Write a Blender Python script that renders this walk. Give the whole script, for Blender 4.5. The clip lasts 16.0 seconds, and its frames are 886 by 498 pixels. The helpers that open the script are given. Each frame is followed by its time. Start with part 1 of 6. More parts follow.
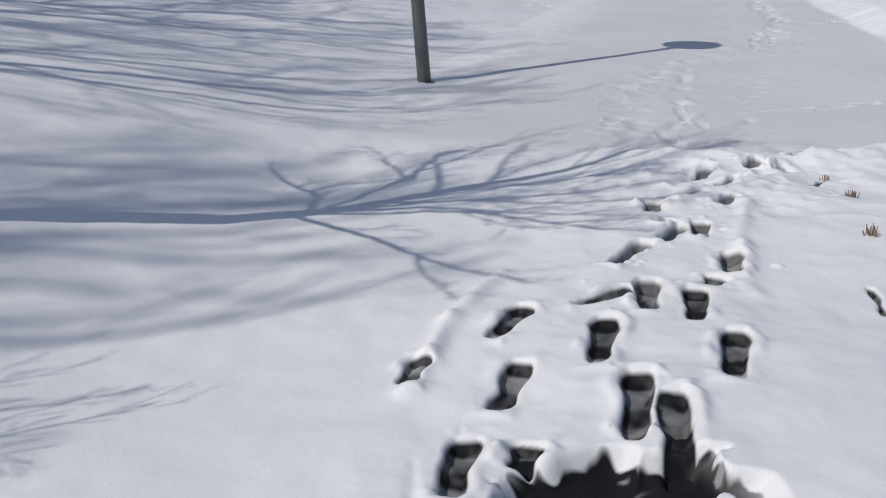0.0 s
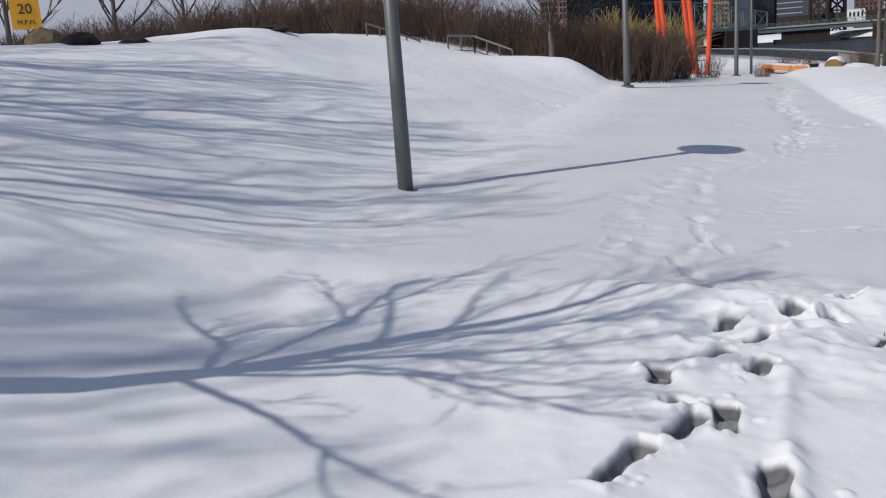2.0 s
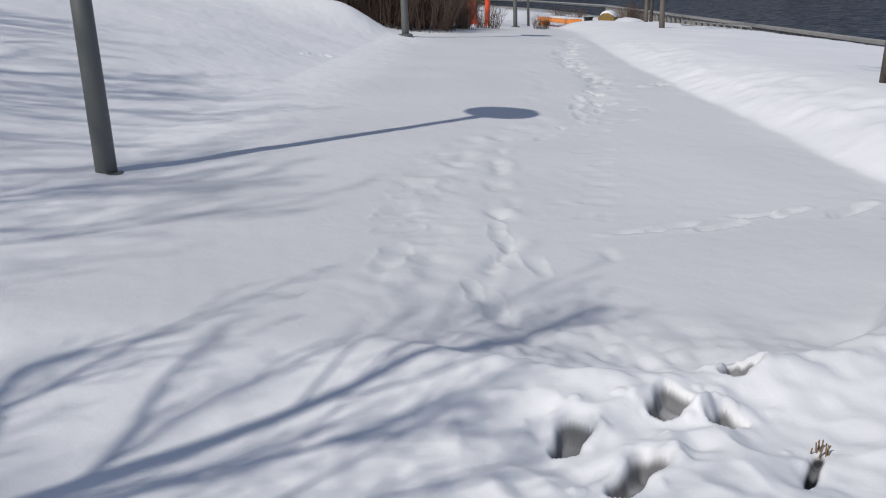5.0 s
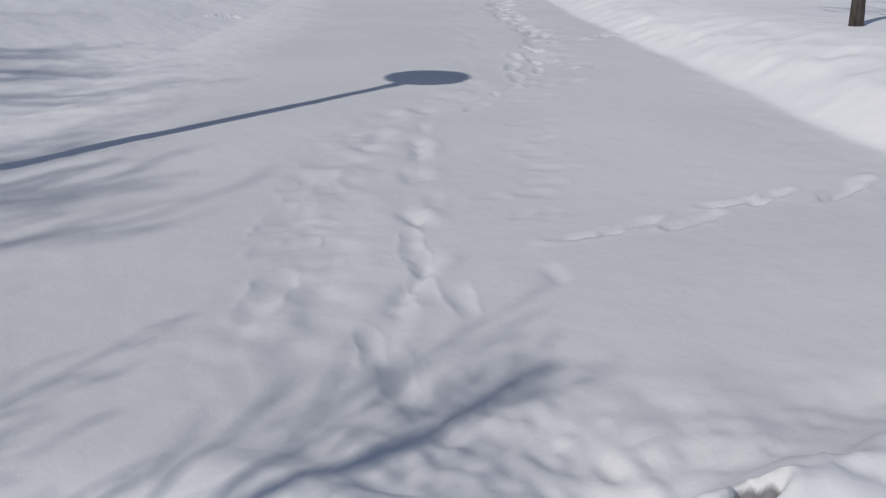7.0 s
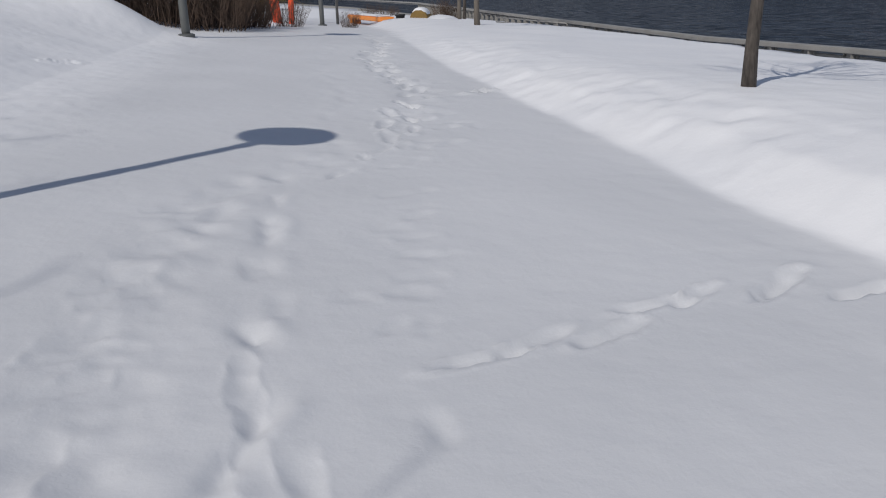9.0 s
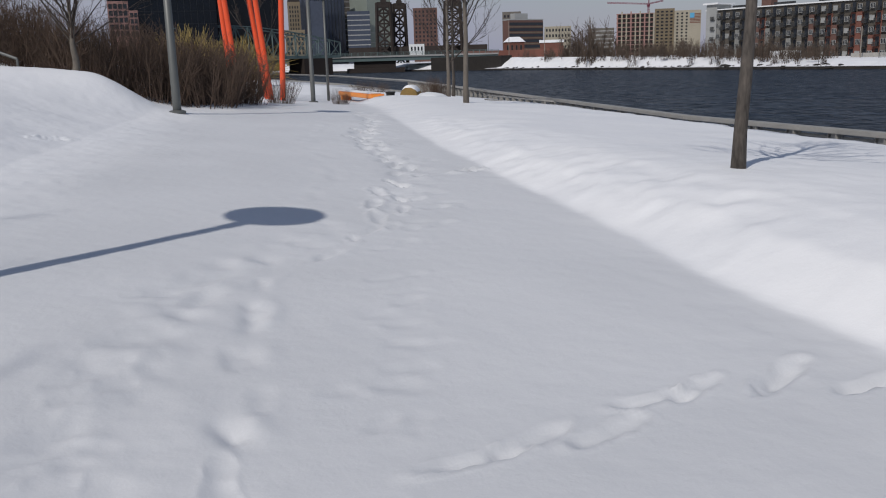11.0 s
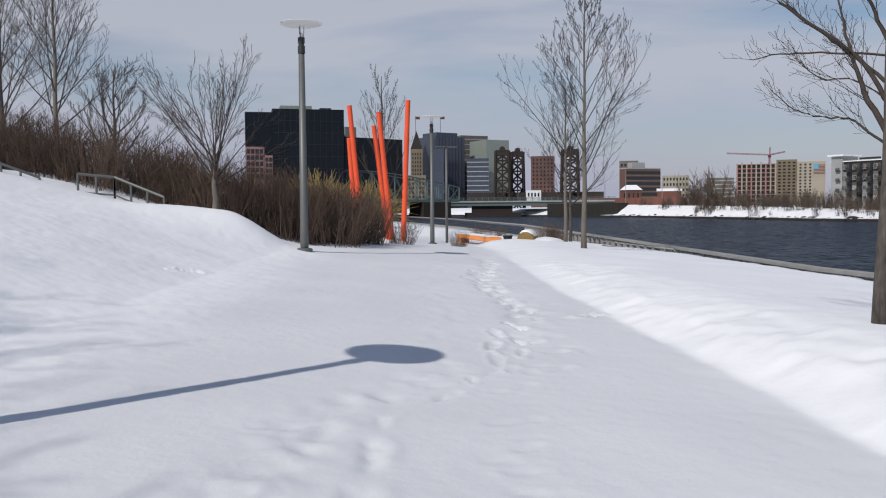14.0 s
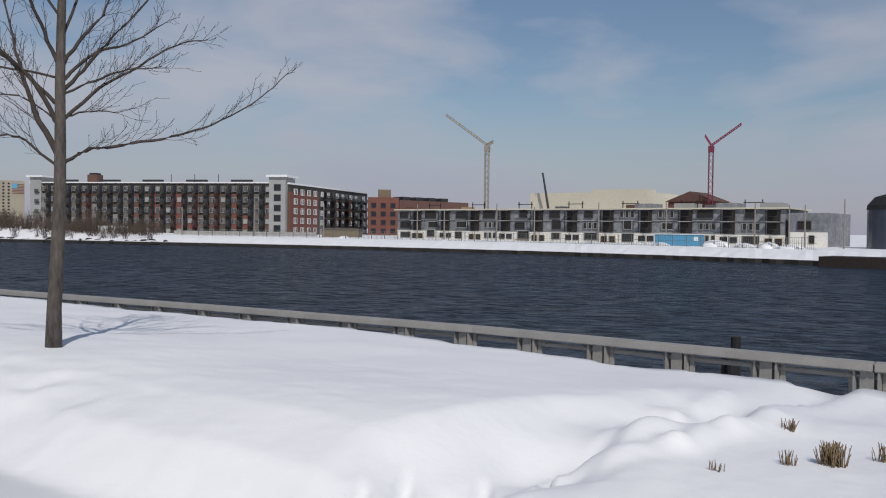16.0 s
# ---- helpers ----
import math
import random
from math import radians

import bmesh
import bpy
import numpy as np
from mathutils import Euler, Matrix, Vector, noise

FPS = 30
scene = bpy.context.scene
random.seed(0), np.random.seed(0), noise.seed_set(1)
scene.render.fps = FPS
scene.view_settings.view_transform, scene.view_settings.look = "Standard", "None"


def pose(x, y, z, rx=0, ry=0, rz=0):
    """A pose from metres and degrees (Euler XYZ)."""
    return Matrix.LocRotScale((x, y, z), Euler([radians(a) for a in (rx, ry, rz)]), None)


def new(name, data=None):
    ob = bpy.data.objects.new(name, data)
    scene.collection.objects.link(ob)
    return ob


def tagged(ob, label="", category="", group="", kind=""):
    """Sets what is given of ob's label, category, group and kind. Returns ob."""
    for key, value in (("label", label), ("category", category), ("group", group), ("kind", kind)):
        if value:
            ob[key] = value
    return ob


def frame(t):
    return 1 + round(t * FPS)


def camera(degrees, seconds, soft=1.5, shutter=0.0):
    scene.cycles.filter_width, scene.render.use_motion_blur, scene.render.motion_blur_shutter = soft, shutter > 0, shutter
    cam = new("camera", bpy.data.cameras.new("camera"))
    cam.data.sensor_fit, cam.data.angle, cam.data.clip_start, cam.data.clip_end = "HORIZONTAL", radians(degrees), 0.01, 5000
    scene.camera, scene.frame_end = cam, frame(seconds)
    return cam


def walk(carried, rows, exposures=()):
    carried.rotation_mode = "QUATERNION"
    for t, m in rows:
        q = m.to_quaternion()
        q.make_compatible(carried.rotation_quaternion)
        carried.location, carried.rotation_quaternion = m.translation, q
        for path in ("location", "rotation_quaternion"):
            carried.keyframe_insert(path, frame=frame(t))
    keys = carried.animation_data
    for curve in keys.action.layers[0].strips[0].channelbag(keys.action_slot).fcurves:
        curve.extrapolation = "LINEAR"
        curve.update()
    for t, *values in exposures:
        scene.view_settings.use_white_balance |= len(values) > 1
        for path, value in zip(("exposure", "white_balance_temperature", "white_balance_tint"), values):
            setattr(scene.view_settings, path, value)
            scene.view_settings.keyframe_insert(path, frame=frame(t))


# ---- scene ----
cam = camera(54.7, 16.0, soft=1.1)
METRES, EYE, TILT, LEAN, TURN = 7.2, 1.5, -0.456, 0.574, 0.0
ROWS = [
    (0.0, 0.0, 0.0, 0.0, -1.29, -18.48, 3.87),
    (0.5, 0.027, 0.0447, -0.0016, -6.2, -18.29, 3.28),
    (1.0, 0.04, 0.099, -0.0081, -6.51, -16.06, 1.93),
    (1.5, 0.0553, 0.1524, -0.0084, -5.34, -12.39, 2.97),
    (2.0, 0.0634, 0.2048, -0.0112, 0.27, -12.13, 3.55),
    (2.5, 0.0627, 0.2625, -0.0094, 1.16, -13.53, 3.22),
    (3.0, 0.0706, 0.32, -0.0131, 1.44, -14.43, 3.72),
    (3.5, 0.0697, 0.3794, -0.0168, -0.79, -15.93, 2.27),
    (4.0, 0.0938, 0.4251, -0.0175, -7.54, -15.81, 2.79),
    (4.5, 0.1118, 0.4692, -0.0196, -12.5, -15.58, 0.92),
    (7.0, 0.2106, 0.6759, -0.0283, -17.97, -19.36, 3.42),
    (7.5, 0.22, 0.722, -0.0309, -19.83, -18.49, 1.84),
    (8.0, 0.2358, 0.7498, -0.0332, -22.12, -18.44, 2.69),
    (8.5, 0.2635, 0.7777, -0.0348, -24.21, -18.58, 3.25),
    (9.0, 0.2774, 0.8233, -0.0374, -25.9, -16.58, 1.62),
    (11.5, 0.2855, 0.8424, -0.03, -26.4, -10.15, 1.49),
    (12.0, 0.2849, 0.8398, -0.0289, -25.8, -7.2, 1.88),
    (12.5, 0.2856, 0.8397, -0.0276, -24.28, -2.0, 1.87),
    (13.0, 0.2861, 0.8452, -0.0279, -20.9, 0.09, 1.84),
    (13.5, 0.2791, 0.8479, -0.029, -16.07, -0.93, 1.18),
    (14.0, 0.2773, 0.8489, -0.0321, -18.9, -2.15, 0.06),
    (14.5, 0.2911, 0.851, -0.0324, -29.03, -2.39, 0.44),
    (15.0, 0.3144, 0.846, -0.0319, -38.37, -1.81, 0.72),
    (15.5, 0.3237, 0.8467, -0.0318, -51.68, -1.15, -0.09),
    (16.0, 0.3263, 0.8532, -0.0304, -68.93, -0.55, -0.5),
]
EXPOSURES = [(0.0, -0.36), (0.5, -0.61), (1.0, -0.46), (2.0, -0.26), (3.0, -0.28), (4.5, -0.28), (7.0, -0.54), (8.0, -0.44), (8.5, -0.46), (9.2, -0.54), (11.5, -0.4), (12.0, -0.3), (13.0, -0.04), (13.5, -0.04), (14.5, -0.24), (15.5, -0.28), (16.0, -0.32)]
walk(cam, [(t, pose(0, 0, EYE, TILT, LEAN, TURN) @ pose(METRES * x, METRES * y, METRES * z, 90 + pitch, roll, yaw)) for t, x, y, z, yaw, pitch, roll in ROWS], EXPOSURES)

# ---- light: clear spring sun from behind and to one side, thin high cloud ----
SUN_PLAN = Vector((0.840, 0.543))       # the way that shadows fall on the ground
SUN_ELEV = radians(44.6)
sun = new("sun", bpy.data.lights.new("sun", "SUN"))
sun.data.energy, sun.data.angle, sun.data.color = 3.55, radians(0.53), (1.0, 0.946, 0.88)
toward = Vector((SUN_PLAN.x * math.cos(SUN_ELEV), SUN_PLAN.y * math.cos(SUN_ELEV), -math.sin(SUN_ELEV)))
sun.rotation_euler = toward.to_track_quat("-Z", "Y").to_euler()

world = bpy.data.worlds.new("sky")
scene.world = world
world.use_nodes = True
wn, wl = world.node_tree.nodes, world.node_tree.links
wn.clear()
w_out = wn.new("ShaderNodeOutputWorld")
w_bg = wn.new("ShaderNodeBackground")
w_sky = wn.new("ShaderNodeTexSky")
w_sky.sky_type, w_sky.sun_disc = "NISHITA", False
w_sky.sun_elevation, w_sky.sun_rotation = SUN_ELEV, math.atan2(-SUN_PLAN.x, -SUN_PLAN.y)
w_sky.dust_density, w_sky.air_density, w_sky.ozone_density = 0.1, 1.3, 5.0
w_co = wn.new("ShaderNodeTexCoord")
w_map = wn.new("ShaderNodeMapping")
w_map.inputs["Rotation"].default_value = (0.0, 0.0, 0.5)
w_map.inputs["Scale"].default_value = (1.5, 2.6, 8.0)
w_noise = wn.new("ShaderNodeTexNoise")
w_noise.inputs["Scale"].default_value, w_noise.inputs["Detail"].default_value, w_noise.inputs["Roughness"].default_value = 1.3, 6.0, 0.5
w_noise.inputs["Distortion"].default_value = 0.3
w_ramp = wn.new("ShaderNodeValToRGB")
w_ramp.color_ramp.elements[0].position, w_ramp.color_ramp.elements[1].position = 0.30, 0.74
w_ramp.color_ramp.elements[0].color = (0.02, 0.02, 0.02, 1)
w_ramp.color_ramp.elements[1].color = (0.85, 0.85, 0.85, 1)
w_mix = wn.new("ShaderNodeMix")
w_mix.data_type = "RGBA"
w_mix.inputs[7].default_value = (6.55, 6.75, 7.7, 1)
wl.new(w_co.outputs["Generated"], w_map.inputs["Vector"])
wl.new(w_map.outputs["Vector"], w_noise.inputs["Vector"])
# the cloud sheet thins out towards the east
w_dot = wn.new("ShaderNodeVectorMath")
w_dot.operation = "DOT_PRODUCT"
w_dot.inputs[1].default_value = (-0.20, 0.13, 0.0)
w_add = wn.new("ShaderNodeMath")
w_add.operation = "ADD"
wl.new(w_co.outputs["Generated"], w_dot.inputs[0])
w_gain = wn.new("ShaderNodeMath")
w_gain.operation = "MULTIPLY_ADD"
w_gain.inputs[1].default_value, w_gain.inputs[2].default_value = 1.9, -0.40
wl.new(w_noise.outputs["Fac"], w_gain.inputs[0])
wl.new(w_dot.outputs["Value"], w_add.inputs[0]), wl.new(w_gain.outputs[0], w_add.inputs[1])
w_lift = wn.new("ShaderNodeMath")
w_lift.operation = "ADD"
w_lift.inputs[1].default_value = 0.08
wl.new(w_add.outputs[0], w_lift.inputs[0])
wl.new(w_lift.outputs[0], w_ramp.inputs["Fac"])
# and overhead
w_up = wn.new("ShaderNodeSeparateXYZ")
w_thin = wn.new("ShaderNodeMapRange")
w_thin.inputs[1].default_value, w_thin.inputs[2].default_value, w_thin.inputs[3].default_value, w_thin.inputs[4].default_value = 0.3, 0.7, 1.0, 0.25
w_fac = wn.new("ShaderNodeMath")
w_fac.operation = "MULTIPLY"
wl.new(w_co.outputs["Generated"], w_up.inputs[0]), wl.new(w_up.outputs["Z"], w_thin.inputs[0])
wl.new(w_ramp.outputs["Color"], w_fac.inputs[0]), wl.new(w_thin.outputs[0], w_fac.inputs[1])
wl.new(w_fac.outputs[0], w_mix.inputs[0])
w_tint = wn.new("ShaderNodeMix")
w_tint.data_type, w_tint.blend_type = "RGBA", "MULTIPLY"
w_tint.inputs[0].default_value = 1.0
w_tint.inputs[7].default_value = (1.0, 0.95, 0.98, 1)
wl.new(w_sky.outputs["Color"], w_tint.inputs[6])
wl.new(w_tint.outputs[2], w_mix.inputs[6])
# pale blue haze towards the horizon
w_xyz = wn.new("ShaderNodeSeparateXYZ")
w_low = wn.new("ShaderNodeValToRGB")
w_low.color_ramp.elements[0].position, w_low.color_ramp.elements[1].position = 0.0, 0.15
w_low.color_ramp.elements[0].color, w_low.color_ramp.elements[1].color = (0.85, 0.85, 0.85, 1), (0, 0, 0, 1)
w_haze = wn.new("ShaderNodeMix")
w_haze.data_type = "RGBA"
w_haze.inputs[7].default_value = (4.5, 4.78, 6.6, 1)
wl.new(w_co.outputs["Generated"], w_xyz.inputs[0])
wl.new(w_xyz.outputs["Z"], w_low.inputs["Fac"])
wl.new(w_low.outputs["Color"], w_haze.inputs[0])
wl.new(w_mix.outputs[2], w_haze.inputs[6])
wl.new(w_haze.outputs[2], w_bg.inputs["Color"])
w_bg.inputs["Strength"].default_value = 0.082
wl.new(w_bg.outputs["Background"], w_out.inputs["Surface"])

# ---- materials ----
def material(name, color, rough=0.7, metal=0.0, vary=0.15, scale=3.0, fine=40.0, bump=0.15, bump_scale=None, second=None, spec=0.5, stretch=(1, 1, 1), dist=0.01):
    """A surface with two scales of colour variation and a fine relief; sizes in metres."""
    m = bpy.data.materials.new(name)
    m.use_nodes = True
    n, l = m.node_tree.nodes, m.node_tree.links
    b = n["Principled BSDF"]
    b.inputs["Roughness"].default_value, b.inputs["Metallic"].default_value = rough, metal
    b.inputs["Specular IOR Level"].default_value = spec
    co = n.new("ShaderNodeTexCoord")
    mp = n.new("ShaderNodeMapping")
    mp.inputs["Scale"].default_value = stretch
    l.new(co.outputs["Object"], mp.inputs["Vector"])
    coarse = n.new("ShaderNodeTexNoise")
    coarse.inputs["Scale"].default_value, coarse.inputs["Detail"].default_value = scale, 5
    l.new(mp.outputs["Vector"], coarse.inputs["Vector"])
    grain = n.new("ShaderNodeTexNoise")
    grain.inputs["Scale"].default_value, grain.inputs["Detail"].default_value = fine, 4
    l.new(mp.outputs["Vector"], grain.inputs["Vector"])
    add = n.new("ShaderNodeMath")
    add.operation = "ADD"
    l.new(coarse.outputs["Fac"], add.inputs[0]), l.new(grain.outputs["Fac"], add.inputs[1])
    half = n.new("ShaderNodeMath")
    half.operation = "MULTIPLY"
    half.inputs[1].default_value = 0.5
    l.new(add.outputs[0], half.inputs[0])
    ramp = n.new("ShaderNodeValToRGB")
    ramp.color_ramp.elements[0].position, ramp.color_ramp.elements[1].position = 0.3, 0.7
    dark = [c * (1 - vary) for c in color]
    light = [min(1, c * (1 + vary)) for c in (second or color)]
    ramp.color_ramp.elements[0].color, ramp.color_ramp.elements[1].color = (*dark, 1), (*light, 1)
    l.new(half.outputs[0], ramp.inputs["Fac"])
    l.new(ramp.outputs["Color"], b.inputs["Base Color"])
    if bump:
        bp = n.new("ShaderNodeBump")
        bp.inputs["Strength"].default_value, bp.inputs["Distance"].default_value = bump, dist
        l.new(grain.outputs["Fac"], bp.inputs["Height"])
        l.new(bp.outputs["Normal"], b.inputs["Normal"])
    return m


def snow_material(name):
    """Old, sun-crusted snow; point attributes: one for soaked snow and painted toe shade, 'tread' how far inside a
    print, 'packed' thin refrozen snow on the path.
    """
    m = bpy.data.materials.new(name)
    m.use_nodes = True
    n, l = m.node_tree.nodes, m.node_tree.links
    b = n["Principled BSDF"]
    b.inputs["Roughness"].default_value = 0.62
    b.inputs["Specular IOR Level"].default_value = 0.3
    co = n.new("ShaderNodeTexCoord")
    noises = []
    for scale, detail in ((0.5, 4), (9.0, 5), (70.0, 3), (420.0, 2)):
        t = n.new("ShaderNodeTexNoise")
        t.inputs["Scale"].default_value, t.inputs["Detail"].default_value = scale, detail
        l.new(co.outputs["Object"], t.inputs["Vector"])
        noises.append(t)
    ramp = n.new("ShaderNodeValToRGB")
    ramp.color_ramp.elements[0].position, ramp.color_ramp.elements[1].position = 0.3, 0.7
    ramp.color_ramp.elements[0].color, ramp.color_ramp.elements[1].color = (0.75, 0.762, 0.785, 1), (0.82, 0.826, 0.838, 1)
    l.new(noises[0].outputs["Fac"], ramp.inputs["Fac"])
    soaked = n.new("ShaderNodeAttribute")
    soaked.attribute_name = "slush_shade"
    tread = n.new("ShaderNodeAttribute")
    tread.attribute_name = "tread"
    edge = n.new("ShaderNodeMapRange")
    edge.interpolation_type = "SMOOTHSTEP"
    edge.inputs[1].default_value, edge.inputs[2].default_value = 0.52, 0.68
    slush_shade = n.new("ShaderNodeMath")
    slush_shade.operation = "MULTIPLY"
    l.new(tread.outputs["Fac"], edge.inputs[0]), l.new(edge.outputs[0], slush_shade.inputs[0]), l.new(soaked.outputs["Fac"], slush_shade.inputs[1])
    packed = n.new("ShaderNodeAttribute")
    packed.attribute_name = "packed"
    icy = n.new("ShaderNodeMix")
    icy.data_type = "RGBA"
    icy.inputs[7].default_value = (0.63, 0.641, 0.66, 1)
    l.new(packed.outputs["Fac"], icy.inputs[0]), l.new(ramp.outputs["Color"], icy.inputs[6])
    wet = n.new("ShaderNodeMix")
    wet.data_type = "RGBA"
    wet.inputs[7].default_value = (0.013, 0.014, 0.016, 1)
    l.new(slush_shade.outputs[0], wet.inputs[0]), l.new(icy.outputs[2], wet.inputs[6])
    l.new(wet.outputs[2], b.inputs["Base Color"])
    shine = n.new("ShaderNodeMapRange")
    shine.inputs[3].default_value, shine.inputs[4].default_value = 0.3, 0.08
    l.new(slush_shade.outputs[0], shine.inputs[0]), l.new(shine.outputs[0], b.inputs["Specular IOR Level"])
    last = None
    for t, strength, size in ((noises[1], 0.25, 0.02), (noises[2], 0.13, 0.006), (noises[3], 0.2, 0.0015)):
        bp = n.new("ShaderNodeBump")
        bp.inputs["Strength"].default_value, bp.inputs["Distance"].default_value = strength, size
        l.new(t.outputs["Fac"], bp.inputs["Height"])
        if last:
            l.new(last.outputs["Normal"], bp.inputs["Normal"])
        last = bp
    l.new(last.outputs["Normal"], b.inputs["Normal"])
    return m


def water_material(name):
    """Ruffled river water: dark body under a partial sky sheen, as small steep waves give it."""
    m = bpy.data.materials.new(name)
    m.use_nodes = True
    n, l = m.node_tree.nodes, m.node_tree.links
    n.remove(n["Principled BSDF"])
    body = n.new("ShaderNodeBsdfDiffuse")
    body.inputs["Color"].default_value = (0.020, 0.027, 0.038, 1)
    sheen = n.new("ShaderNodeBsdfGlossy")
    sheen.inputs["Color"].default_value, sheen.inputs["Roughness"].default_value = (0.83, 0.84, 0.86, 1), 0.18
    mix = n.new("ShaderNodeMixShader")
    mix.inputs[0].default_value = 0.27
    l.new(body.outputs[0], mix.inputs[1]), l.new(sheen.outputs[0], mix.inputs[2])
    l.new(mix.outputs[0], n["Material Output"].inputs["Surface"])
    co = n.new("ShaderNodeTexCoord")
    mp = n.new("ShaderNodeMapping")
    mp.inputs["Rotation"].default_value, mp.inputs["Scale"].default_value = (0, 0, 0.35), (1.0, 0.45, 1.0)
    l.new(co.outputs["Object"], mp.inputs["Vector"])
    # ripples: noise paints in steeper faces as dark body, flatter ones as sky
    rip = n.new("ShaderNodeTexNoise")
    rip.inputs["Scale"].default_value, rip.inputs["Detail"].default_value, rip.inputs["Roughness"].default_value = 1.7, 6, 0.75
    sp = n.new("ShaderNodeMapRange")
    sp.inputs[1].default_value, sp.inputs[2].default_value, sp.inputs[3].default_value, sp.inputs[4].default_value = 0.41, 0.60, 0.04, 0.33
    l.new(mp.outputs["Vector"], rip.inputs["Vector"]), l.new(rip.outputs["Fac"], sp.inputs[0]), l.new(sp.outputs[0], mix.inputs[0])
    last = None
    for scale, strength, size in ((0.22, 1.0, 1.1), (0.9, 1.0, 0.5), (3.5, 0.9, 0.14)):
        t = n.new("ShaderNodeTexNoise")
        t.inputs["Scale"].default_value, t.inputs["Detail"].default_value = scale, 4
        l.new(mp.outputs["Vector"], t.inputs["Vector"])
        bp = n.new("ShaderNodeBump")
        bp.inputs["Strength"].default_value, bp.inputs["Distance"].default_value = strength, size
        l.new(t.outputs["Fac"], bp.inputs["Height"])
        if last:
            l.new(last.outputs["Normal"], bp.inputs["Normal"])
        last = bp
    l.new(last.outputs["Normal"], body.inputs["Normal"]), l.new(last.outputs["Normal"], sheen.inputs["Normal"])
    return m


SNOW = snow_material("snow")
WATER = water_material("river_water")
ASPHALT = material("wet_asphalt", (0.013, 0.0135, 0.015), 0.5, vary=0.4, scale=6, fine=160, bump=0.6, dist=0.004)
BARK = material("grey_bark", (0.05, 0.042, 0.036), 0.9, vary=0.5, scale=9, fine=45, bump=0.7, stretch=(1, 1, 0.25), second=(0.09, 0.077, 0.066))
BARK_PALE = material("pale_bark", (0.15, 0.13, 0.108), 0.9, vary=0.25, scale=5, fine=45, bump=0.5, stretch=(1, 1, 0.3))
TWIG = material("brown_twig", (0.05, 0.038, 0.031), 0.85, vary=0.35, scale=9, fine=60, bump=0)
HEDGE_TWIG = material("hedge_twig", (0.055, 0.034, 0.025), 0.85, vary=0.4, scale=2.5, fine=30, bump=0, second=(0.10, 0.066, 0.046))
DRY_GRASS = material("dry_grass", (0.11, 0.075, 0.042), 0.85, vary=0.4, scale=20, fine=90, bump=0, second=(0.22, 0.155, 0.09))
FAR_TWIG = material("far_twig", (0.085, 0.062, 0.047), 0.9, vary=0.3, scale=1, fine=8, bump=0)
WILLOW = material("yellow_willow", (0.30, 0.22, 0.07), 0.85, vary=0.3, scale=2, fine=15, bump=0)
GALV = material("grey_painted_steel", (0.13, 0.135, 0.13), 0.5, 0.3, vary=0.08, scale=4, fine=120, bump=0.05)
DARK_STEEL = material("dark_steel", (0.05, 0.052, 0.055), 0.5, 0.5, vary=0.2, scale=5, fine=80, bump=0.1)
RAIL_STEEL = material("weathered_rail", (0.32, 0.31, 0.29), 0.6, 0.2, vary=0.2, scale=3, fine=60, bump=0.15)
LAMP_WHITE = material("lamp_white", (0.72, 0.73, 0.70), 0.4, vary=0.04, scale=5, fine=60, bump=0.02)
ORANGE = material("orange_red_paint", (0.78, 0.09, 0.025), 0.5, vary=0.12, scale=2, fine=50, bump=0.06)
ORANGE_BENCH = material("orange_plastic", (0.82, 0.28, 0.04), 0.5, vary=0.1, scale=3, fine=60, bump=0.05)
CONCRETE = material("grey_concrete", (0.33, 0.32, 0.30), 0.85, vary=0.2, scale=1.2, fine=30, bump=0.3)
TIMBER = material("weathered_timber", (0.24, 0.21, 0.18), 0.85, vary=0.25, scale=3, fine=50, bump=0.3, stretch=(1, 0.2, 1))
BLACK_PLASTIC = material("black_plastic", (0.014, 0.014, 0.015), 0.85, vary=0.15, scale=6, fine=90, bump=0.05)
CORK = material("yellow_brown_wood", (0.22, 0.14, 0.04), 0.8, vary=0.25, scale=5, fine=40, bump=0.3)

# ---- mesh helpers ----
def part(name, bm, mats, parent=None, label="", smooth=False):
    """Link a bmesh as one mesh object under a thing or part."""
    me = bpy.data.meshes.new(name)
    bm.to_mesh(me)
    bm.free()
    for m in (mats if isinstance(mats, (list, tuple)) else [mats]):
        me.materials.append(m)
    if smooth:
        me.polygons.foreach_set("use_smooth", [True] * len(me.polygons))
    ob = new(name, me)
    ob.parent = parent
    if label:
        tagged(ob, label)
    return ob


def thing(name, at, label, category, group="", rz=0.0, kind=""):
    ob = new(name)
    ob.matrix_basis = pose(*at, 0, 0, rz)
    ob.empty_display_size = 0.2
    return tagged(ob, label, category, group, kind)


def box(bm, x0, x1, y0, y1, z0, z1, mat=0, bevel=0.0):
    v = [bm.verts.new(p) for p in ((x0, y0, z0), (x1, y0, z0), (x1, y1, z0), (x0, y1, z0), (x0, y0, z1), (x1, y0, z1), (x1, y1, z1), (x0, y1, z1))]
    faces = []
    for q in ((3, 2, 1, 0), (4, 5, 6, 7), (0, 1, 5, 4), (1, 2, 6, 5), (2, 3, 7, 6), (3, 0, 4, 7)):
        f = bm.faces.new([v[i] for i in q])
        f.material_index = mat
        faces.append(f)
    if bevel:
        bmesh.ops.bevel(bm, geom=list({e for f in faces for e in f.edges}), offset=bevel, segments=2, affect="EDGES")
    return v


def boxed(*dims, mat=0, bevel=0.0):
    bm = bmesh.new()
    box(bm, *dims, mat=mat, bevel=bevel)
    return bm


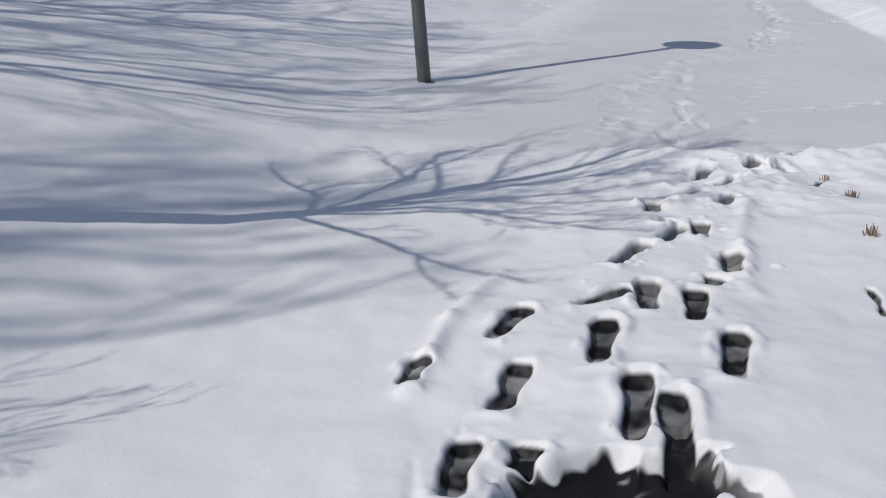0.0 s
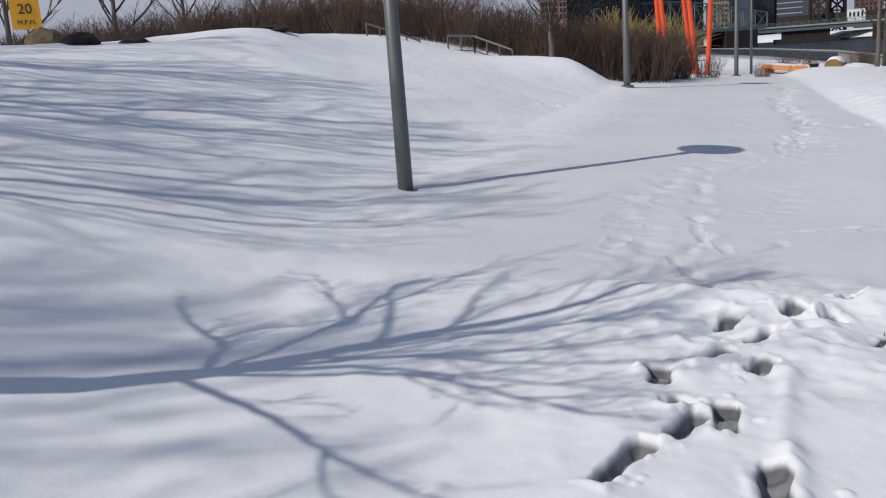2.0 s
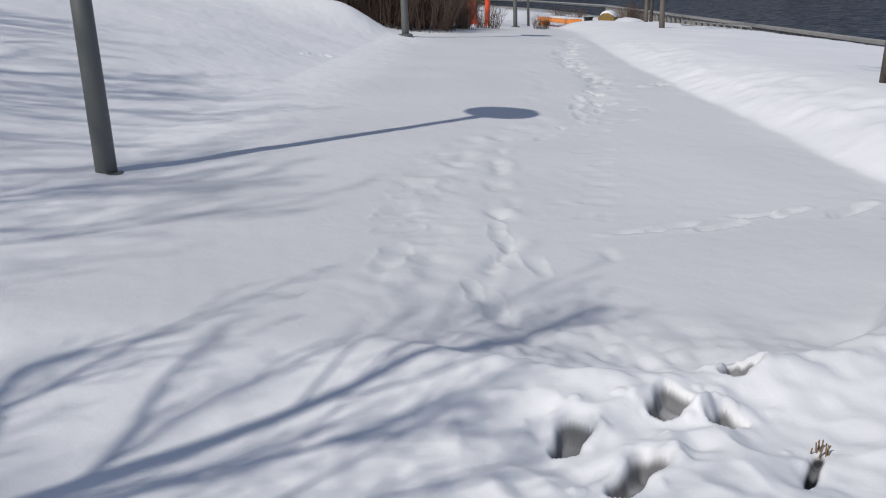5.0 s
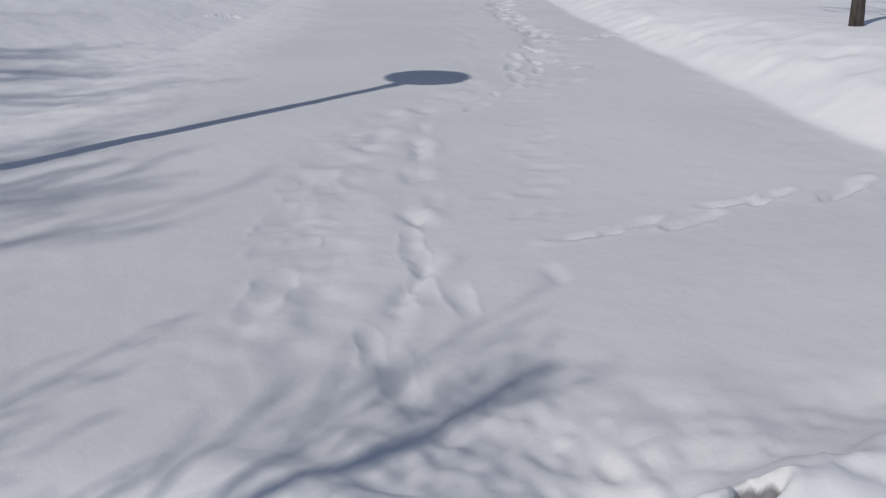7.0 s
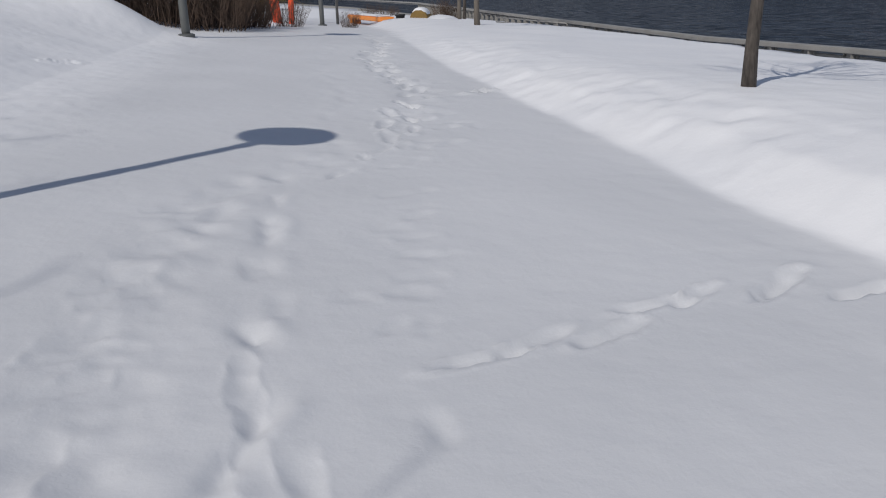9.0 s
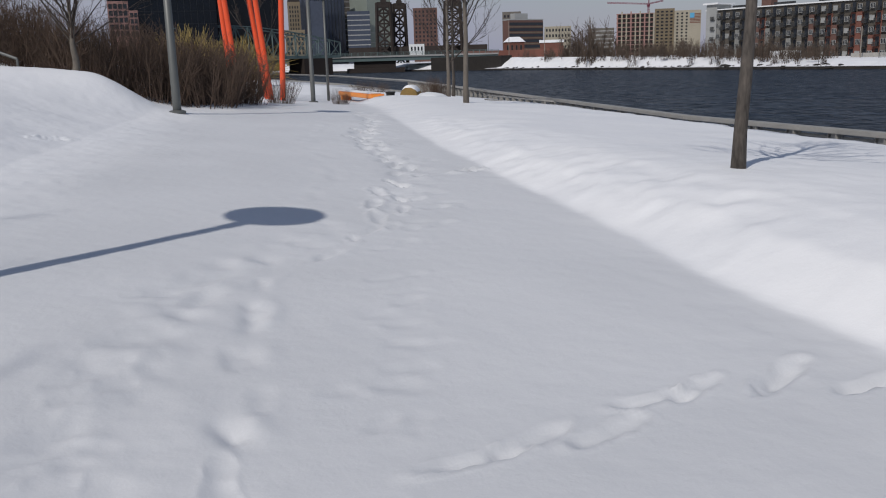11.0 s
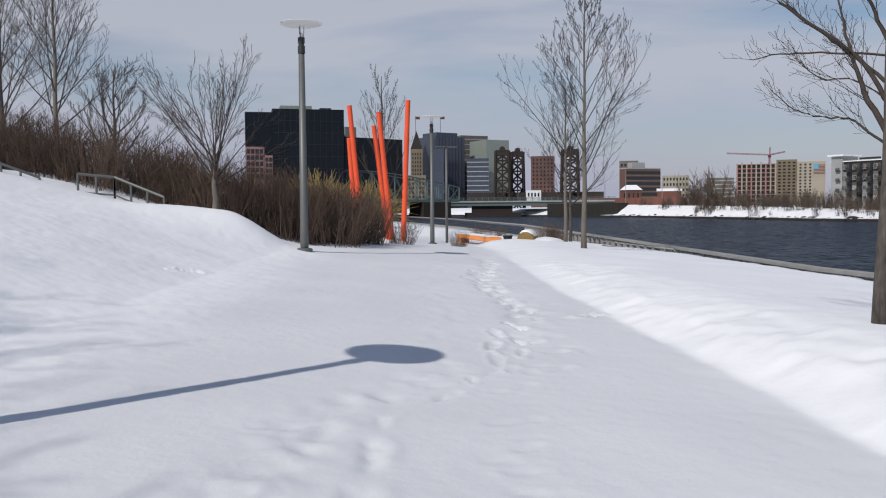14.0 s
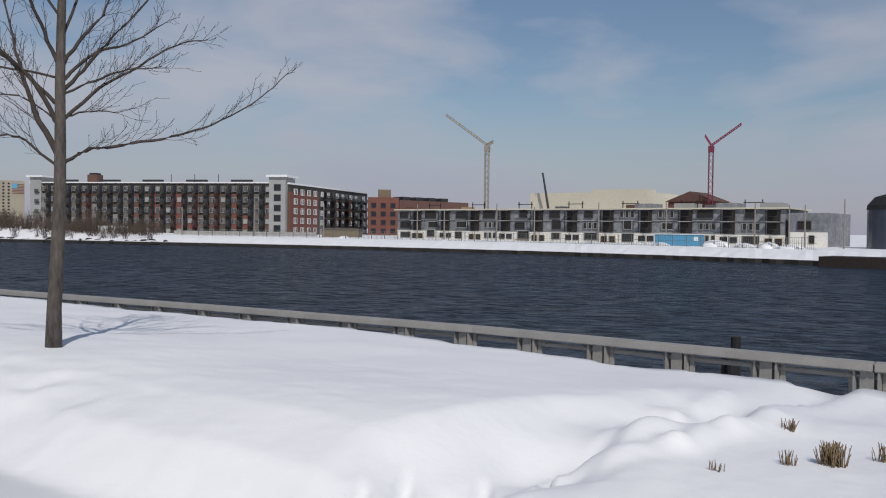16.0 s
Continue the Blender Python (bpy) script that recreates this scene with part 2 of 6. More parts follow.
def tube(bm, pts, radii, sides=8, cap=True, mat=0):
    """A tapered tube along points."""
    rings = []
    for i, p in enumerate(pts):
        a, b = Vector(pts[max(i - 1, 0)]), Vector(pts[min(i + 1, len(pts) - 1)])
        d = (b - a).normalized()
        s = d.orthogonal().normalized() if abs(d.z) < 0.95 else (Vector((1, 0, 0)) - d * d.x).normalized()
        t = d.cross(s)
        rings.append([bm.verts.new(Vector(p) + radii[i] * (math.cos(k * math.tau / sides) * s + math.sin(k * math.tau / sides) * t)) for k in range(sides)])
    for r0, r1 in zip(rings, rings[1:]):
        for k in range(sides):
            f = bm.faces.new((r0[k], r0[(k + 1) % sides], r1[(k + 1) % sides], r1[k]))
            f.material_index = mat
    if cap:
        bm.faces.new(rings[0][::-1]).material_index = mat
        bm.faces.new(rings[-1]).material_index = mat
    return bm


def tubed(pts, radii, sides=8, cap=True):
    return tube(bmesh.new(), pts, radii if isinstance(radii, (list, tuple)) else [radii] * len(pts), sides, cap)


def turned(profile, sides=24):
    """A body of revolution about z from (radius, height) pairs."""
    bm = bmesh.new()
    rings = [[bm.verts.new((r * math.cos(k * math.tau / sides), r * math.sin(k * math.tau / sides), z)) for k in range(sides)] for r, z in profile]
    for a, b in zip(rings, rings[1:]):
        for k in range(sides):
            bm.faces.new((a[k], a[(k + 1) % sides], b[(k + 1) % sides], b[k]))
    bm.faces.new(rings[0][::-1]), bm.faces.new(rings[-1])
    return bm


# ---- the lie of the land ----
U, N_LEFT = (0.359, 0.933), (-0.933, 0.359)     # along the row of lamps, and to its hill side


def along(x, y):
    return x * U[0] + (y - 10.9) * U[1], x * N_LEFT[0] + (y - 10.9) * N_LEFT[1]


def plan(a, s):
    return a * U[0] + s * N_LEFT[0], 10.9 + a * U[1] + s * N_LEFT[1]


def ease(e0, e1, v):
    t = np.clip((v - e0) / (e1 - e0), 0, 1)
    return t * t * (3 - 2 * t)


LATTICE = np.random.RandomState(7).rand(256, 256)


def value_noise(x, y, size, shift=0.0):
    """Smooth noise from -1 to 1 with bumps about size metres across."""
    u, v = np.asarray(x) / size + 100 + shift, np.asarray(y) / size + 100 + shift * 1.7
    i, j = np.floor(u).astype(int), np.floor(v).astype(int)
    f, g = u - i, v - j
    f, g = f * f * (3 - 2 * f), g * g * (3 - 2 * g)
    i, j = i % 256, j % 256
    i1, j1 = (i + 1) % 256, (j + 1) % 256
    top = LATTICE[i, j] * (1 - f) + LATTICE[i1, j] * f
    low = LATTICE[i, j1] * (1 - f) + LATTICE[i1, j1] * f
    return 2 * (top * (1 - g) + low * g) - 1


RAIL_S = ((-30, -20), (-0.8, -14.2), (4.5, -13.65), (9.6, -12.7), (15.8, -11.3), (26.4, -10.5), (66, -7.5), (104, -1.0), (145, 9.3), (340, 75))   # the railing's line: along, across


def rail_s(a):
    return np.interp(a, [p[0] for p in RAIL_S], [p[1] for p in RAIL_S])


BANK_FOOT = ((-2, -6.6), (0, -6.36), (2, -6.03), (4, -5.73), (6, -5.42), (9, -4.98), (13, -4.6), (16, -4.42), (30, -3.7))   # along, across


def bank_foot(a):
    return np.interp(a, [p[0] for p in BANK_FOOT], [p[1] for p in BANK_FOOT])


def land(x, y):
    """Height of the undisturbed snow at x, y."""
    x, y = np.asarray(x, float), np.asarray(y, float)
    a, s = along(x, y)
    base = np.interp(a, [-20, -8, 0, 4, 9, 14, 20, 29, 38, 70], [0, -0.02, 0, 0.08, 0.19, 0.28, 0.24, -0.04, -0.35, -0.6])
    base = base + np.interp(s, [-6, -3, -1.6, -0.9, 0], [-0.36, -0.22, -0.12, -0.07, 0.0])
    toe = s + np.interp(a, [-7, -5, -1], [1.2, 1.0, 0.0])
    hill = np.interp(toe, [-0.3, 0, 0.4, 1, 1.6, 2.3, 4.2, 7, 9, 12, 20, 40], [0, 0.01, 0.05, 0.19, 0.36, 0.58, 1.12, 1.85, 2.1, 2.12, 1.6, 1.0])
    edge = bank_foot(a)
    wob = 0.06 * value_noise(a, s, 1.6, 3)
    r = edge - s + wob
    crest = np.interp(a, [-1, 5, 18, 26, 40, 60], [0.05, 0.12, 0.11, 0.02, -0.3, -0.8]) - 0.078 * np.clip(r - 1.5, 0, None)
    rise = np.interp(r, [0, 0.06, 0.5, 1.1, 2.2], [0, 0.06, 0.64, 0.92, 1.0])
    bank = np.where(r > 0, crest - base, 0) * rise * ease(-0.75, 0.05, a + 0.3 * value_noise(a, s, 0.8, 19))
    bed_edge = -2.9 + 2.3 * ease(4.5, 6.2, -s) + 0.22 * value_noise(a, s, 1.1, 9)
    q = bed_edge - a
    bed = (0.09 * ease(-0.1, 0.35, q) + 0.07 * ease(0.0, 0.2, q) * (1 - ease(0.2, 0.7, q))) * ease(2.2, 3.4, -s)
    bed = bed + 0.10 * ease(0.0, 0.6, q) * ease(4.7, 6.6, -s) * (1 - 0.8 * ease(7.5, 10.5, -s))
    z = base + hill + bank + bed - ease(10.5, 12.5, -s) * (1 - ease(3, 6, a)) * (0.06 + 0.17 * ease(0.0, 1.1, -a))
    z = np.maximum(z, -1.25)
    z = z - (1.25 + np.maximum(z, -1.25)) * ease(-0.5, -0.2, rail_s(a) - s)
    z = np.where(a > 45, z + (-1.25 - z) * ease(45, 62, a), z)
    z = z + 0.36 * np.exp(-((x - 3.1) ** 2 + (y - 24.9) ** 2) / 2.0)
    z = z + 0.26 * np.exp(-((x - 3.85) ** 2 + (y - 24.5) ** 2) / 0.6)
    z = z + 0.3 * np.exp(-((x + 3.8) ** 2 / 2.2 + (y - 21) ** 2 / 6.0))
    past = rail_s(a) - 0.35 - s
    return np.where(past > 0, np.minimum(z, -1.25 - 6 * past), z)


def land_at(x, y):
    return float(land(x, y))


# trodden holes: x, y, heading in degrees, length
NEAR_PRINTS = ((-0.02, 2.58, -13, .38), (0.22, 3.12, -22, .39), (0.28, 3.76, -32, .38), (0.66, 3.46, -16, .50), (0.68, 2.88, -16, .47), (0.78, 2.69, -12, .50),
               (1.18, 3.24, -20, .46), (1.18, 3.80, -16, .42), (0.99, 3.97, -14, .42), (1.54, 4.32, -16, .34), (1.54, 4.89, -16, .34), (1.38, 5.42, -12, .28))
DRAGGED_PRINTS = ((0.77, 3.96, -68, .36), (1.03, 4.54, -40, .42), (1.36, 4.83, -40, .32), (1.88, 5.42, -40, .24), (1.71, 5.62, -60, .32), (2.04, 5.82, -50, .28), (2.35, 6.21, -53, .20),
                  (1.94, 6.13, -40, .18), (2.51, 6.08, -61, .15), (1.38, 5.08, -60, .14), (-0.18, 3.33, -15, .25), (0.21, 2.60, -23, .16), (1.36, 4.08, -40, .12), (2.75, 6.4, -55, .16))
TRAIL = ((2.1, 7.7), (2.5, 8.6), (2.85, 9.8), (3.4, 11.45), (4.62, 12.68), (5.1, 13.4), (5.7, 14.6), (6.2, 15.4), (6.5, 16.3), (6.72, 17.2), (6.95, 18.3), (7.3, 19.85), (8.4, 22.1), (9.2, 24.3), (10.2, 27), (11.8, 31))
SHARP_PRINTS = ((3.38, 11.42), (3.26, 10.85), (2.88, 10.15), (2.88, 9.6), (2.57, 8.98), (2.52, 8.68), (2.44, 8.3), (2.56, 8.12), (2.08, 7.84), (2.12, 7.62), (3.06, 8.26))
SMUDGED_PRINTS = ((3.16, 11.74), (2.89, 11.17), (2.49, 10.76), (2.33, 10.15), (2.27, 9.85), (2.06, 9.64), (1.97, 9.31), (1.85, 9.05), (1.78, 8.6), (2.7, 11.35))
FAINT_PRINTS = ((4.11, 10.75), (3.9, 10.32), (3.77, 10.04), (3.64, 9.7), (3.47, 9.55), (3.28, 9.16), (4.4, 11.3), (4.75, 12.2), (5.2, 12.9), (5.6, 13.5), (4.1, 12.35), (4.0, 12.0), (6.0, 14.2), (5.9, 13.7))
SIDE_TRAIL = ((3.47, 8.70), (3.76, 8.77), (4.08, 8.70), (4.50, 8.90), (4.76, 8.92), (5.24, 8.86), (5.54, 8.6), (5.95, 8.32), (6.26, 8.1), (6.62, 8.0), (6.95, 7.66), (7.28, 7.36))


def stamp(z, x, y, px, py, heading, length, depth, rim=0.02, steep=0.45, wide=0.215):
    near = (abs(x - px) < 0.6) & (abs(y - py) < 0.6)
    c, s = math.cos(radians(heading)), math.sin(radians(heading))
    dx, dy = x[near] - px, y[near] - py
    lx, ly = dx * c + dy * s, -dx * s + dy * c
    waist = 1 - 0.26 * np.exp(-((ly + 0.03) / (0.22 * length)) ** 2)
    jag = 0.22 * value_noise(x[near], y[near], 0.15, 5) + 0.1 * value_noise(x[near], y[near], 0.07, 9)
    d = np.sqrt((lx / (wide * length * waist)) ** 2 + (ly / (0.53 * length)) ** 2) + jag
    hole = 1 - ease(1 - steep, 1 + 0.5 * steep, d)
    floor_shape = 0.78 + 0.22 * np.clip(-ly / length * 2 + 0.3, 0, 1) + 0.05 * value_noise(x[near], y[near], 0.03, 2)
    ring = np.exp(-((d - 1.25) / 0.2) ** 2) * (0.6 + 0.6 * value_noise(x[near], y[near], 0.06, 4))
    z[near] += rim * ring - depth * hole * floor_shape


def boot(z, x, y, px, py, heading, length, slush_shade, tread, rnd, narrow=1.0, wet=1.0, deep=0.036, rim=0.015, base=0.015):
    """A boot print pressed through to the wet path: sole, waist and heel, each with its own thickness of slushy snow
    left on it, and a toe darkened as shade.
    """
    near = (abs(x - px) < 0.5) & (abs(y - py) < 0.5)
    c, s = math.cos(radians(heading)), math.sin(radians(heading))
    dx, dy = x[near] - px, y[near] - py
    lx, ly = dx * c + dy * s, (-dx * s + dy * c) / length
    lx = lx + 0.009 * value_noise(x[near], y[near], 0.17, 31)
    half = base + narrow * np.interp(ly, [-0.52, -0.46, -0.3, -0.1, 0.1, 0.28, 0.42, 0.5, 0.54], [0.012, 0.034, 0.047, 0.038, 0.050, 0.060, 0.053, 0.036, 0.012])
    d = np.maximum(abs(lx) - half, (abs(ly) - 0.52) * length) + 0.009 * value_noise(x[near], y[near], 0.09, 5)
    hole = 1 - ease(-0.030, 0.006, d)
    heel, sole = rnd.uniform(0.5, 0.92), rnd.uniform(0.76, 0.93)
    # toe end kept darkest, standing in for shade under the print's overhanging edge
    tone = np.interp(ly, [-0.5, -0.3, -0.22, -0.02, 0.06, 0.3, 0.36, 0.5], [heel, heel, 1.0, 1.0, sole, sole - 0.06, 1.0, 1.0])
    tone = tone + 0.07 * value_noise(x[near], y[near], 0.07, 21) + 0.05 * value_noise(x[near], y[near], 0.03, 22)
    ring = np.exp(-((d - 0.032) / 0.026) ** 2) * np.clip(0.35 + 1.2 * value_noise(x[near], y[near], 0.13, 4), 0, 1.4)
    z[near] += rim * ring - hole * (deep * np.interp(ly, [-0.5, -0.2, 0.2, 0.5], [0.75, 0.9, 0.85, 1.0]) + 0.005 * value_noise(x[near], y[near], 0.04, 2))
    slush_shade[near] = np.maximum(slush_shade[near], np.where(d < 0.035, wet * np.clip(tone, 0, 1), 0))
    tread[near] = np.maximum(tread[near], np.clip(0.5 - d / 0.08, 0, 1))


def spaced(stops):
    out = [stops[0][0]]
    for (x0, _), (x1, step) in zip(stops, stops[1:]):
        n = max(1, round((x1 - x0) / step))
        out += [x0 + (x1 - x0) * (k + 1) / n for k in range(n)]
    return np.array(out)


def snow_sheet():
    xs = spaced(((-900, 0), (-70, 90), (-25, 3), (-12, 0.6), (-4, 0.16), (-0.4, 0.06), (2.7, 0.0105), (6.0, 0.032), (10, 0.055), (20, 0.3), (34, 0.6), (220, 3)))
    ys = spaced(((-25, 0), (-6, 1.2), (1.6, 0.3), (2.2, 0.05), (6.5, 0.0105), (9.5, 0.025), (15.5, 0.04), (24, 0.065), (36, 0.25), (60, 0.8), (100, 3), (330, 8)))
    x, y = np.meshgrid(xs, ys)
    z = land(x, y)
    a, s = along(x, y)
    onpath = ease(0.3, 1.2, -s) * (1 - ease(5.2, 6.0, -s)) * ease(-3.4, -2.6, a)
    z += (0.022 * value_noise(x, y, 1.3) + 0.010 * value_noise(x, y, 0.45, 2)) * (1 - 0.75 * onpath)
    z += 0.0045 * value_noise(x, y, 0.13, 4) * (1 - 0.6 * onpath)
    # wind-packed ripples on the hill side
    z += 0.007 * value_noise(x * 0.5 + y * 0.3, y * 1.6 - x * 0.9, 0.5, 6) * ease(0, 2, s)
    # rough churned snow along the rim of the bed and on the bank's foot
    rim = np.exp(-((a + 2.9) / 0.45) ** 2) * ease(2.6, 3.4, -s) * (1 - ease(6.5, 8, -s))
    z += rim * (0.05 * value_noise(x, y, 0.31, 7) + 0.03 * value_noise(x + 0.4 * y, y, 0.16, 23) + 0.014 * value_noise(x, y, 0.06, 8))
    crust = np.exp(-((a + 2.9 - 2.3 * ease(4.5, 6.2, -s) + 0.1) / 0.28) ** 2) * ease(4.8, 5.8, -s) * (1 - ease(9.5, 11.5, -s))
    z += crust * (0.06 * value_noise(x, y, 0.42, 51) + 0.045 * value_noise(x * 0.7 + y, y, 0.22, 52) + 0.02)
    foot = np.exp(-((s - bank_foot(a) + 0.6) / 0.6) ** 2) * ease(0.5, 3.0, a)
    z += foot * (0.022 * value_noise(a + 0.3 * s, s * 0.6, 0.9, 11) + 0.022 * value_noise(a, s, 0.21, 22))
    trodden = np.exp(-((x - 0.75 - 0.42 * (y - 3.4)) / 0.75) ** 2) * (1 - ease(6.2, 6.8, y))
    z += trodden * (0.016 * value_noise(x, y, 0.26, 12) + 0.003 * value_noise(x, y, 0.06, 13))
    churned = np.exp(-(((x - 2.2) / 0.9) ** 2 + ((y - 5.85) / 0.75) ** 2))
    z += churned * (0.05 * value_noise(x, y, 0.3, 17) - 0.045 * abs(value_noise(x, y, 0.21, 27)) + 0.012 * value_noise(x, y, 0.07, 18) + 0.02)
    slush_shade, tread = np.zeros_like(z), np.zeros_like(z)
    step = random.Random(12)
    for px, py, h, ln in NEAR_PRINTS:
        boot(z, x, y, px, py, h, ln, slush_shade, tread, step, 1.0, 1.0 if py < 3.9 else 0.85, 0.058 if py < 3.9 else 0.085)
    for px, py, h, ln in DRAGGED_PRINTS:
        boot(z, x, y, px, py, h, ln, slush_shade, tread, step, 0.92, 0.95 if py < 4.4 else 0.78, 0.055 if py < 4.4 else 0.10)
    # the bare patch where the walk begins
    bare = np.exp(-(((x - 0.36 - 0.75 * (y - 2.4)) / 0.2) ** 2 + ((y - 2.36) / 0.26) ** 2)) + 0.2 * value_noise(x, y, 0.11, 15)
    mottled = 0.75 * np.exp(-(((x - 0.66) / 0.26) ** 2 + ((y - 2.33) / 0.15) ** 2)) + 0.35 * value_noise(x, y, 0.09, 14)
    bare = np.maximum(bare, mottled)
    close = 1 - ease(0.35, 0.75, np.hypot(x - 0.45, y - 2.35))
    speck = value_noise(x, y, 0.05, 16)
    z -= 0.10 * ease(0.18, 0.42, bare) * close
    slush_shade = np.maximum(slush_shade, close * (1.0 - 0.35 * ease(0.3, 0.7, speck) * (1 - ease(0.42, 0.6, bare))))
    tread = np.maximum(tread, close * np.clip(0.6 + 2.2 * (bare + 0.14 * speck - 0.29), 0, 1))
    # ploughed-up ridges beside the trodden strip
    for x0, y0, x1, y1, high in ((0.3, 4.42, 0.0, 3.83, 0.03), (0.0, 3.83, -0.2, 3.15, 0.035), (1.95, 5.3, 1.66, 4.55, 0.03), (1.66, 4.55, 1.5, 3.9, 0.02),
                                 (7.3, 7.3, 8.04, 6.72, 0.06), (8.04, 6.72, 8.75, 6.44, 0.055), (8.75, 6.44, 9.5, 6.15, 0.05), (8.0, 7.2, 9.1, 6.82, 0.03), (9.1, 6.82, 10.8, 6.5, 0.05)):
        f = np.clip(((x - x0) * (x1 - x0) + (y - y0) * (y1 - y0)) / ((x1 - x0) ** 2 + (y1 - y0) ** 2), 0, 1)
        away = np.hypot(x - x0 - f * (x1 - x0) + 0.03 * value_noise(x, y, 0.25, 61), y - y0 - f * (y1 - y0))
        z += high * np.exp(-(away / (0.055 if x0 < 5 else 0.12)) ** 2) * (1 + 0.5 * value_noise(x, y, 0.3, 62))
    # the trail: a broken rut, crisp notches in it, smudged and faint prints beside it, deep fresh ones further on
    off = x - np.interp(y, [p[1] for p in TRAIL], [p[0] for p in TRAIL])
    near_end, far_end = ease(7.2, 8.2, y) * (1 - ease(12, 14, y)), ease(13, 14.5, y) * (1 - ease(28, 33, y))
    lumps, crumbs = value_noise(x, y * 0.7, 0.2, 41), value_noise(x, y, 0.1, 43)
    rut = off + 0.09 * value_noise(x * 0, y, 0.42, 42)
    bite = np.clip(0.45 + 0.9 * value_noise(x * 0, y, 0.27, 45), 0, 0.9)
    z -= near_end * bite * (0.036 * np.exp(-(rut / 0.06) ** 2) - 0.018 * np.exp(-((rut - 0.12) / 0.06) ** 2)) * (0.8 + 0.4 * crumbs)
    z += near_end * np.exp(-((off + 0.55) / 0.28) ** 2) * (0.021 * lumps + 0.008 * crumbs - 0.008) + near_end * np.exp(-((off - 0.7) / 0.2) ** 2) * 0.004 * lumps
    z += far_end * np.exp(-((off - 0.12) / 0.42) ** 2) * (0.016 * lumps + 0.008 * crumbs) - far_end * 0.03 * np.exp(-((off + 0.12 * value_noise(x * 0, y, 0.7, 44)) / 0.17) ** 2) * (0.8 + 0.6 * lumps)
    z += far_end * np.exp(-((off + 0.95) / 0.15) ** 2) * 0.012 * lumps
    rnd = random.Random(4)
    tx, ty = [p[0] for p in TRAIL], [p[1] for p in TRAIL]
    for px, py in SHARP_PRINTS:
        stamp(z, x, y, px, py, -12 + rnd.uniform(-8, 8), rnd.uniform(0.28, 0.36), rnd.uniform(0.012, 0.02), 0.004, steep=0.95, wide=0.2)
    for px, py in SMUDGED_PRINTS:
        stamp(z, x, y, px + rnd.uniform(-.1, .1), py + rnd.uniform(-.1, .1), rnd.uniform(-80, 0), rnd.uniform(0.3, 0.5), rnd.uniform(0.010, 0.018), 0.006, steep=0.95)
    for px, py in FAINT_PRINTS:
        stamp(z, x, y, px, py, -75 + rnd.uniform(-25, 25), rnd.uniform(0.2, 0.28), rnd.uniform(0.010, 0.015), 0.005, steep=0.95, wide=0.3)
        stamp(z, x, y, px + rnd.uniform(-.25, .25), py + rnd.uniform(-.25, .25), -70 + rnd.uniform(-40, 40), 0.24, 0.009, 0.004, steep=0.95, wide=0.3)
    py, k = 12.5, 0
    while py < 31:
        deep = 0.014 + 0.05 * min(1.0, max(0.0, (py - 13.2) / 1.5)) * rnd.uniform(0.5, 1.15)
        px = float(np.interp(py, ty, tx)) + (0.11 if k % 2 else -0.11) + rnd.uniform(-0.09, 0.09)
        stamp(z, x, y, px, py, -22 + rnd.uniform(-28, 28), rnd.uniform(0.26, 0.5), deep, 0.022, steep=0.7, wide=rnd.uniform(0.16, 0.24))
        if rnd.random() < 0.4:
            stamp(z, x, y, px + rnd.uniform(0.15, 0.5), py + rnd.uniform(-.1, .1), -60, 0.36, 0.02, 0.01, steep=0.9)
        py += rnd.uniform(0.2, 0.42)
        k += 1
    for k in range(12):
        px, py = SIDE_TRAIL[k]
        stamp(z, x, y, px, py, -78 + rnd.uniform(-14, 14), 0.4 + 0.12 * (k == 5), 0.03 + 0.035 * (k > 4), 0.014, steep=0.7, wide=0.14)
    stamp(z, x, y, 7.14, 15.6, -70, 0.46, 0.08, 0.05)
    stamp(z, x, y, 2.55, 19.35, -60, 0.5, 0.05, 0.03, steep=0.9)
    # cracks in the crust beside the grass clumps
    for px, py, h, ln in ((2.05, 3.76, -16, 0.36), (1.93, 3.3, -18, 0.15), (1.79, 2.75, -9, 0.28), (2.62, 5.75, -45, 0.3)):
        boot(z, x, y, px, py, h, ln, slush_shade, tread, step, 0.2, 1.0, 0.045, 0.0, 0.012)
    # clods thrown up round the deep prints
    for _ in range(60):
        px, py, _h, _l = rnd.choice(DRAGGED_PRINTS[:10] + NEAR_PRINTS[8:])
        turn, reach, size = rnd.uniform(0, math.tau), rnd.uniform(0.10, 0.24), rnd.uniform(0.014, 0.036)
        px, py = px + reach * math.cos(turn), py + reach * math.sin(turn)
        near = (abs(x - px) < 0.2) & (abs(y - py) < 0.2)
        gap = np.hypot(x[near] - px, (y[near] - py) * rnd.uniform(0.7, 1.4)) / size
        z[near] += 0.42 * size * np.clip(1 - gap ** 2 * (1 + 0.3 * value_noise(x[near], y[near], 0.03, 70)), 0, 1) ** 0.7
    ny, nx = z.shape
    me = bpy.data.meshes.new("ground")
    idx = np.arange(nx * ny).reshape(ny, nx)
    quads = np.stack((idx[:-1, :-1], idx[:-1, 1:], idx[1:, 1:], idx[1:, :-1]), -1).reshape(-1)
    me.vertices.add(nx * ny)
    me.vertices.foreach_set("co", np.stack((x, y, z), -1).reshape(-1).astype(np.float32))
    nq = len(quads) // 4
    me.loops.add(len(quads))
    me.loops.foreach_set("vertex_index", quads.astype(np.int32))
    me.polygons.add(nq)
    me.polygons.foreach_set("loop_start", np.arange(0, 4 * nq, 4, dtype=np.int32))
    me.polygons.foreach_set("use_smooth", np.ones(nq, dtype=bool))
    edge = bank_foot(a)
    wob = 0.06 * value_noise(a, s, 1.6, 3)
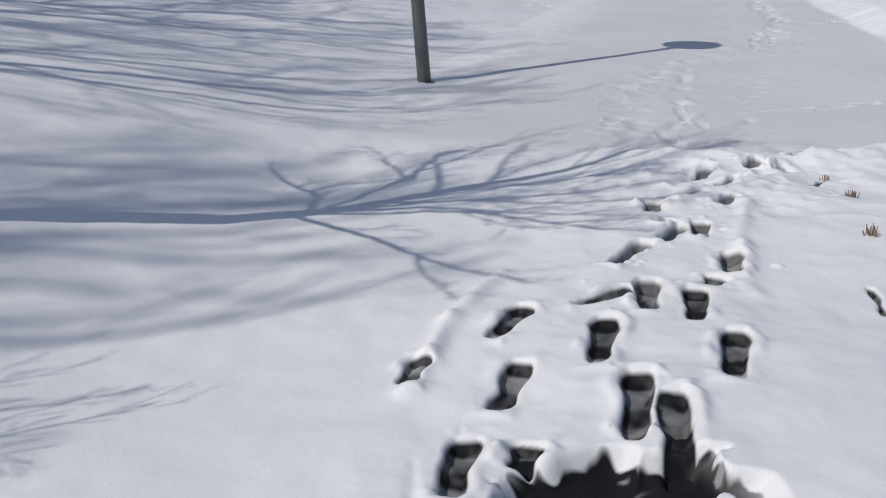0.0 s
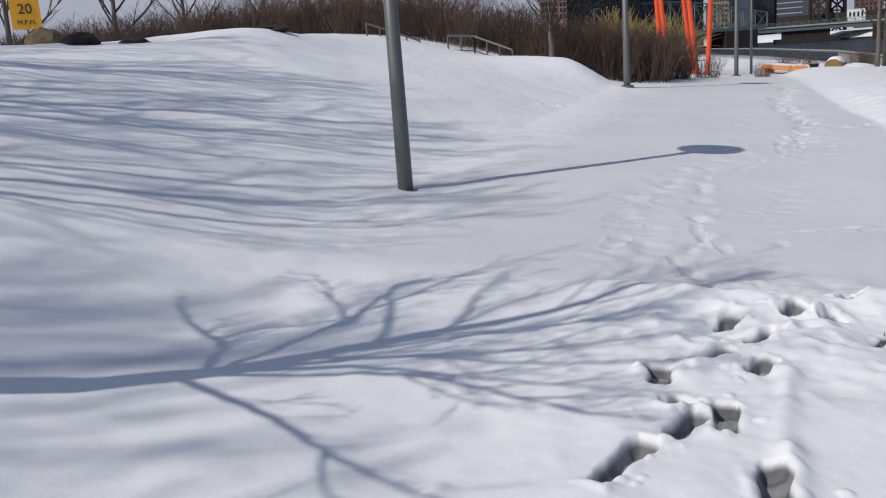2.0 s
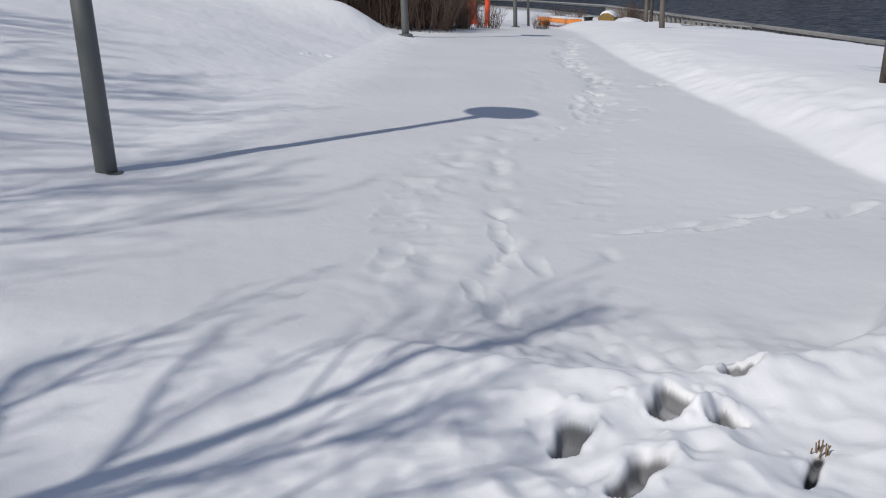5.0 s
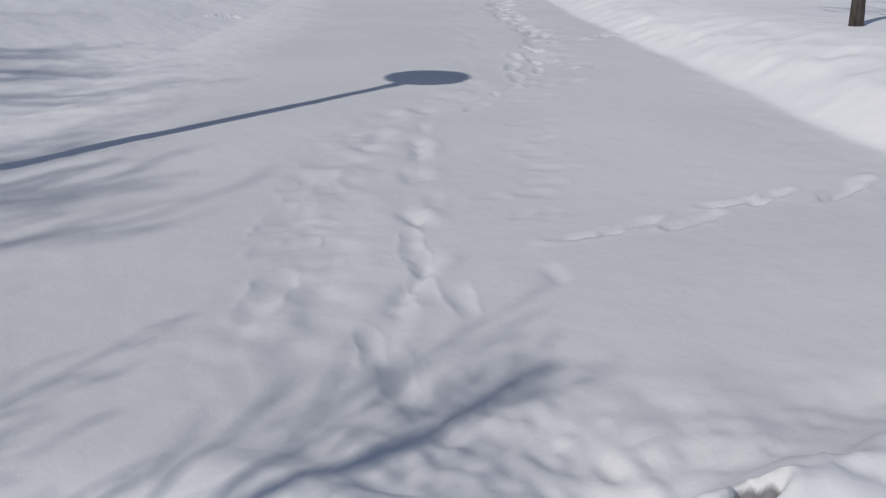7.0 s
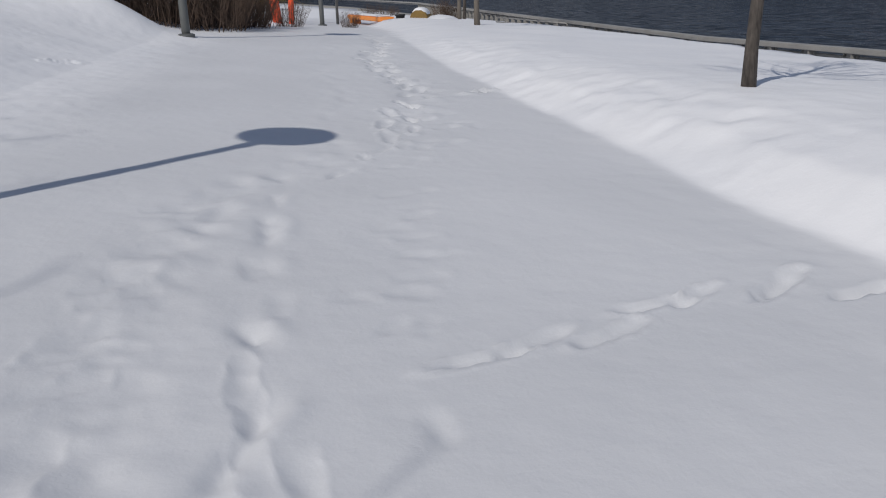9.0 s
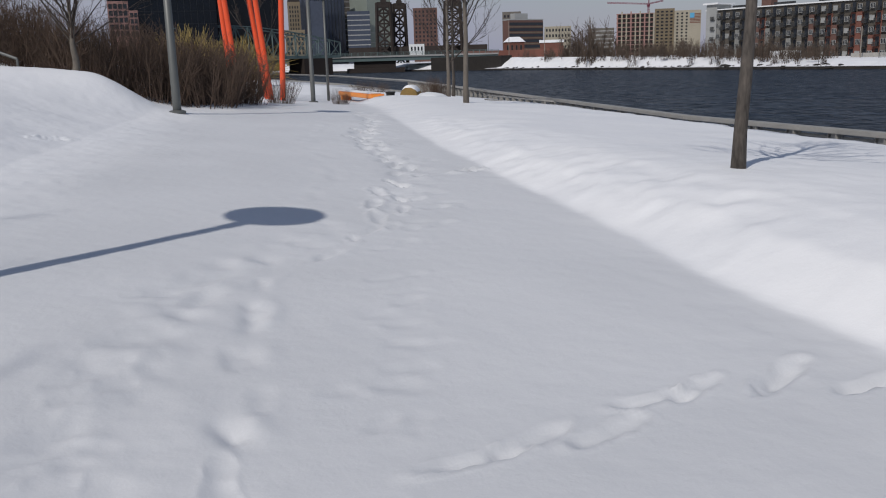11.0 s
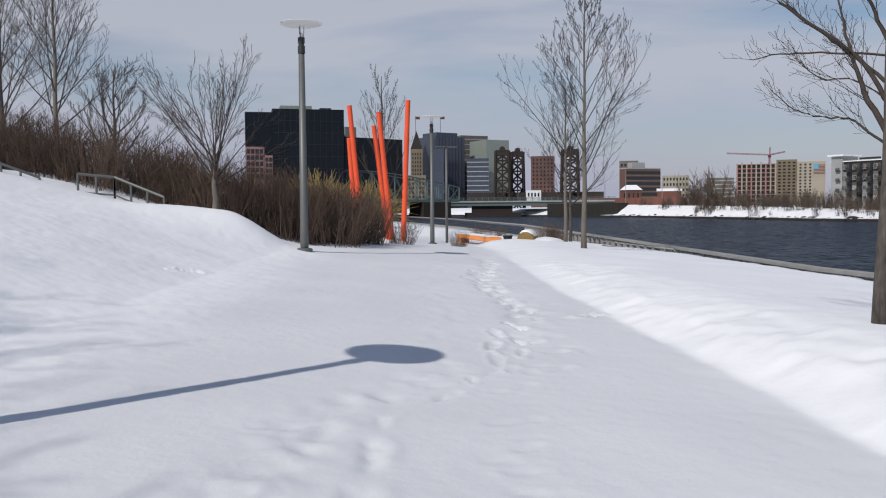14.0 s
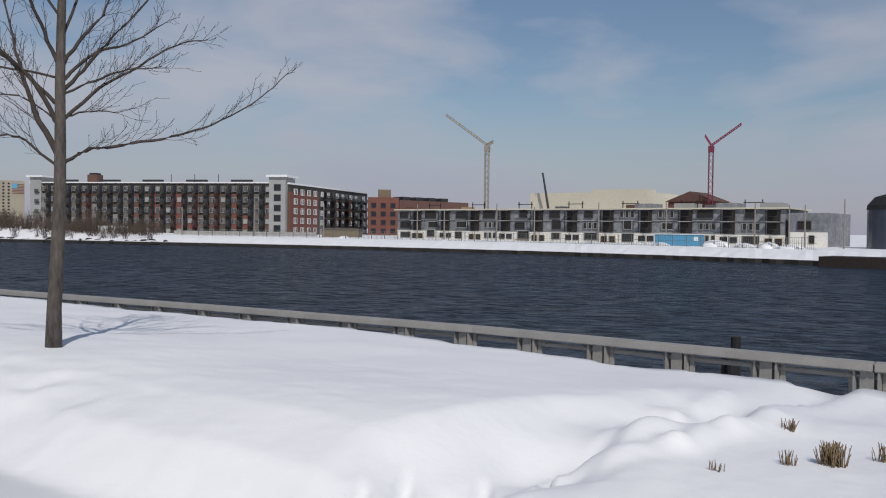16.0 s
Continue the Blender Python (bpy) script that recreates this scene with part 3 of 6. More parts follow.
    packed = ease(-0.3, 1.2, -s) * ease(-0.03, 0.12, s - edge - wob) * ease(-3.3, -2.7, a) * (0.85 + 0.15 * value_noise(x, y, 0.8, 5))
    for key, values in (("packed", packed), ("slush_shade", slush_shade), ("tread", tread)):
        point = me.attributes.new(key, "FLOAT", "POINT")
        point.data.foreach_set("value", values.reshape(-1).astype(np.float32))
    me.update()
    me.validate()
    me.materials.append(SNOW)
    return tagged(new("ground", me), "deep white snow with footprints over path and banks", "ground", kind="structure")


snow_sheet()


def asphalt_sheet():
    bm = bmesh.new()
    xs, ys = np.linspace(-0.7, 3.3, 41), np.linspace(1.2, 6.6, 55)
    grid = [[bm.verts.new((x, y, land_at(x, y) - 0.112)) for x in xs] for y in ys]
    for r0, r1 in zip(grid, grid[1:]):
        for k in range(len(xs) - 1):
            bm.faces.new((r0[k], r0[k + 1], r1[k + 1], r1[k]))
    return tagged(part("pavement", bm, ASPHALT, smooth=True), "wet black asphalt showing through the trodden snow", "pavement", kind="structure")


asphalt_sheet()

# river
bm = bmesh.new()
wv = [bm.verts.new(p) for p in ((-1500, -1500, -2.6), (2500, -1500, -2.6), (2500, 2500, -2.6), (-1500, 2500, -2.6))]
bm.faces.new(wv)
tagged(part("water", bm, WATER), "dark blue river water with small ripples", "river", kind="structure")

# ---- the far bank, laid out by bearing and distance from where the walk ends ----
HERE = (2.2, 6.1)


def polar(bearing, dist):
    b = radians(bearing)
    return HERE[0] + dist * math.sin(b), HERE[1] + dist * math.cos(b)


SHORE = ((-60, 520), (10, 430), (20, 372), (28, 322), (36, 258), (42, 219), (50, 191), (58, 172), (66, 156), (80, 133), (92.7, 116), (110, 100), (150, 95), (200, 140))


def far_bank():
    bm = bmesh.new()
    rnd = random.Random(3)
    rows = []
    n = 420
    for k in range(n):
        b = 5 + 175 * k / (n - 1)
        d = float(np.interp(b, [p[0] for p in SHORE], [p[1] for p in SHORE])) + rnd.uniform(-0.6, 0.6)
        top = float(np.interp(b, [20, 29, 31, 41, 48, 60, 90, 120], [0.4, 0.4, 1.6, 0.6, -0.6, -0.7, -0.9, -0.9]))
        row = []
        for dd, z in ((0, -3.4), (0.4, -2.0), (2.5, -1.75 + rnd.uniform(-.12, .12)), (6, 0.5 * (top - 1.7) + rnd.uniform(-.12, .12)), (11, top + rnd.uniform(-.08, .06)), (17, top), (60, top + 0.2), (1500, 2.0)):
            row.append(bm.verts.new((*polar(b, d + dd), z)))
        rows.append(row)
    for r0, r1 in zip(rows, rows[1:]):
        for k in range(len(r0) - 1):
            f = bm.faces.new((r0[k], r0[k + 1], r1[k + 1], r1[k]))
            f.material_index = 1 if k < 1 else 0
    return tagged(part("ground_far_bank", bm, [SNOW, DARK_STONE], smooth=False), "snow-covered far river bank with a dark stony edge", "river bank", kind="structure")


DARK_STONE = material("dark_stone", (0.020, 0.017, 0.015), 0.9, vary=0.4, scale=0.6, fine=6, bump=0.5, dist=0.1)
BLACK_GLASS = material("black_glass", (0.004, 0.006, 0.011), 0.2, vary=0.4, scale=0.05, fine=0.4, bump=0.0, spec=0.3)
GLASS_BAR = material("black_glazing_bar", (0.012, 0.014, 0.018), 0.5, vary=0.2, scale=0.3, fine=3, bump=0.0)
SLATE_GLASS = material("slate_glass", (0.05, 0.06, 0.085), 0.2, vary=0.2, scale=0.05, fine=0.5, bump=0.0)
PINK_STONE = material("pink_granite", (0.27, 0.15, 0.13), 0.6, vary=0.15, scale=0.3, fine=4, bump=0.1)
RED_BRICK = material("red_brick", (0.15, 0.058, 0.042), 0.85, vary=0.25, scale=0.25, fine=6, bump=0.2)
BROWN_BRICK = material("brown_brick", (0.115, 0.06, 0.048), 0.85, vary=0.2, scale=0.2, fine=5, bump=0.2)
BAY_GREY = material("mid_grey_cladding", (0.19, 0.19, 0.18), 0.7, vary=0.2, scale=0.3, fine=4, bump=0.1)
DARK_CLAD = material("dark_grey_cladding", (0.070, 0.061, 0.050), 0.7, vary=0.2, scale=0.3, fine=4, bump=0.1)
GREY_CLAD = material("grey_cladding", (0.115, 0.104, 0.090), 0.7, vary=0.2, scale=0.3, fine=4, bump=0.1)
PALE_CLAD = material("pale_cladding", (0.30, 0.305, 0.30), 0.7, vary=0.15, scale=0.3, fine=4, bump=0.1)
TAN_STONE = material("tan_stone", (0.17, 0.135, 0.088), 0.8, vary=0.2, scale=0.1, fine=2, bump=0.1)
CITY_CREAM = material("dull_cream_panel", (0.30, 0.27, 0.21), 0.8, vary=0.15, scale=0.1, fine=2, bump=0.1)
CREAM = material("cream_panel", (0.58, 0.54, 0.43), 0.8, vary=0.1, scale=0.1, fine=2, bump=0.1)
GREEN_PANEL = material("green_grey_panel", (0.21, 0.24, 0.21), 0.6, vary=0.1, scale=0.1, fine=2, bump=0.05)
WHITE_ROOF = material("white_trim", (0.74, 0.75, 0.76), 0.7, vary=0.06, scale=0.4, fine=5, bump=0.05)
TRIM_GREY = material("pale_grey_trim", (0.36, 0.36, 0.35), 0.7, vary=0.1, scale=0.4, fine=5, bump=0.05)
WRAP_GREY = material("grey_sheathing", (0.20, 0.21, 0.225), 0.7, vary=0.45, scale=0.35, fine=1.4, bump=0.1)
BLOCK_PALE = material("pale_block", (0.74, 0.72, 0.66), 0.85, vary=0.15, scale=0.4, fine=4, bump=0.15)
# pale pane colour with the glass's reflections painted in
PANE_REFLECTION = material("window_blind", (0.30, 0.31, 0.31), 0.5, vary=0.15, scale=0.4, fine=3, bump=0.0)
SLATE_CLAD = material("slate_cladding", (0.10, 0.105, 0.125), 0.7, vary=0.2, scale=0.3, fine=4, bump=0.1)
RAW_WOOD = material("raw_wood", (0.33, 0.23, 0.12), 0.8, vary=0.25, scale=0.5, fine=5, bump=0.1)
WINDOW_DARK = material("dark_window", (0.018, 0.022, 0.028), 0.15, vary=0.3, scale=0.2, fine=2, bump=0.0)
# near-black colour standing in for the shade inside openings and open floors
OPENING_SHADE = material("painted_opening_shade", (0.022, 0.020, 0.019), 0.9, vary=0.3, scale=0.4, fine=3, bump=0.0)
RUST = material("rusty_steel", (0.032, 0.024, 0.021), 0.8, 0.3, vary=0.3, scale=0.2, fine=3, bump=0.2)
BRIDGE_GREEN = material("grey_green_steel", (0.11, 0.155, 0.155), 0.6, 0.3, vary=0.15, scale=0.2, fine=3, bump=0.1)
CRANE_RED = material("crane_red", (0.17, 0.028, 0.055), 0.6, 0.2, vary=0.15, scale=0.5, fine=4, bump=0.05)
CRANE_GREY = material("crane_grey", (0.30, 0.28, 0.24), 0.6, 0.3, vary=0.15, scale=0.5, fine=4, bump=0.05)
BLUE_PAINT = material("sky_blue_paint", (0.08, 0.30, 0.48), 0.5, vary=0.08, scale=0.5, fine=5, bump=0.05)
far_bank()

SHARED = {}


def shared_mesh(key, make, mats):
    if key not in SHARED:
        bm = make()
        me = bpy.data.meshes.new(key[0])
        bm.to_mesh(me)
        bm.free()
        for m in mats:
            me.materials.append(m)
        SHARED[key] = me
    return SHARED[key]


def lattice_bm(xs, zs, holes, y0, y1):
    """One flat lattice in a single piece: all cells between the lines xs and zs but the holes, with thickness."""
    bm = bmesh.new()
    v = [[bm.verts.new((x, y0, z)) for x in xs] for z in zs]
    faces = [bm.faces.new((v[r][c], v[r][c + 1], v[r + 1][c + 1], v[r + 1][c])) for r in range(len(zs) - 1) for c in range(len(xs) - 1) if (c, r) not in holes]
    out = bmesh.ops.extrude_face_region(bm, geom=faces)
    bmesh.ops.translate(bm, verts=[g for g in out["geom"] if isinstance(g, bmesh.types.BMVert)], vec=(0, y1 - y0, 0))
    bmesh.ops.recalc_face_normals(bm, faces=bm.faces)
    return bm


def frame_bm(w, h, bars):
    t = max(0.07, 0.06 * w)
    xs = [-w / 2 - t, -w / 2]
    for k in range(1, bars + 1):
        xx = -w / 2 + w * k / (bars + 1)
        xs += [xx - t / 2, xx + t / 2]
    xs += [w / 2, w / 2 + t]
    return lattice_bm(xs, [-t, 0, h, h + t], {(c, 1) for c in range(1, len(xs) - 1, 2)}, -0.14, 0.05)


def place_window(parent, m, w, h, bars, fm, pm, name="window"):
    """A framed window with its dark pane set back behind the frame."""
    w, h = round(w, 2), round(h, 2)
    ob = piece(name, shared_mesh((name, w, h, bars, fm.name), lambda: frame_bm(w, h, bars), (fm,)), parent, m)
    piece("pane", shared_mesh(("pane", w, h, pm.name), lambda: boxed(-w / 2, w / 2, -0.05, 0.05, 0, h), (pm,)), ob, Matrix())
    return ob


def piece(name, me, parent, m):
    ob = new(name, me)
    ob.parent = parent
    ob.matrix_basis = m
    return ob


class Block:
    """A building whose front runs from one plan point to another; local x along the front, y into the depth."""

    def __init__(self, name, p0, p1, z0, z1, depth, wall, label, category="building", parent_thing=None):
        dx, dy = p1[0] - p0[0], p1[1] - p0[1]
        self.w, self.h, self.d = math.hypot(dx, dy), z1 - z0, depth
        self.root = thing(name, (p0[0], p0[1], z0), label, category, rz=math.degrees(math.atan2(dy, dx)))
        self.wall = part("wall", boxed(0, self.w, 0, depth, 0, self.h), wall, self.root)

    def roof(self, over=0.3, high=0.5, mat=None):
        part("roof", boxed(-over, self.w + over, -over, self.d + over, self.h, self.h + high), mat or WHITE_ROOF, self.root)

    def add(self, name, dims, mat, label=""):
        return part(name, boxed(*dims), mat, self.root, label)

    def windows(self, x0, x1, z0, z1, cols, rows, fill=(0.6, 0.6), bars=0, frame_mat=None, pane=None, side=False):
        cw, rh = (x1 - x0) / cols, (z1 - z0) / rows
        w, h = round(cw * fill[0], 2), round(rh * fill[1], 2)
        fm, pm = frame_mat or WHITE_ROOF, pane or WINDOW_DARK
        for r in range(rows):
            for c in range(cols):
                xx, zz = x0 + cw * (c + 0.5), z0 + rh * (r + 0.5) - h / 2
                m = pose(self.w - 0.0, xx, zz, 0, 0, 90) if side else pose(xx, 0.0, zz)
                place_window(self.root, m, w, h, bars, fm, pm)

    def bands(self, rows, z0, z1, mat, high, proud=0.12, name="floor_band"):
        for r in range(rows):
            zz = z0 + (z1 - z0) * (r + 0.5) / rows
            part(name, boxed(-proud, self.w + proud, -proud, 0.0, zz - high / 2, zz + high / 2), mat, self.root)


def tall(dist, elev):
    return 1.2 + dist * math.tan(radians(elev))


# office block of black glass, with its pink stone corner
b = Block("office_block", polar(7.7, 300), polar(12.35, 302), -1, tall(303, 6.45), 60, BLACK_GLASS, "tall black glass office block", "office building")
b.add("plant_room", (3, 14, 6, 20, b.h, b.h + 1.8), GREEN_PANEL), b.add("plant_room", (17, 21, 8, 20, b.h, b.h + 1.4), DARK_STEEL)
for k in range(1, 12):
    b.add("mullion", (b.w * k / 12 - 0.05, b.w * k / 12 + 0.05, -0.08, 0, 6, b.h), GLASS_BAR)
for k in range(1, 9):
    b.add("floor_band", (0, b.w, -0.06, 0, b.h * k / 9 - 0.06, b.h * k / 9 + 0.06), GLASS_BAR)
w = Block("office_wing", polar(5.95, 301), polar(7.7, 301), -1, tall(300, 6.3), 12, BLACK_GLASS, "dark glass wing of an office block", "office building")
st = Block("stone_corner", polar(5.95, 292), polar(7.15, 292), -1, tall(288, 4.1), 4, PINK_STONE, "pink granite corner with square windows", "building")
st.windows(0.2, st.w - 0.2, st.h - 10.8, st.h - 0.5, 4, 5, (0.78, 0.74), 0, PINK_STONE)
st2 = Block("stone_corner", polar(7.17, 292), polar(7.68, 292), -1, tall(288, 3.55), 4, PINK_STONE, "pink granite corner with square windows", "building")
st2.windows(0.1, st2.w - 0.1, st2.h - 8, st2.h - 0.5, 2, 4, (0.78, 0.74), 0, PINK_STONE)
w = Block("office_block", polar(12.4, 330), polar(16.2, 345), -1, tall(335, 4.65), 40, BLACK_GLASS, "low black glass office block", "office building")
w.add("plant_room", (4, 9, 6, 16, w.h, w.h + 4.5), GREEN_PANEL)

# old tower with a pyramid roof
D = 620
t = Block("stone_tower", polar(16.75, D), polar(17.55, D), 0, tall(D, 3.9), 9, TAN_STONE, "old brown stone tower with a pyramid roof", "tower")
t.windows(0.8, t.w - 0.8, t.h * 0.35, t.h * 0.95, 4, 9, (0.45, 0.6), 0, TAN_STONE)
bm = bmesh.new()
q = [bm.verts.new(p) for p in ((0, 0, t.h), (t.w, 0, t.h), (t.w, 9, t.h), (0, 9, t.h), (t.w / 2, 4.5, tall(D, 5.15)))]
for i in range(4):
    bm.faces.new((q[i], q[(i + 1) % 4], q[4]))
part("roof", bm, DARK_STONE, t.root)
t = Block("stone_annex", polar(16.5, D - 20), polar(17.75, D - 20), 0, tall(D, 2.1), 14, TAN_STONE, "tan stone lower block of an old tower", "building")
t.windows(0.5, t.w - 0.5, t.h * 0.3, t.h * 0.95, 5, 5, (0.5, 0.6), 0, TAN_STONE)
t = Block("office_tower", polar(17.75, D + 40), polar(18.3, D + 40), 0, tall(D, 3.6), 14, PALE_CLAD, "slim pale office tower", "building")
t.windows(0.3, t.w - 0.3, t.h * 0.3, t.h * 0.97, 3, 9, (0.6, 0.5))
# slate towers
t = Block("office_tower", polar(18.45, D), polar(20.35, D + 15), 0, tall(D, 4.75), 25, SLATE_GLASS, "slate blue glass office tower", "office building")
t.add("crown", (2, t.w - 5, 2, 20, t.h, t.h + 3), SLATE_GLASS)
for k in range(1, 9):
    t.add("mullion", (t.w * k / 9 - 0.12, t.w * k / 9 + 0.12, -0.15, 0, 5, t.h), DARK_STEEL)
t = Block("office_tower", polar(18.2, D - 20), polar(18.95, D - 20), 0, tall(D, 3.8), 12, SLATE_GLASS, "slate blue glass lower tower", "office building")
t = Block("office_tower", polar(20.1, D + 40), polar(21.9, D + 50), 0, tall(D + 45, 4.75), 25, GREY_CLAD, "grey office tower with pale bands", "office building")
t.bands(12, 8, t.h - 1, PALE_CLAD, 0.7)
t = Block("office_tower", polar(20.5, D - 10), polar(21.95, D - 10), 0, tall(D, 3.2), 15, SLATE_GLASS, "grey glass office block with pale bands", "office building")
t.bands(9, 5, t.h - 1, PALE_CLAD, 0.6)
t = Block("office_tower", polar(21.8, D + 10), polar(23.3, D + 20), 0, tall(D + 15, 4.45), 25, GREEN_PANEL, "green grey panelled office tower", "office building")
t.bands(3, 5, t.h * 0.5, PALE_CLAD, 0.5)
t = Block("office_tower", polar(24.75, D), polar(26.3, D), 0, tall(D, 3.35), 15, BROWN_BRICK, "distant brown brick tower", "building")
t.windows(0.5, t.w - 0.5, t.h * 0.3, t.h * 0.97, 6, 9, (0.45, 0.55), 0, BROWN_BRICK)
t = Block("office_tower", polar(30.5, 560), polar(31.7, 560), 0, tall(560, 2.95), 15, GREY_CLAD, "grey and red apartment tower", "building")
t.windows(0.5, t.w - 0.5, t.h * 0.2, t.h * 0.95, 5, 9, (0.55, 0.6), 0, BROWN_BRICK)
t = Block("brick_office", polar(30.95, 450), polar(33.1, 462), 0, tall(455, 2.4), 6, BROWN_BRICK, "brown brick office block with ribbon windows", "office building")
t.bands(6, 3, t.h - 0.5, WINDOW_DARK, 1.5, 0.06, "window_band"), t.bands(6, 1.6, t.h - 1.9, TAN_STONE, 0.4, 0.14), t.roof(0.1, 0.6, PALE_CLAD)
t.add("plant_room", (4, 12, 1, 5, t.h + 0.6, t.h + 3.4), PALE_CLAD)
t = Block("pump_house", polar(30.6, 372), polar(31.9, 372), 0, tall(372, 1.05), 8, RED_BRICK, "red brick house with a snowy hipped roof", "house")
bm = bmesh.new()
q = [bm.verts.new(p) for p in ((-.5, -.5, t.h), (t.w + .5, -.5, t.h), (t.w + .5, 8.5, t.h), (-.5, 8.5, t.h), (2, 4, t.h + 2.2), (t.w - 2, 4, t.h + 2.2))]
for f in ((0, 1, 5, 4), (1, 2, 5), (2, 3, 4, 5), (3, 0, 4)):
    bm.faces.new([q[i] for i in f])
part("roof", bm, SNOW, t.root, "snow-covered hipped roof")
t.windows(0.5, t.w - 0.5, t.h * 0.4, t.h * 0.95, 4, 1, (0.4, 0.6), 0, TAN_STONE)
t = Block("brick_shed", polar(27.8, 368), polar(34.4, 355), 0, tall(360, 0.55), 10, RED_BRICK, "long low red brick shed", "building")
t = Block("snowy_shed", polar(32.9, 392), polar(34.4, 392), 0, tall(390, 0.95), 12, RED_BRICK, "red shed with a snowy roof", "building")
t.roof(0.3, 1.2, SNOW)
t = Block("apartment_tower", polar(33.2, 620), polar(34.9, 620), 0, tall(620, 1.95), 15, CITY_CREAM, "distant cream apartment block", "building")
t.windows(0.5, t.w - 0.5, t.h * 0.3, t.h * 0.97, 8, 4, (0.5, 0.5), 0, CITY_CREAM)
t = Block("apartment_tower", polar(36.0, 520), polar(37.6, 520), 0, tall(520, 1.75), 15, GREY_CLAD, "grey banded office block", "building")
t.bands(6, 3, t.h - 0.5, PALE_CLAD, 0.7)
# tower under construction: slabs and columns on a block painted dark as floor shade
t = Block("unfinished_tower", polar(37.8, 470), polar(40.05, 470), 0, tall(470, 2.55), 12, OPENING_SHADE, "unfinished concrete tower with open floors", "building")
for k in range(11):
    t.add("slab", (-0.5, t.w + 0.5, -0.8, 0, t.h * k / 10 - 0.2, t.h * k / 10 + 0.2), PINK_STONE)
for k in range(9):
    t.add("column", (t.w * k / 8 - 0.35, t.w * k / 8 + 0.35, -0.95, -0.81, 0, t.h + (k % 2) * 1.2), CITY_CREAM if k % 3 else PINK_STONE)
t = Block("apartment_tower", polar(40.1, 500), polar(41.3, 500), 0, tall(500, 2.8), 15, TAN_STONE, "distant tan apartment tower", "building")
t.windows(0.4, t.w - 0.4, t.h * 0.2, t.h * 0.97, 4, 11, (0.55, 0.45), 0, TAN_STONE)
t = Block("apartment_tower", polar(41.3, 490), polar(42.9, 490), 0, tall(490, 2.65), 15, CITY_CREAM, "cream tower with a flag painted on it", "building")
t.windows(0.4, t.w * 0.55, t.h * 0.2, t.h * 0.97, 3, 11, (0.4, 0.5), 0, CITY_CREAM)
flag = [(0, 0.42, 0.5, 1.0, BLUE_PAINT)] + [(0.42 if k > 3 else 0, 1, k / 7, (k + 0.5) / 7, RED_BRICK) for k in range(7)]
for x0, x1, z0, z1, m in flag:
    t.add("flag_stripe", (t.w * (0.58 + 0.4 * x0), t.w * (0.58 + 0.4 * x1), -0.1, 0, t.h * (0.72 + 0.22 * z0), t.h * (0.72 + 0.22 * z1)), m)


# ---- the long apartment building by the water, five storeys with balconies ----
def apartment_front(name, p0, p1, z0, z1, depth, bays, brick_bays, label):
    b = Block(name, p0, p1, z0, z1, depth, DARK_CLAD, label, "apartment building")
    b.roof(0.5, 0.28)
    fl = b.h / 5
    bw = b.w / bays

    half = round(bw * 0.42, 2)
    slab = shared_mesh(("balcony", half), lambda: boxed(-half, half, -1.3, 0, 0, 0.15), (DARK_STEEL,))
    bars = [-half + 2 * half * k / 16 for k in range(17)]
    grille = shared_mesh(("railing", half), lambda: lattice_bm(bars, [0.16, 0.9, 1.02], {(c, 0) for c in range(1, 16, 2)}, -1.3, -1.25), (DARK_STEEL,))
    door = shared_mesh(("balcony_door", half), lambda: boxed(-half * 0.7, half * 0.7, -0.06, 0.02, 0.16, fl * 0.8), (WINDOW_DARK,))
    rnd = random.Random(5)
    for c in range(bays):
        xx = bw * (c + 0.5)
        kind = c % 2
        if kind == 0:
            run = (c // 2) % 5
            m = (BROWN_BRICK, BAY_GREY, DARK_CLAD, BAY_GREY, GREY_CLAD)[run] if c < 22 else (RED_BRICK, GREY_CLAD, BROWN_BRICK, DARK_CLAD, RED_BRICK)[run]
            b.add("facade_bay", (xx - bw * 0.46, xx + bw * 0.46, -0.5, 0, 0, b.h * rnd.choice((0.4, 0.6, 0.8, 0.8, 0.8))), m)
        elif c in brick_bays:
            b.add("facade_bay", (xx - bw * 0.5, xx + bw * 0.5, -0.3, 0, 0, b.h * 0.8), RED_BRICK)
        for f in range(5):
            if kind == 1:
                bal = piece("balcony", slab, b.root, pose(xx, 0 if c not in brick_bays else -0.3, fl * f + 0.1))
                piece("railing", grille, bal, Matrix()), piece("balcony_door", door, bal, Matrix())
            else:
                # about one pane in four takes the pale painted reflection
                place_window(b.root, pose(xx, -0.52, fl * f + fl * 0.25), bw * 0.66, fl * 0.40, 2, rnd.choice((TRIM_GREY, TRIM_GREY, PALE_CLAD)), rnd.choice((WINDOW_DARK, WINDOW_DARK, WINDOW_DARK, PANE_REFLECTION)))
    return b


apt = apartment_front("apartment_building", polar(43.3, 268), polar(57.6, 232), -1.2, tall(250, 2.72), 18, 45, (11, 23, 27, 31, 35), "long five-storey grey and brick apartment building")
apt.add("stair_tower", (apt.w - 0.4, apt.w + 4.2, -0.8, 6, 0, apt.h + 1.6), PALE_CLAD)
apt.add("tower_cap", (apt.w - 1.0, apt.w + 4.9, -1.5, 6.6, apt.h + 1.62, apt.h + 2.2), WHITE_ROOF)
apt.add("stair_tower", (0, 3.5, -0.8, 6, 0, apt.h + 1.6), PALE_CLAD), apt.add("tower_cap", (-0.8, 4.3, -1.5, 6.6, apt.h + 1.62, apt.h + 2.1), WHITE_ROOF)
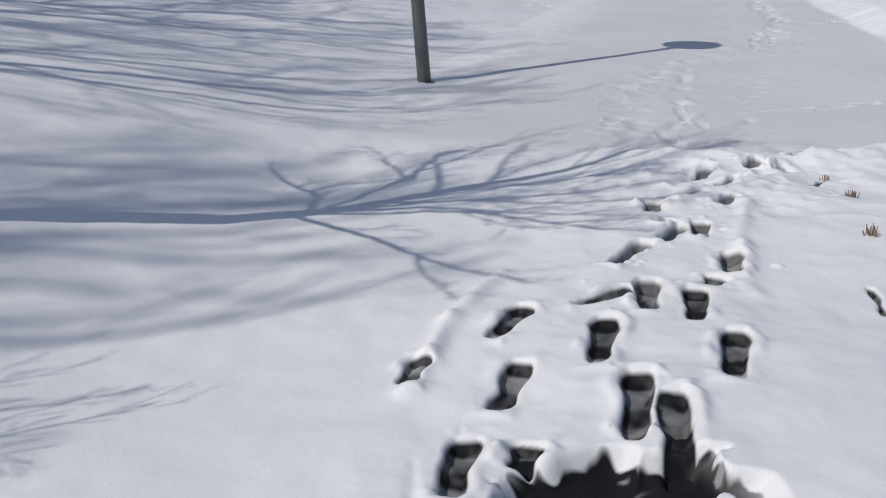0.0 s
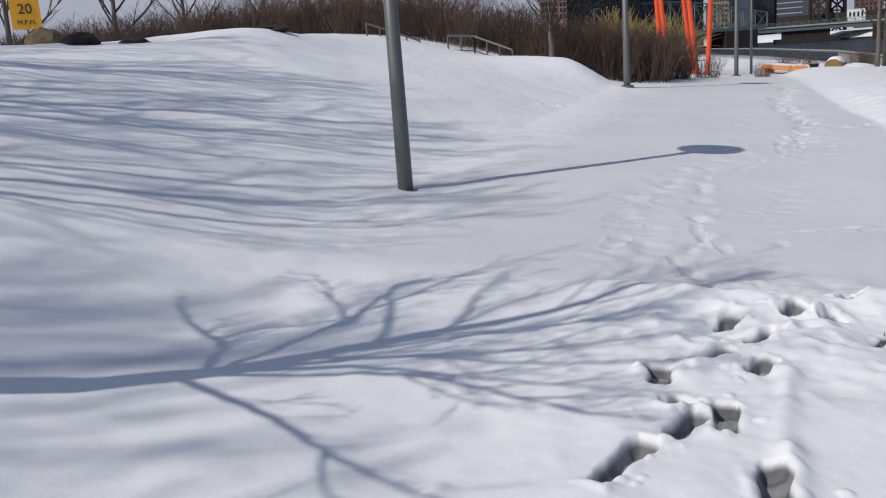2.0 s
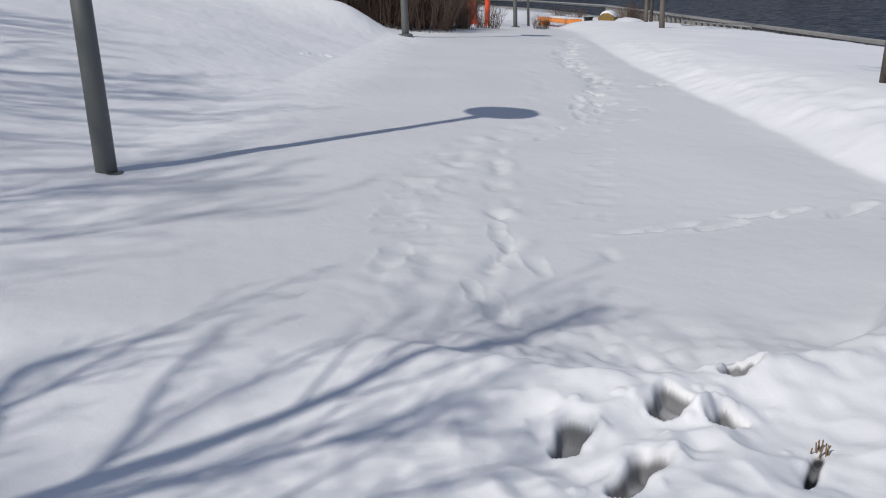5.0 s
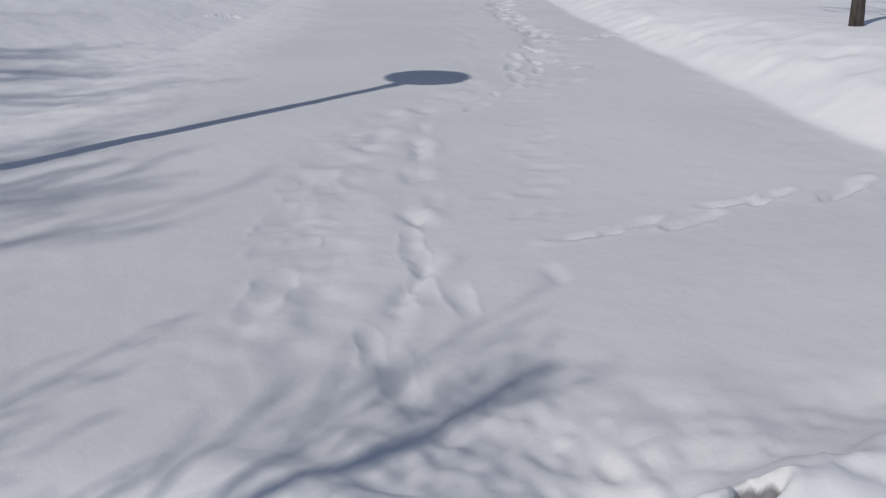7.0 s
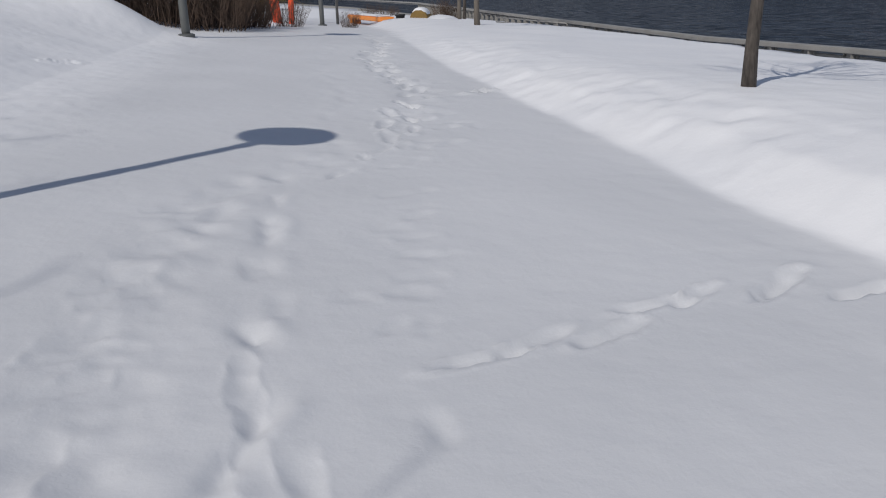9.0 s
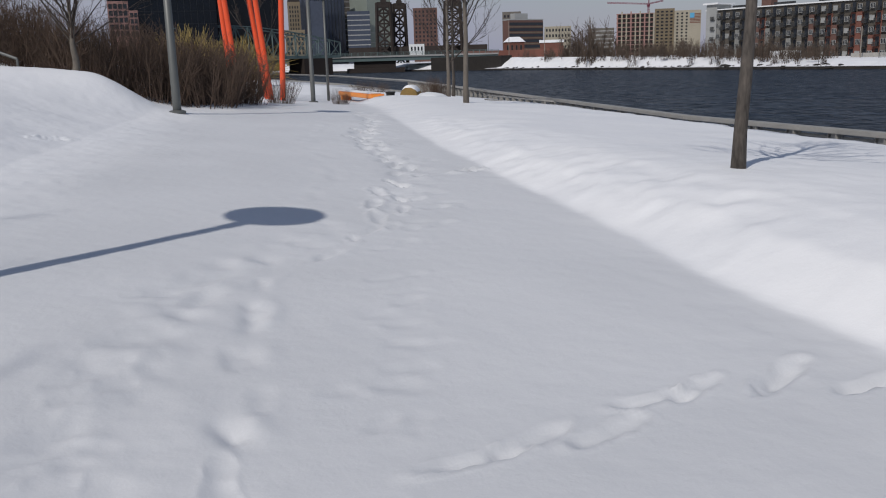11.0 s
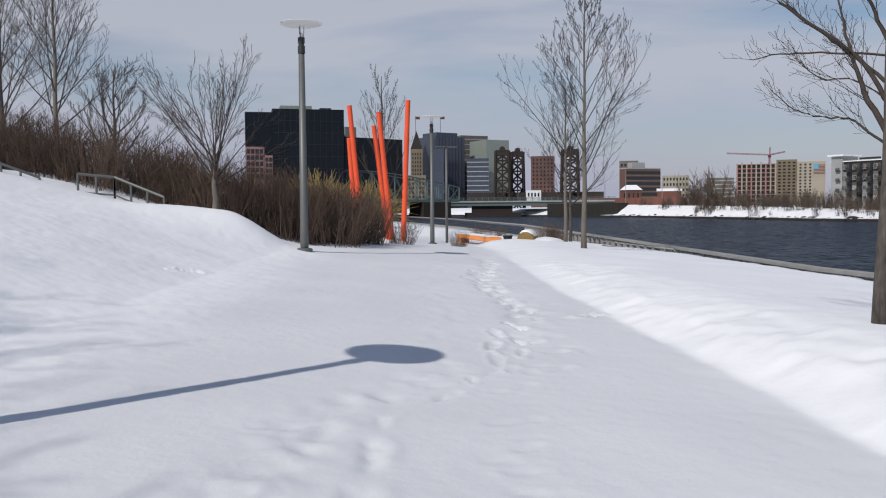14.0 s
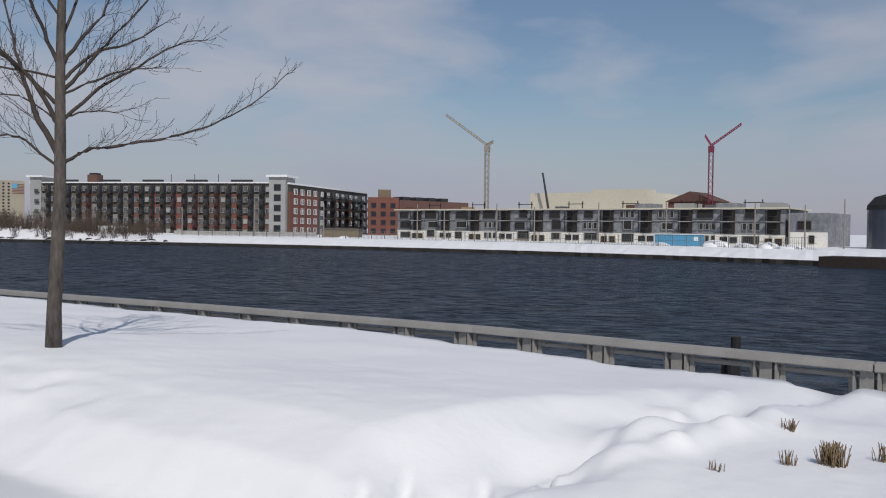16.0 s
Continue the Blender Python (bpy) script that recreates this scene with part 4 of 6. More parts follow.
apt.add("penthouse", (14, 17, 5, 8, apt.h + 0.47, apt.h + 2.7), BROWN_BRICK), apt.add("penthouse", (14.4, 16.6, 5.4, 7.6, apt.h + 2.71, apt.h + 3.2), DARK_STEEL)
for k in (41, 48, 55):
    apt.add("aerial", (k, k + 0.12, 3, 3.12, apt.h + 0.3, apt.h + 2.6), DARK_STEEL)
for k in range(5):
    apt.add("parapet", (8 + k * 13, 14 + k * 13, 0.2, 1, apt.h + 0.47, apt.h + 1.0), DARK_STEEL)
for zz in range(5):
    apt.add("tower_window", (apt.w + 1, apt.w + 2.9, -0.9, -0.81, 1.5 + zz * 2.7, 3.2 + zz * 2.7), WINDOW_DARK)
wing = Block("apartment_wing", polar(58.7, 231), polar(63.85, 285), -1.2, tall(256, 2.62), 16, DARK_CLAD, "wing of the grey and brick apartment building", "apartment building")
wing.roof(0.4, 0.45)
wing.add("facade_bay", (-0.2, 18, -0.5, 0, 0, wing.h * 0.86), RED_BRICK)
wing.windows(1, 18, 0.6, wing.h - 0.6, 4, 5, (0.4, 0.55), 1)
for s in wing.root.children:
    if s.name.startswith("window"):
        s.matrix_basis = pose(0, -0.5, 0) @ s.matrix_basis
w_fl = (wing.h - 0.6) / 5
w_slab = shared_mesh(("balcony", "wing"), lambda: boxed(-1.5, 1.5, -1.3, 0, 0, 0.15), (DARK_STEEL,))
w_grille = shared_mesh(("railing", "wing"), lambda: lattice_bm([-1.5 + 3 * k / 12 for k in range(13)], [0.16, 0.9, 1.02], {(c, 0) for c in range(1, 12, 2)}, -1.3, -1.25), (DARK_STEEL,))
w_door = shared_mesh(("balcony_door", "wing"), lambda: boxed(-1.4, 1.4, -0.06, 0.02, 0.16, w_fl * 0.8), (WINDOW_DARK,))
w_bay = (wing.w - 20) / 14
for c in range(14):
    xx = 19.5 + w_bay * (c + 0.5)
    if c % 2 == 0 and c % 4 != 2:
        wing.add("facade_bay", (xx - w_bay * 0.4, xx + w_bay * 0.4, -0.4, 0, 0, wing.h * (0.8 if c % 3 else 0.55)), (SLATE_CLAD, BROWN_BRICK, RED_BRICK)[c // 4 % 3])
    for f in range(5):
        if c % 2:
            bal = piece("balcony", w_slab, wing.root, pose(xx, 0, w_fl * f + 0.2))
            piece("railing", w_grille, bal, Matrix()), piece("balcony_door", w_door, bal, Matrix())
        else:
            place_window(wing.root, pose(xx, -0.42 if c % 4 != 2 else 0, w_fl * f + w_fl * 0.3), w_bay * 0.5, w_fl * 0.48, 1, WHITE_ROOF, WINDOW_DARK)
t = Block("brick_block", polar(63.9, 262), polar(65.95, 262), -1, tall(262, 2.15), 14, RED_BRICK, "old red brick block with square windows", "building")
t.windows(0.3, t.w - 0.3, 0.5, t.h - 1.2, 3, 4, (0.5, 0.55), 0, BROWN_BRICK)
t.add("plant_room", (3, 7, 3, 10, t.h, t.h + 2.5), TAN_STONE)
t = Block("brick_block", polar(66.0, 270), polar(70.6, 290), -1, tall(275, 1.95), 14, BROWN_BRICK, "long brown brick block behind the site", "building")
for k in range(4):
    t.add("roof_vent", (3 + 5.5 * k, 6 + 5.5 * k, 2, 7, t.h, t.h + 1.2), DARK_STEEL)


# ---- apartment building under construction: three storeys ----
def building_site():
    p0, p1 = polar(65.9, 196), polar(90.7, 158)
    zb = -1.0
    b = Block("unfinished_apartments", p0, p1, zb, tall(178, 1.42), 16, WRAP_GREY, "three-storey apartment building under construction", "apartment building")
    fl = b.h / 3
    b.roof(0.6, 0.25, CREAM)
    b.add("ground_storey", (0, b.w, -0.12, 0, 0, fl * 0.98), BLOCK_PALE, "pale block ground storey")
    for f in (1, 2):
        b.add("floor_edge", (0, b.w, -0.25, 0, fl * (f + 0.02), fl * (f + 0.06)), TRIM_GREY)
    rnd = random.Random(8)
    bays = 22
    bw = b.w / bays
    k = round(bw * 0.28, 2)
    # solid dark box painted as the shade of an open balcony bay
    bay_shade = shared_mesh(("balcony_bay", k), lambda: boxed(-k, k, -0.16, 0, 0, fl * 0.94), (OPENING_SHADE,))
    ledge = shared_mesh(("slab", k), lambda: boxed(-k, k, -1.5, -0.17, fl * 0.95, fl * 1.0), (TRIM_GREY,))
    stud = shared_mesh(("post", "site"), lambda: boxed(-0.07, 0.07, -1.5, -1.36, 0, fl * 0.95), (RUST,))
    bar = shared_mesh(("guard_rail", k), lambda: boxed(-k, k, -1.48, -1.42, fl * 0.36, fl * 0.40), (DARK_STEEL,))
    for c in range(bays):
        xx = bw * (c + 0.5)
        for f in range(3):
            zz = f * fl
            # panes of the openings are dark with painted interior shade
            if c % 2 == 1 and f == 0:
                for side in (-1, 1):
                    place_window(b.root, pose(xx + side * bw * 0.22, -0.13, 0.1 if c % 4 == 1 else 0.7), bw * 0.3, fl * 0.62 if c % 4 == 1 else fl * 0.4, 0, RAW_WOOD if c % 4 == 1 else DARK_STEEL, OPENING_SHADE, "opening")
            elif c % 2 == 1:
                bay = piece("balcony_bay", bay_shade, b.root, pose(xx, -0.14, zz))
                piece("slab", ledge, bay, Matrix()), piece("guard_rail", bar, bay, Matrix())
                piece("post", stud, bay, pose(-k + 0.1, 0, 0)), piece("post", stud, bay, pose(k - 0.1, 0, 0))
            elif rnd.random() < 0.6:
                place_window(b.root, pose(xx + rnd.uniform(-.5, .5), -0.13, zz + fl * rnd.uniform(0.26, 0.36)), rnd.choice((1.6, 2.0, 2.6)), rnd.choice((1.1, 1.3, 1.6)), 0, PALE_CLAD if rnd.random() < 0.3 else DARK_STEEL, OPENING_SHADE, "opening")
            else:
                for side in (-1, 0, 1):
                    place_window(b.root, pose(xx + side * 1.1, -0.13, zz + fl * 0.34), 0.6, 1.1, 0, PALE_CLAD, OPENING_SHADE, "opening")
        if c in (1, 8, 13, 17):
            for f in range(3):
                b.add("sheathing_panel", (xx - bw * 0.45, xx + bw * 0.45, -0.128, -0.121 if f else -0.122, f * fl + fl * 0.02, f * fl + fl * 0.25), RAW_WOOD if f == 0 else SLATE_CLAD)
        if c in (0, 4, 10, 14, 18):
            b.add("material_stack", (xx - 1.2, xx + 1.0, 2, 4, b.h + 0.25, b.h + rnd.uniform(0.6, 1.1)), rnd.choice((SLATE_CLAD, RAW_WOOD, BROWN_BRICK)))
        if c % 3 == 2:
            b.add("roof_frame", (xx - 1.5, xx - 1.35, 1, 1.15, b.h + 0.25, b.h + 1.7), RUST), b.add("roof_frame", (xx + 1.5, xx + 1.65, 1, 1.15, b.h + 0.25, b.h + 1.7), RUST)
            b.add("roof_frame", (xx - 1.7, xx + 1.9, 1, 1.12, b.h + 1.1, b.h + 1.25), RUST)
    for c in range(15, 22, 2):
        b.add("loft_bay", (bw * c - 0.5, bw * (c + 0.8), 0, 5, b.h + 0.26, b.h + 1.1), PALE_CLAD if c % 4 == 1 else WRAP_GREY)
    e = Block("unfinished_wing", polar(90.9, 157), polar(93.1, 155), zb, tall(156, 1.35), 12, WRAP_GREY, "end wing of the unfinished apartments", "apartment building")
    e.add("ground_storey", (0, e.w, -0.12, 0, 0, e.h * 0.45), BLOCK_PALE)
    place_window(e.root, pose(e.w * 0.6, -0.13, 0.8), 0.75, 1.25, 0, DARK_STEEL, OPENING_SHADE, "opening"), place_window(e.root, pose(e.w * 0.4, -0.1, 3.2), 2.0, 1.2, 0, DARK_STEEL, OPENING_SHADE, "opening")
    h = Block("warehouse", polar(74.7, 220), polar(82.2, 206), zb, tall(212, 2.62), 20, CREAM, "large cream flat-roofed warehouse", "warehouse")
    h.add("parapet", (h.w * 0.55, h.w, 0, 6, h.h, h.h + 0.6), CREAM)
    g = Block("gabled_house", polar(83.6, 196), polar(86.4, 192), zb, tall(194, 2.05), 9, RED_BRICK, "brick gabled house behind the site", "house")
    bm = bmesh.new()
    q = [bm.verts.new(p) for p in ((-.6, -.4, g.h), (g.w + .6, -.4, g.h), (g.w / 2, -.4, g.h + 2.2), (-.6, 9, g.h), (g.w + .6, 9, g.h), (g.w / 2, 9, g.h + 2.2))]
    for f in ((0, 1, 2), (5, 4, 3), (0, 2, 5, 3), (2, 1, 4, 5), (1, 0, 3, 4)):
        bm.faces.new([q[i] for i in f])
    part("roof", bm, BROWN_BRICK, g.root)
    g.windows(1, g.w - 1, g.h * 0.3, g.h, 3, 1, (0.5, 0.5), 0, PALE_CLAD)


building_site()


# ---- bridges ----
def beam(bm, p, q, w, mat=0):
    tube(bm, [p, q], [w, w], 4, True, mat)


def road_bridge():
    p0, p1 = Vector((*polar(9, 345), 0)), Vector((*polar(30.2, 345), 0))
    ln = (p1 - p0).length
    root = thing("road_bridge", (p0.x, p0.y, 0), "low grey-green steel road bridge over the river", "bridge", rz=math.degrees(math.atan2(p1.y - p0.y, p1.x - p0.x)))
    part("deck", boxed(0, ln, 0, 14, 1.7, 3.3), BRIDGE_GREEN, root)
    part("kerb", boxed(0, ln, -0.4, 0.0, 3.1, 3.7), PALE_CLAD, root)
    me = shared_mesh(("railing_post", "bridge"), lambda: boxed(-0.12, 0.12, -0.3, -0.1, 3.7, 5.0), (BRIDGE_GREEN,))
    for k in range(52):
        piece("railing_post", me, root, pose(ln * k / 51, 0, 0))
    for zz in (4.0, 4.45, 4.9):
        part("rail", boxed(0, ln, -0.25, -0.15, zz, zz + 0.12), BRIDGE_GREEN, root)
    for k, w in ((0.42, 9), (0.62, 16), (0.9, 9)):
        part("pier", boxed(ln * k - w / 2, ln * k + w / 2, 1, 13, -3.5, 1.68), RUST, root)
        part("fender", boxed(ln * k - w / 2 - 3, ln * k + w / 2 + 3, -5, -2, -3.5, -0.9), RUST, root)
    part("abutment", boxed(ln * 0.95, ln + 14, -3, 15, -3.5, 1.68), DARK_STONE, root)
    me = shared_mesh(("lamp_pole", "bridge"), lambda: tubed([(0, 0, 3.3), (0, 0, 10), (0.0, -1.5, 10.5)], [0.12, 0.09, 0.06], 6), (GALV,))
    for k in (0.3, 0.5, 0.7, 0.86, 0.97):
        piece("lamp_pole", me, root, pose(ln * k, 0.5, 0))


def truss_bridge():
    """An older swing span with a curved top chord, nearer the hill side."""
    p0, p1 = Vector((*polar(9.4, 300), 0)), Vector((*polar(19.95, 330), 0))
    ln = (p1 - p0).length
    root = thing("truss_bridge", (p0.x, p0.y, 0), "pale grey-green steel truss bridge span", "bridge", rz=math.degrees(math.atan2(p1.y - p0.y, p1.x - p0.x)))
    part("deck", boxed(0, ln, 0, 9, 3.3, 4.3), BRIDGE_GREEN, root)
    n = 14
    for yy in (0, 9):
        tops = [(ln * k / n, yy, 9.8 + 5.2 * math.sin(math.pi * min(1, (k + 5) / (n + 5))) - 0.9 * (k / n)) for k in range(n + 1)]
        members = []
        for k in range(n):
            x0, x1 = ln * k / n, ln * (k + 1) / n
            members += [("chord", tops[k], tops[k + 1], 0.28), ("upright", (x0, yy, 4), tops[k], 0.2), ("brace", (x0, yy, 4), tops[k + 1], 0.16), ("brace", (x1, yy, 4), tops[k], 0.16)]
        members.append(("upright", (ln, yy, 4), tops[n], 0.28))
        for name, p, q, w in members:
            part(name, tubed([p, q], [w, w], 4), BRIDGE_GREEN, root)
    part("pier", boxed(ln * 0.75, ln * 0.75 + 12, -1, 10, -3.5, 3.28), RUST, root)


def lift_tower(bearing0, bearing1, dist, top):
    """A rusty lift bridge tower of riveted lattice."""
    x0, y0 = polar(bearing0, dist)
    x1, y1 = polar(bearing1, dist)
    w = math.hypot(x1 - x0, y1 - y0)
    root = thing("lift_bridge_tower", (x0, y0, 0), "dark rusty lattice tower of a lift bridge", "bridge tower", "lift bridge towers", rz=math.degrees(math.atan2(y1 - y0, x1 - x0)))
    h = tall(dist, top)
    for yy in (0, 5):
        bm = bmesh.new()
        for k in range(6):
            z0, z1 = h * k / 6, h * (k + 1) / 6
            i0, i1 = w * 0.14 * (1 - k / 6), w * 0.14 * (1 - (k + 1) / 6)
            beam(bm, (-w * .1 + i0 * -1, yy, z0), (-w * .1 - i1, yy, z1), 0.85), beam(bm, (w * 1.1 + i0, yy, z0), (w * 1.1 + i1, yy, z1), 0.85)
            beam(bm, (-w * .1, yy, z0), (w * 1.1, yy, z1), 0.5), beam(bm, (w * 1.1, yy, z0), (-w * .1, yy, z1), 0.5), beam(bm, (w * .5, yy, z0), (w * .5, yy, z1), 0.34)
            beam(bm, (-w * .1, yy, z1), (w * 1.1, yy, z1), 0.4)
        part("lattice", bm, RUST, root)
    bm = bmesh.new()
    tube(bm, [(w * 0.5, -0.5, h + 0.6), (w * 0.5, 5.5, h + 0.6)], [1.5, 1.5], 12)
    part("sheave", bm, RUST, root)
    part("top_deck", boxed(-w * 0.2, w * 1.2, -0.5, 5.5, h - 2.4, h - 0.4), RUST, root)


road_bridge()
truss_bridge()
lift_tower(22.5, 23.2, 430, 3.75)
lift_tower(23.55, 24.15, 440, 3.65)
lift_tower(26.9, 27.7, 430, 3.75)
t = Block("railway_span", polar(20.5, 436), polar(29.5, 432), 3.5, 8.5, 6, RUST, "dark rusty railway bridge girder", "bridge")
t = Block("bridge_house", polar(24.4, 350), polar(25.4, 350), 3.32, tall(350, 1.1), 4, WHITE_ROOF, "small white bridge operator house", "cabin")
t.windows(0.4, t.w - 0.4, 1.5, t.h - 0.5, 4, 1, (0.5, 0.6))


t = Block("stone_abutment", polar(25.8, 336), polar(30.4, 306), -3.4, 2.4, 5, DARK_STONE, "dark stone abutment at the bridge's end", "abutment")
for bb in (17.1, 18.75):
    x, y = polar(bb, 640)
    root = thing("flagpole", (x, y, tall(640, 3.5)), "thin flagpole with a small flag on a roof", "flagpole", "flags over the city")
    part("pole", tubed([(0, 0, -2), (0, 0, tall(640, 6.05) - tall(640, 3.5))], 0.14, 6), DARK_STEEL, root)
    part("flag", boxed(0, 3.4, -0.04, 0.04, tall(640, 5.85) - tall(640, 3.5), tall(640, 6.03) - tall(640, 3.5)), RED_BRICK, root)

# ---- cranes ----
def tower_crane(base, z0, z1, tips, mat, label, back=None):
    root = thing("tower_crane", (base[0], base[1], z0), label, "crane", "tower cranes")
    h = z1 - z0
    bm = bmesh.new()
    for sx, sy in ((-.42, -.42), (.42, -.42), (.42, .42), (-.42, .42)):
        beam(bm, (sx, sy, 0), (sx, sy, h), 0.11)
    k = 0.0
    while k < h - 1.4:
        for (ax, ay), (bx, by) in (((-.42, -.42), (.42, -.42)), ((.42, -.42), (.42, .42)), ((.42, .42), (-.42, .42)), ((-.42, .42), (-.42, -.42))):
            beam(bm, (ax, ay, k), (bx, by, k + 1.4), 0.045)
        k += 1.4
    part("mast", bm, mat, root)
    part("cab", boxed(-0.6, 0.6, -0.6, 0.6, h - 0.4, h + 0.9), mat, root)
    for tip in tips:
        tip = Vector(tip) - Vector((base[0], base[1], z0))
        foot = Vector((0, 0, h + 0.8))
        n = 14
        bm = bmesh.new()
        up = Vector((0, 0, 0.6)) if abs((tip - foot).normalized().z) < 0.5 else Vector((0.45, 0, 0.45))
        for i in range(n):
            a, b2 = foot.lerp(tip, i / n), foot.lerp(tip, (i + 1) / n)
            beam(bm, a, b2, 0.14), beam(bm, a + up, b2 + up, 0.14), beam(bm, a, b2 + up, 0.07), beam(bm, a + up, b2, 0.07)
        part("jib", bm, mat, root)
    return root


x, y = polar(71.8, 205)
tower_crane((x, y), -1, tall(205, 5.4), [(*polar(69.0, 205), tall(205, 7.6)), (*polar(72.2, 207), tall(205, 5.9))], CRANE_GREY, "grey tower crane with a raised jib")
x, y = polar(86.2, 190)
tower_crane((x, y), -1, tall(190, 5.3), [(*polar(88.0, 190), tall(190, 6.85)), (*polar(85.8, 191), tall(190, 6.2))], CRANE_RED, "dark red tower crane with a raised jib")
x, y = polar(39.7, 520)
tower_crane((x, y), -1, tall(520, 3.0), [(*polar(37.15, 520), tall(520, 3.25)), (*polar(40.6, 520), tall(520, 3.25)), (*polar(39.7, 520), tall(520, 3.55))], CRANE_RED, "dark red tower crane with a level jib")
x, y = polar(76.0, 215)
root = thing("mobile_crane", (x, y, tall(215, 2.6)), "black boom of a mobile crane behind the warehouse", "crane")
ex, ey = polar(75.5, 215)
part("boom", tubed([(0, 0, -6), (ex - x, ey - y, 4.9), (ex - x - .6, ey - y, 4.6)], [0.35, 0.22, 0.15], 6), DARK_STEEL, root)


# ---- riverside railing: a flat steel cap on paired-plate posts, over a concrete bulkhead ----
def railing():
    root = thing("railing", (0, 0, 0), "grey steel railing with flat cap along the river", "railing")
    posts = shared_mesh(("post", "rail"), post_bm, (RAIL_STEEL, DARK_STEEL))
    stops = [-16 + 1.09 * k for k in range(75)]
    for a in stops:
        x, y = plan(a, float(rail_s(a)))
        piece("post", posts, root, pose(x, y, -1.25, 0, 0, math.degrees(math.atan2(U[1], U[0]))))
    corners = [p[0] for p in RAIL_S]
    for a0, a1 in zip(corners, corners[1:]):
        p, q = Vector((*plan(a0, float(rail_s(a0))), 0)), Vector((*plan(a1, float(rail_s(a1))), 0))
        ln, ang = (q - p).length, math.degrees(math.atan2(q.y - p.y, q.x - p.x))
        for name, dims, mat in (("cap_rail", (0, ln, -0.09, 0.13, -0.30, -0.20), RAIL_STEEL), ("cap_rail", (0, ln, -0.06, 0.02, -0.40, -0.345), RAIL_STEEL),
                                ("wire", (0, ln, 0.0, 0.012, -0.60, -0.59), DARK_STEEL), ("wire", (0, ln, 0.0, 0.012, -0.85, -0.84), DARK_STEEL)):
            part(name, boxed(*dims, bevel=0.012 if name == "cap_rail" else 0), mat, root).matrix_basis = pose(p.x, p.y, 0, 0, 0, ang)
        wall = part("wall_bulkhead", boxed(0, ln, -0.75, -0.2, -4.5, -1.2), CONCRETE)
        wall.matrix_basis = pose(p.x, p.y, 0, 0, 0, ang)
        tagged(wall, "grey concrete river bulkhead", "sea wall", kind="structure")


def post_bm():
    bm = bmesh.new()
    box(bm, -0.075, 0.075, -0.06, 0.06, 0, 0.95, 0)
    for sx in (-0.13, 0.13):
        box(bm, sx - 0.012, sx + 0.012, -0.08, 0.09, 0, 0.95, 0)
        box(bm, sx - 0.03 + (0.05 if sx > 0 else -0.05), sx + 0.03 + (0.05 if sx > 0 else -0.05), -0.03, 0.0, 0, 0.95, 0)
    box(bm, -0.16, 0.16, -0.1, 0.1, -0.02, 0.02, 0)
    return bm


railing()


# ---- lamps ----
def disc_lamp(at, height=4.85):
    root = thing("street_lamp", at, "grey steel lamp post with a flat white disc on top", "street lamp", "lamps along the path")
    part("base_plate", turned([(0.17, -0.02), (0.17, 0.03), (0.12, 0.05)], 20), GALV, root)
    part("pole", turned([(0.085, -0.3), (0.085, 0.4), (0.062, height - 0.62)], 20), GALV, root, smooth=True)
    part("collar", turned([(0.075, height - 0.62), (0.075, height - 0.47), (0.06, height - 0.46), (0.06, height - 0.42), (0.072, height - 0.41), (0.072, height - 0.3)], 20), DARK_STEEL, root, "dark ribbed collar")
    bm = bmesh.new()
    for k in range(3):
        c, s = math.cos(k * 2.094), math.sin(k * 2.094)
        tube(bm, [(0.05 * c, 0.05 * s, height - 0.32), (0.06 * c, 0.06 * s, height - 0.06)], [0.007, 0.007], 6)
    part("stem", bm, GALV, root)
    part("lamp_head", turned([(0.035, height - 0.34), (0.045, height - 0.24), (0.02, height - 0.2)], 14), LAMP_WHITE, root)
    part("reflector_disc", turned([(0.06, height - 0.045), (0.42, height - 0.028), (0.435, height - 0.018), (0.42, height - 0.008), (0.05, height + 0.005)], 48), LAMP_WHITE, root, "flat round white reflector")
    return root


LAMP_A = (-0.1, 10.9, land_at(-0.1, 10.9))
disc_lamp((LAMP_A[0], LAMP_A[1], LAMP_A[2] - 0.06))
disc_lamp((5.03, 23.9, land_at(5.03, 23.9)), 4.68)
disc_lamp((12.2, 37.2, land_at(12.2, 37.2)))


def tee_lamp(at, height):
    root = thing("street_lamp", at, "slim grey lamp post with a flat crossbar top", "street lamp")
    part("pole", turned([(0.07, -0.3), (0.05, height)], 14), GALV, root, smooth=True)
    part("lamp_head", boxed(-0.55, 0.55, -0.08, 0.08, height, height + 0.06, bevel=0.015), GALV, root)
    return root


tee_lamp((15.6, 45.3, land_at(15.6, 45.3)), 4.6)


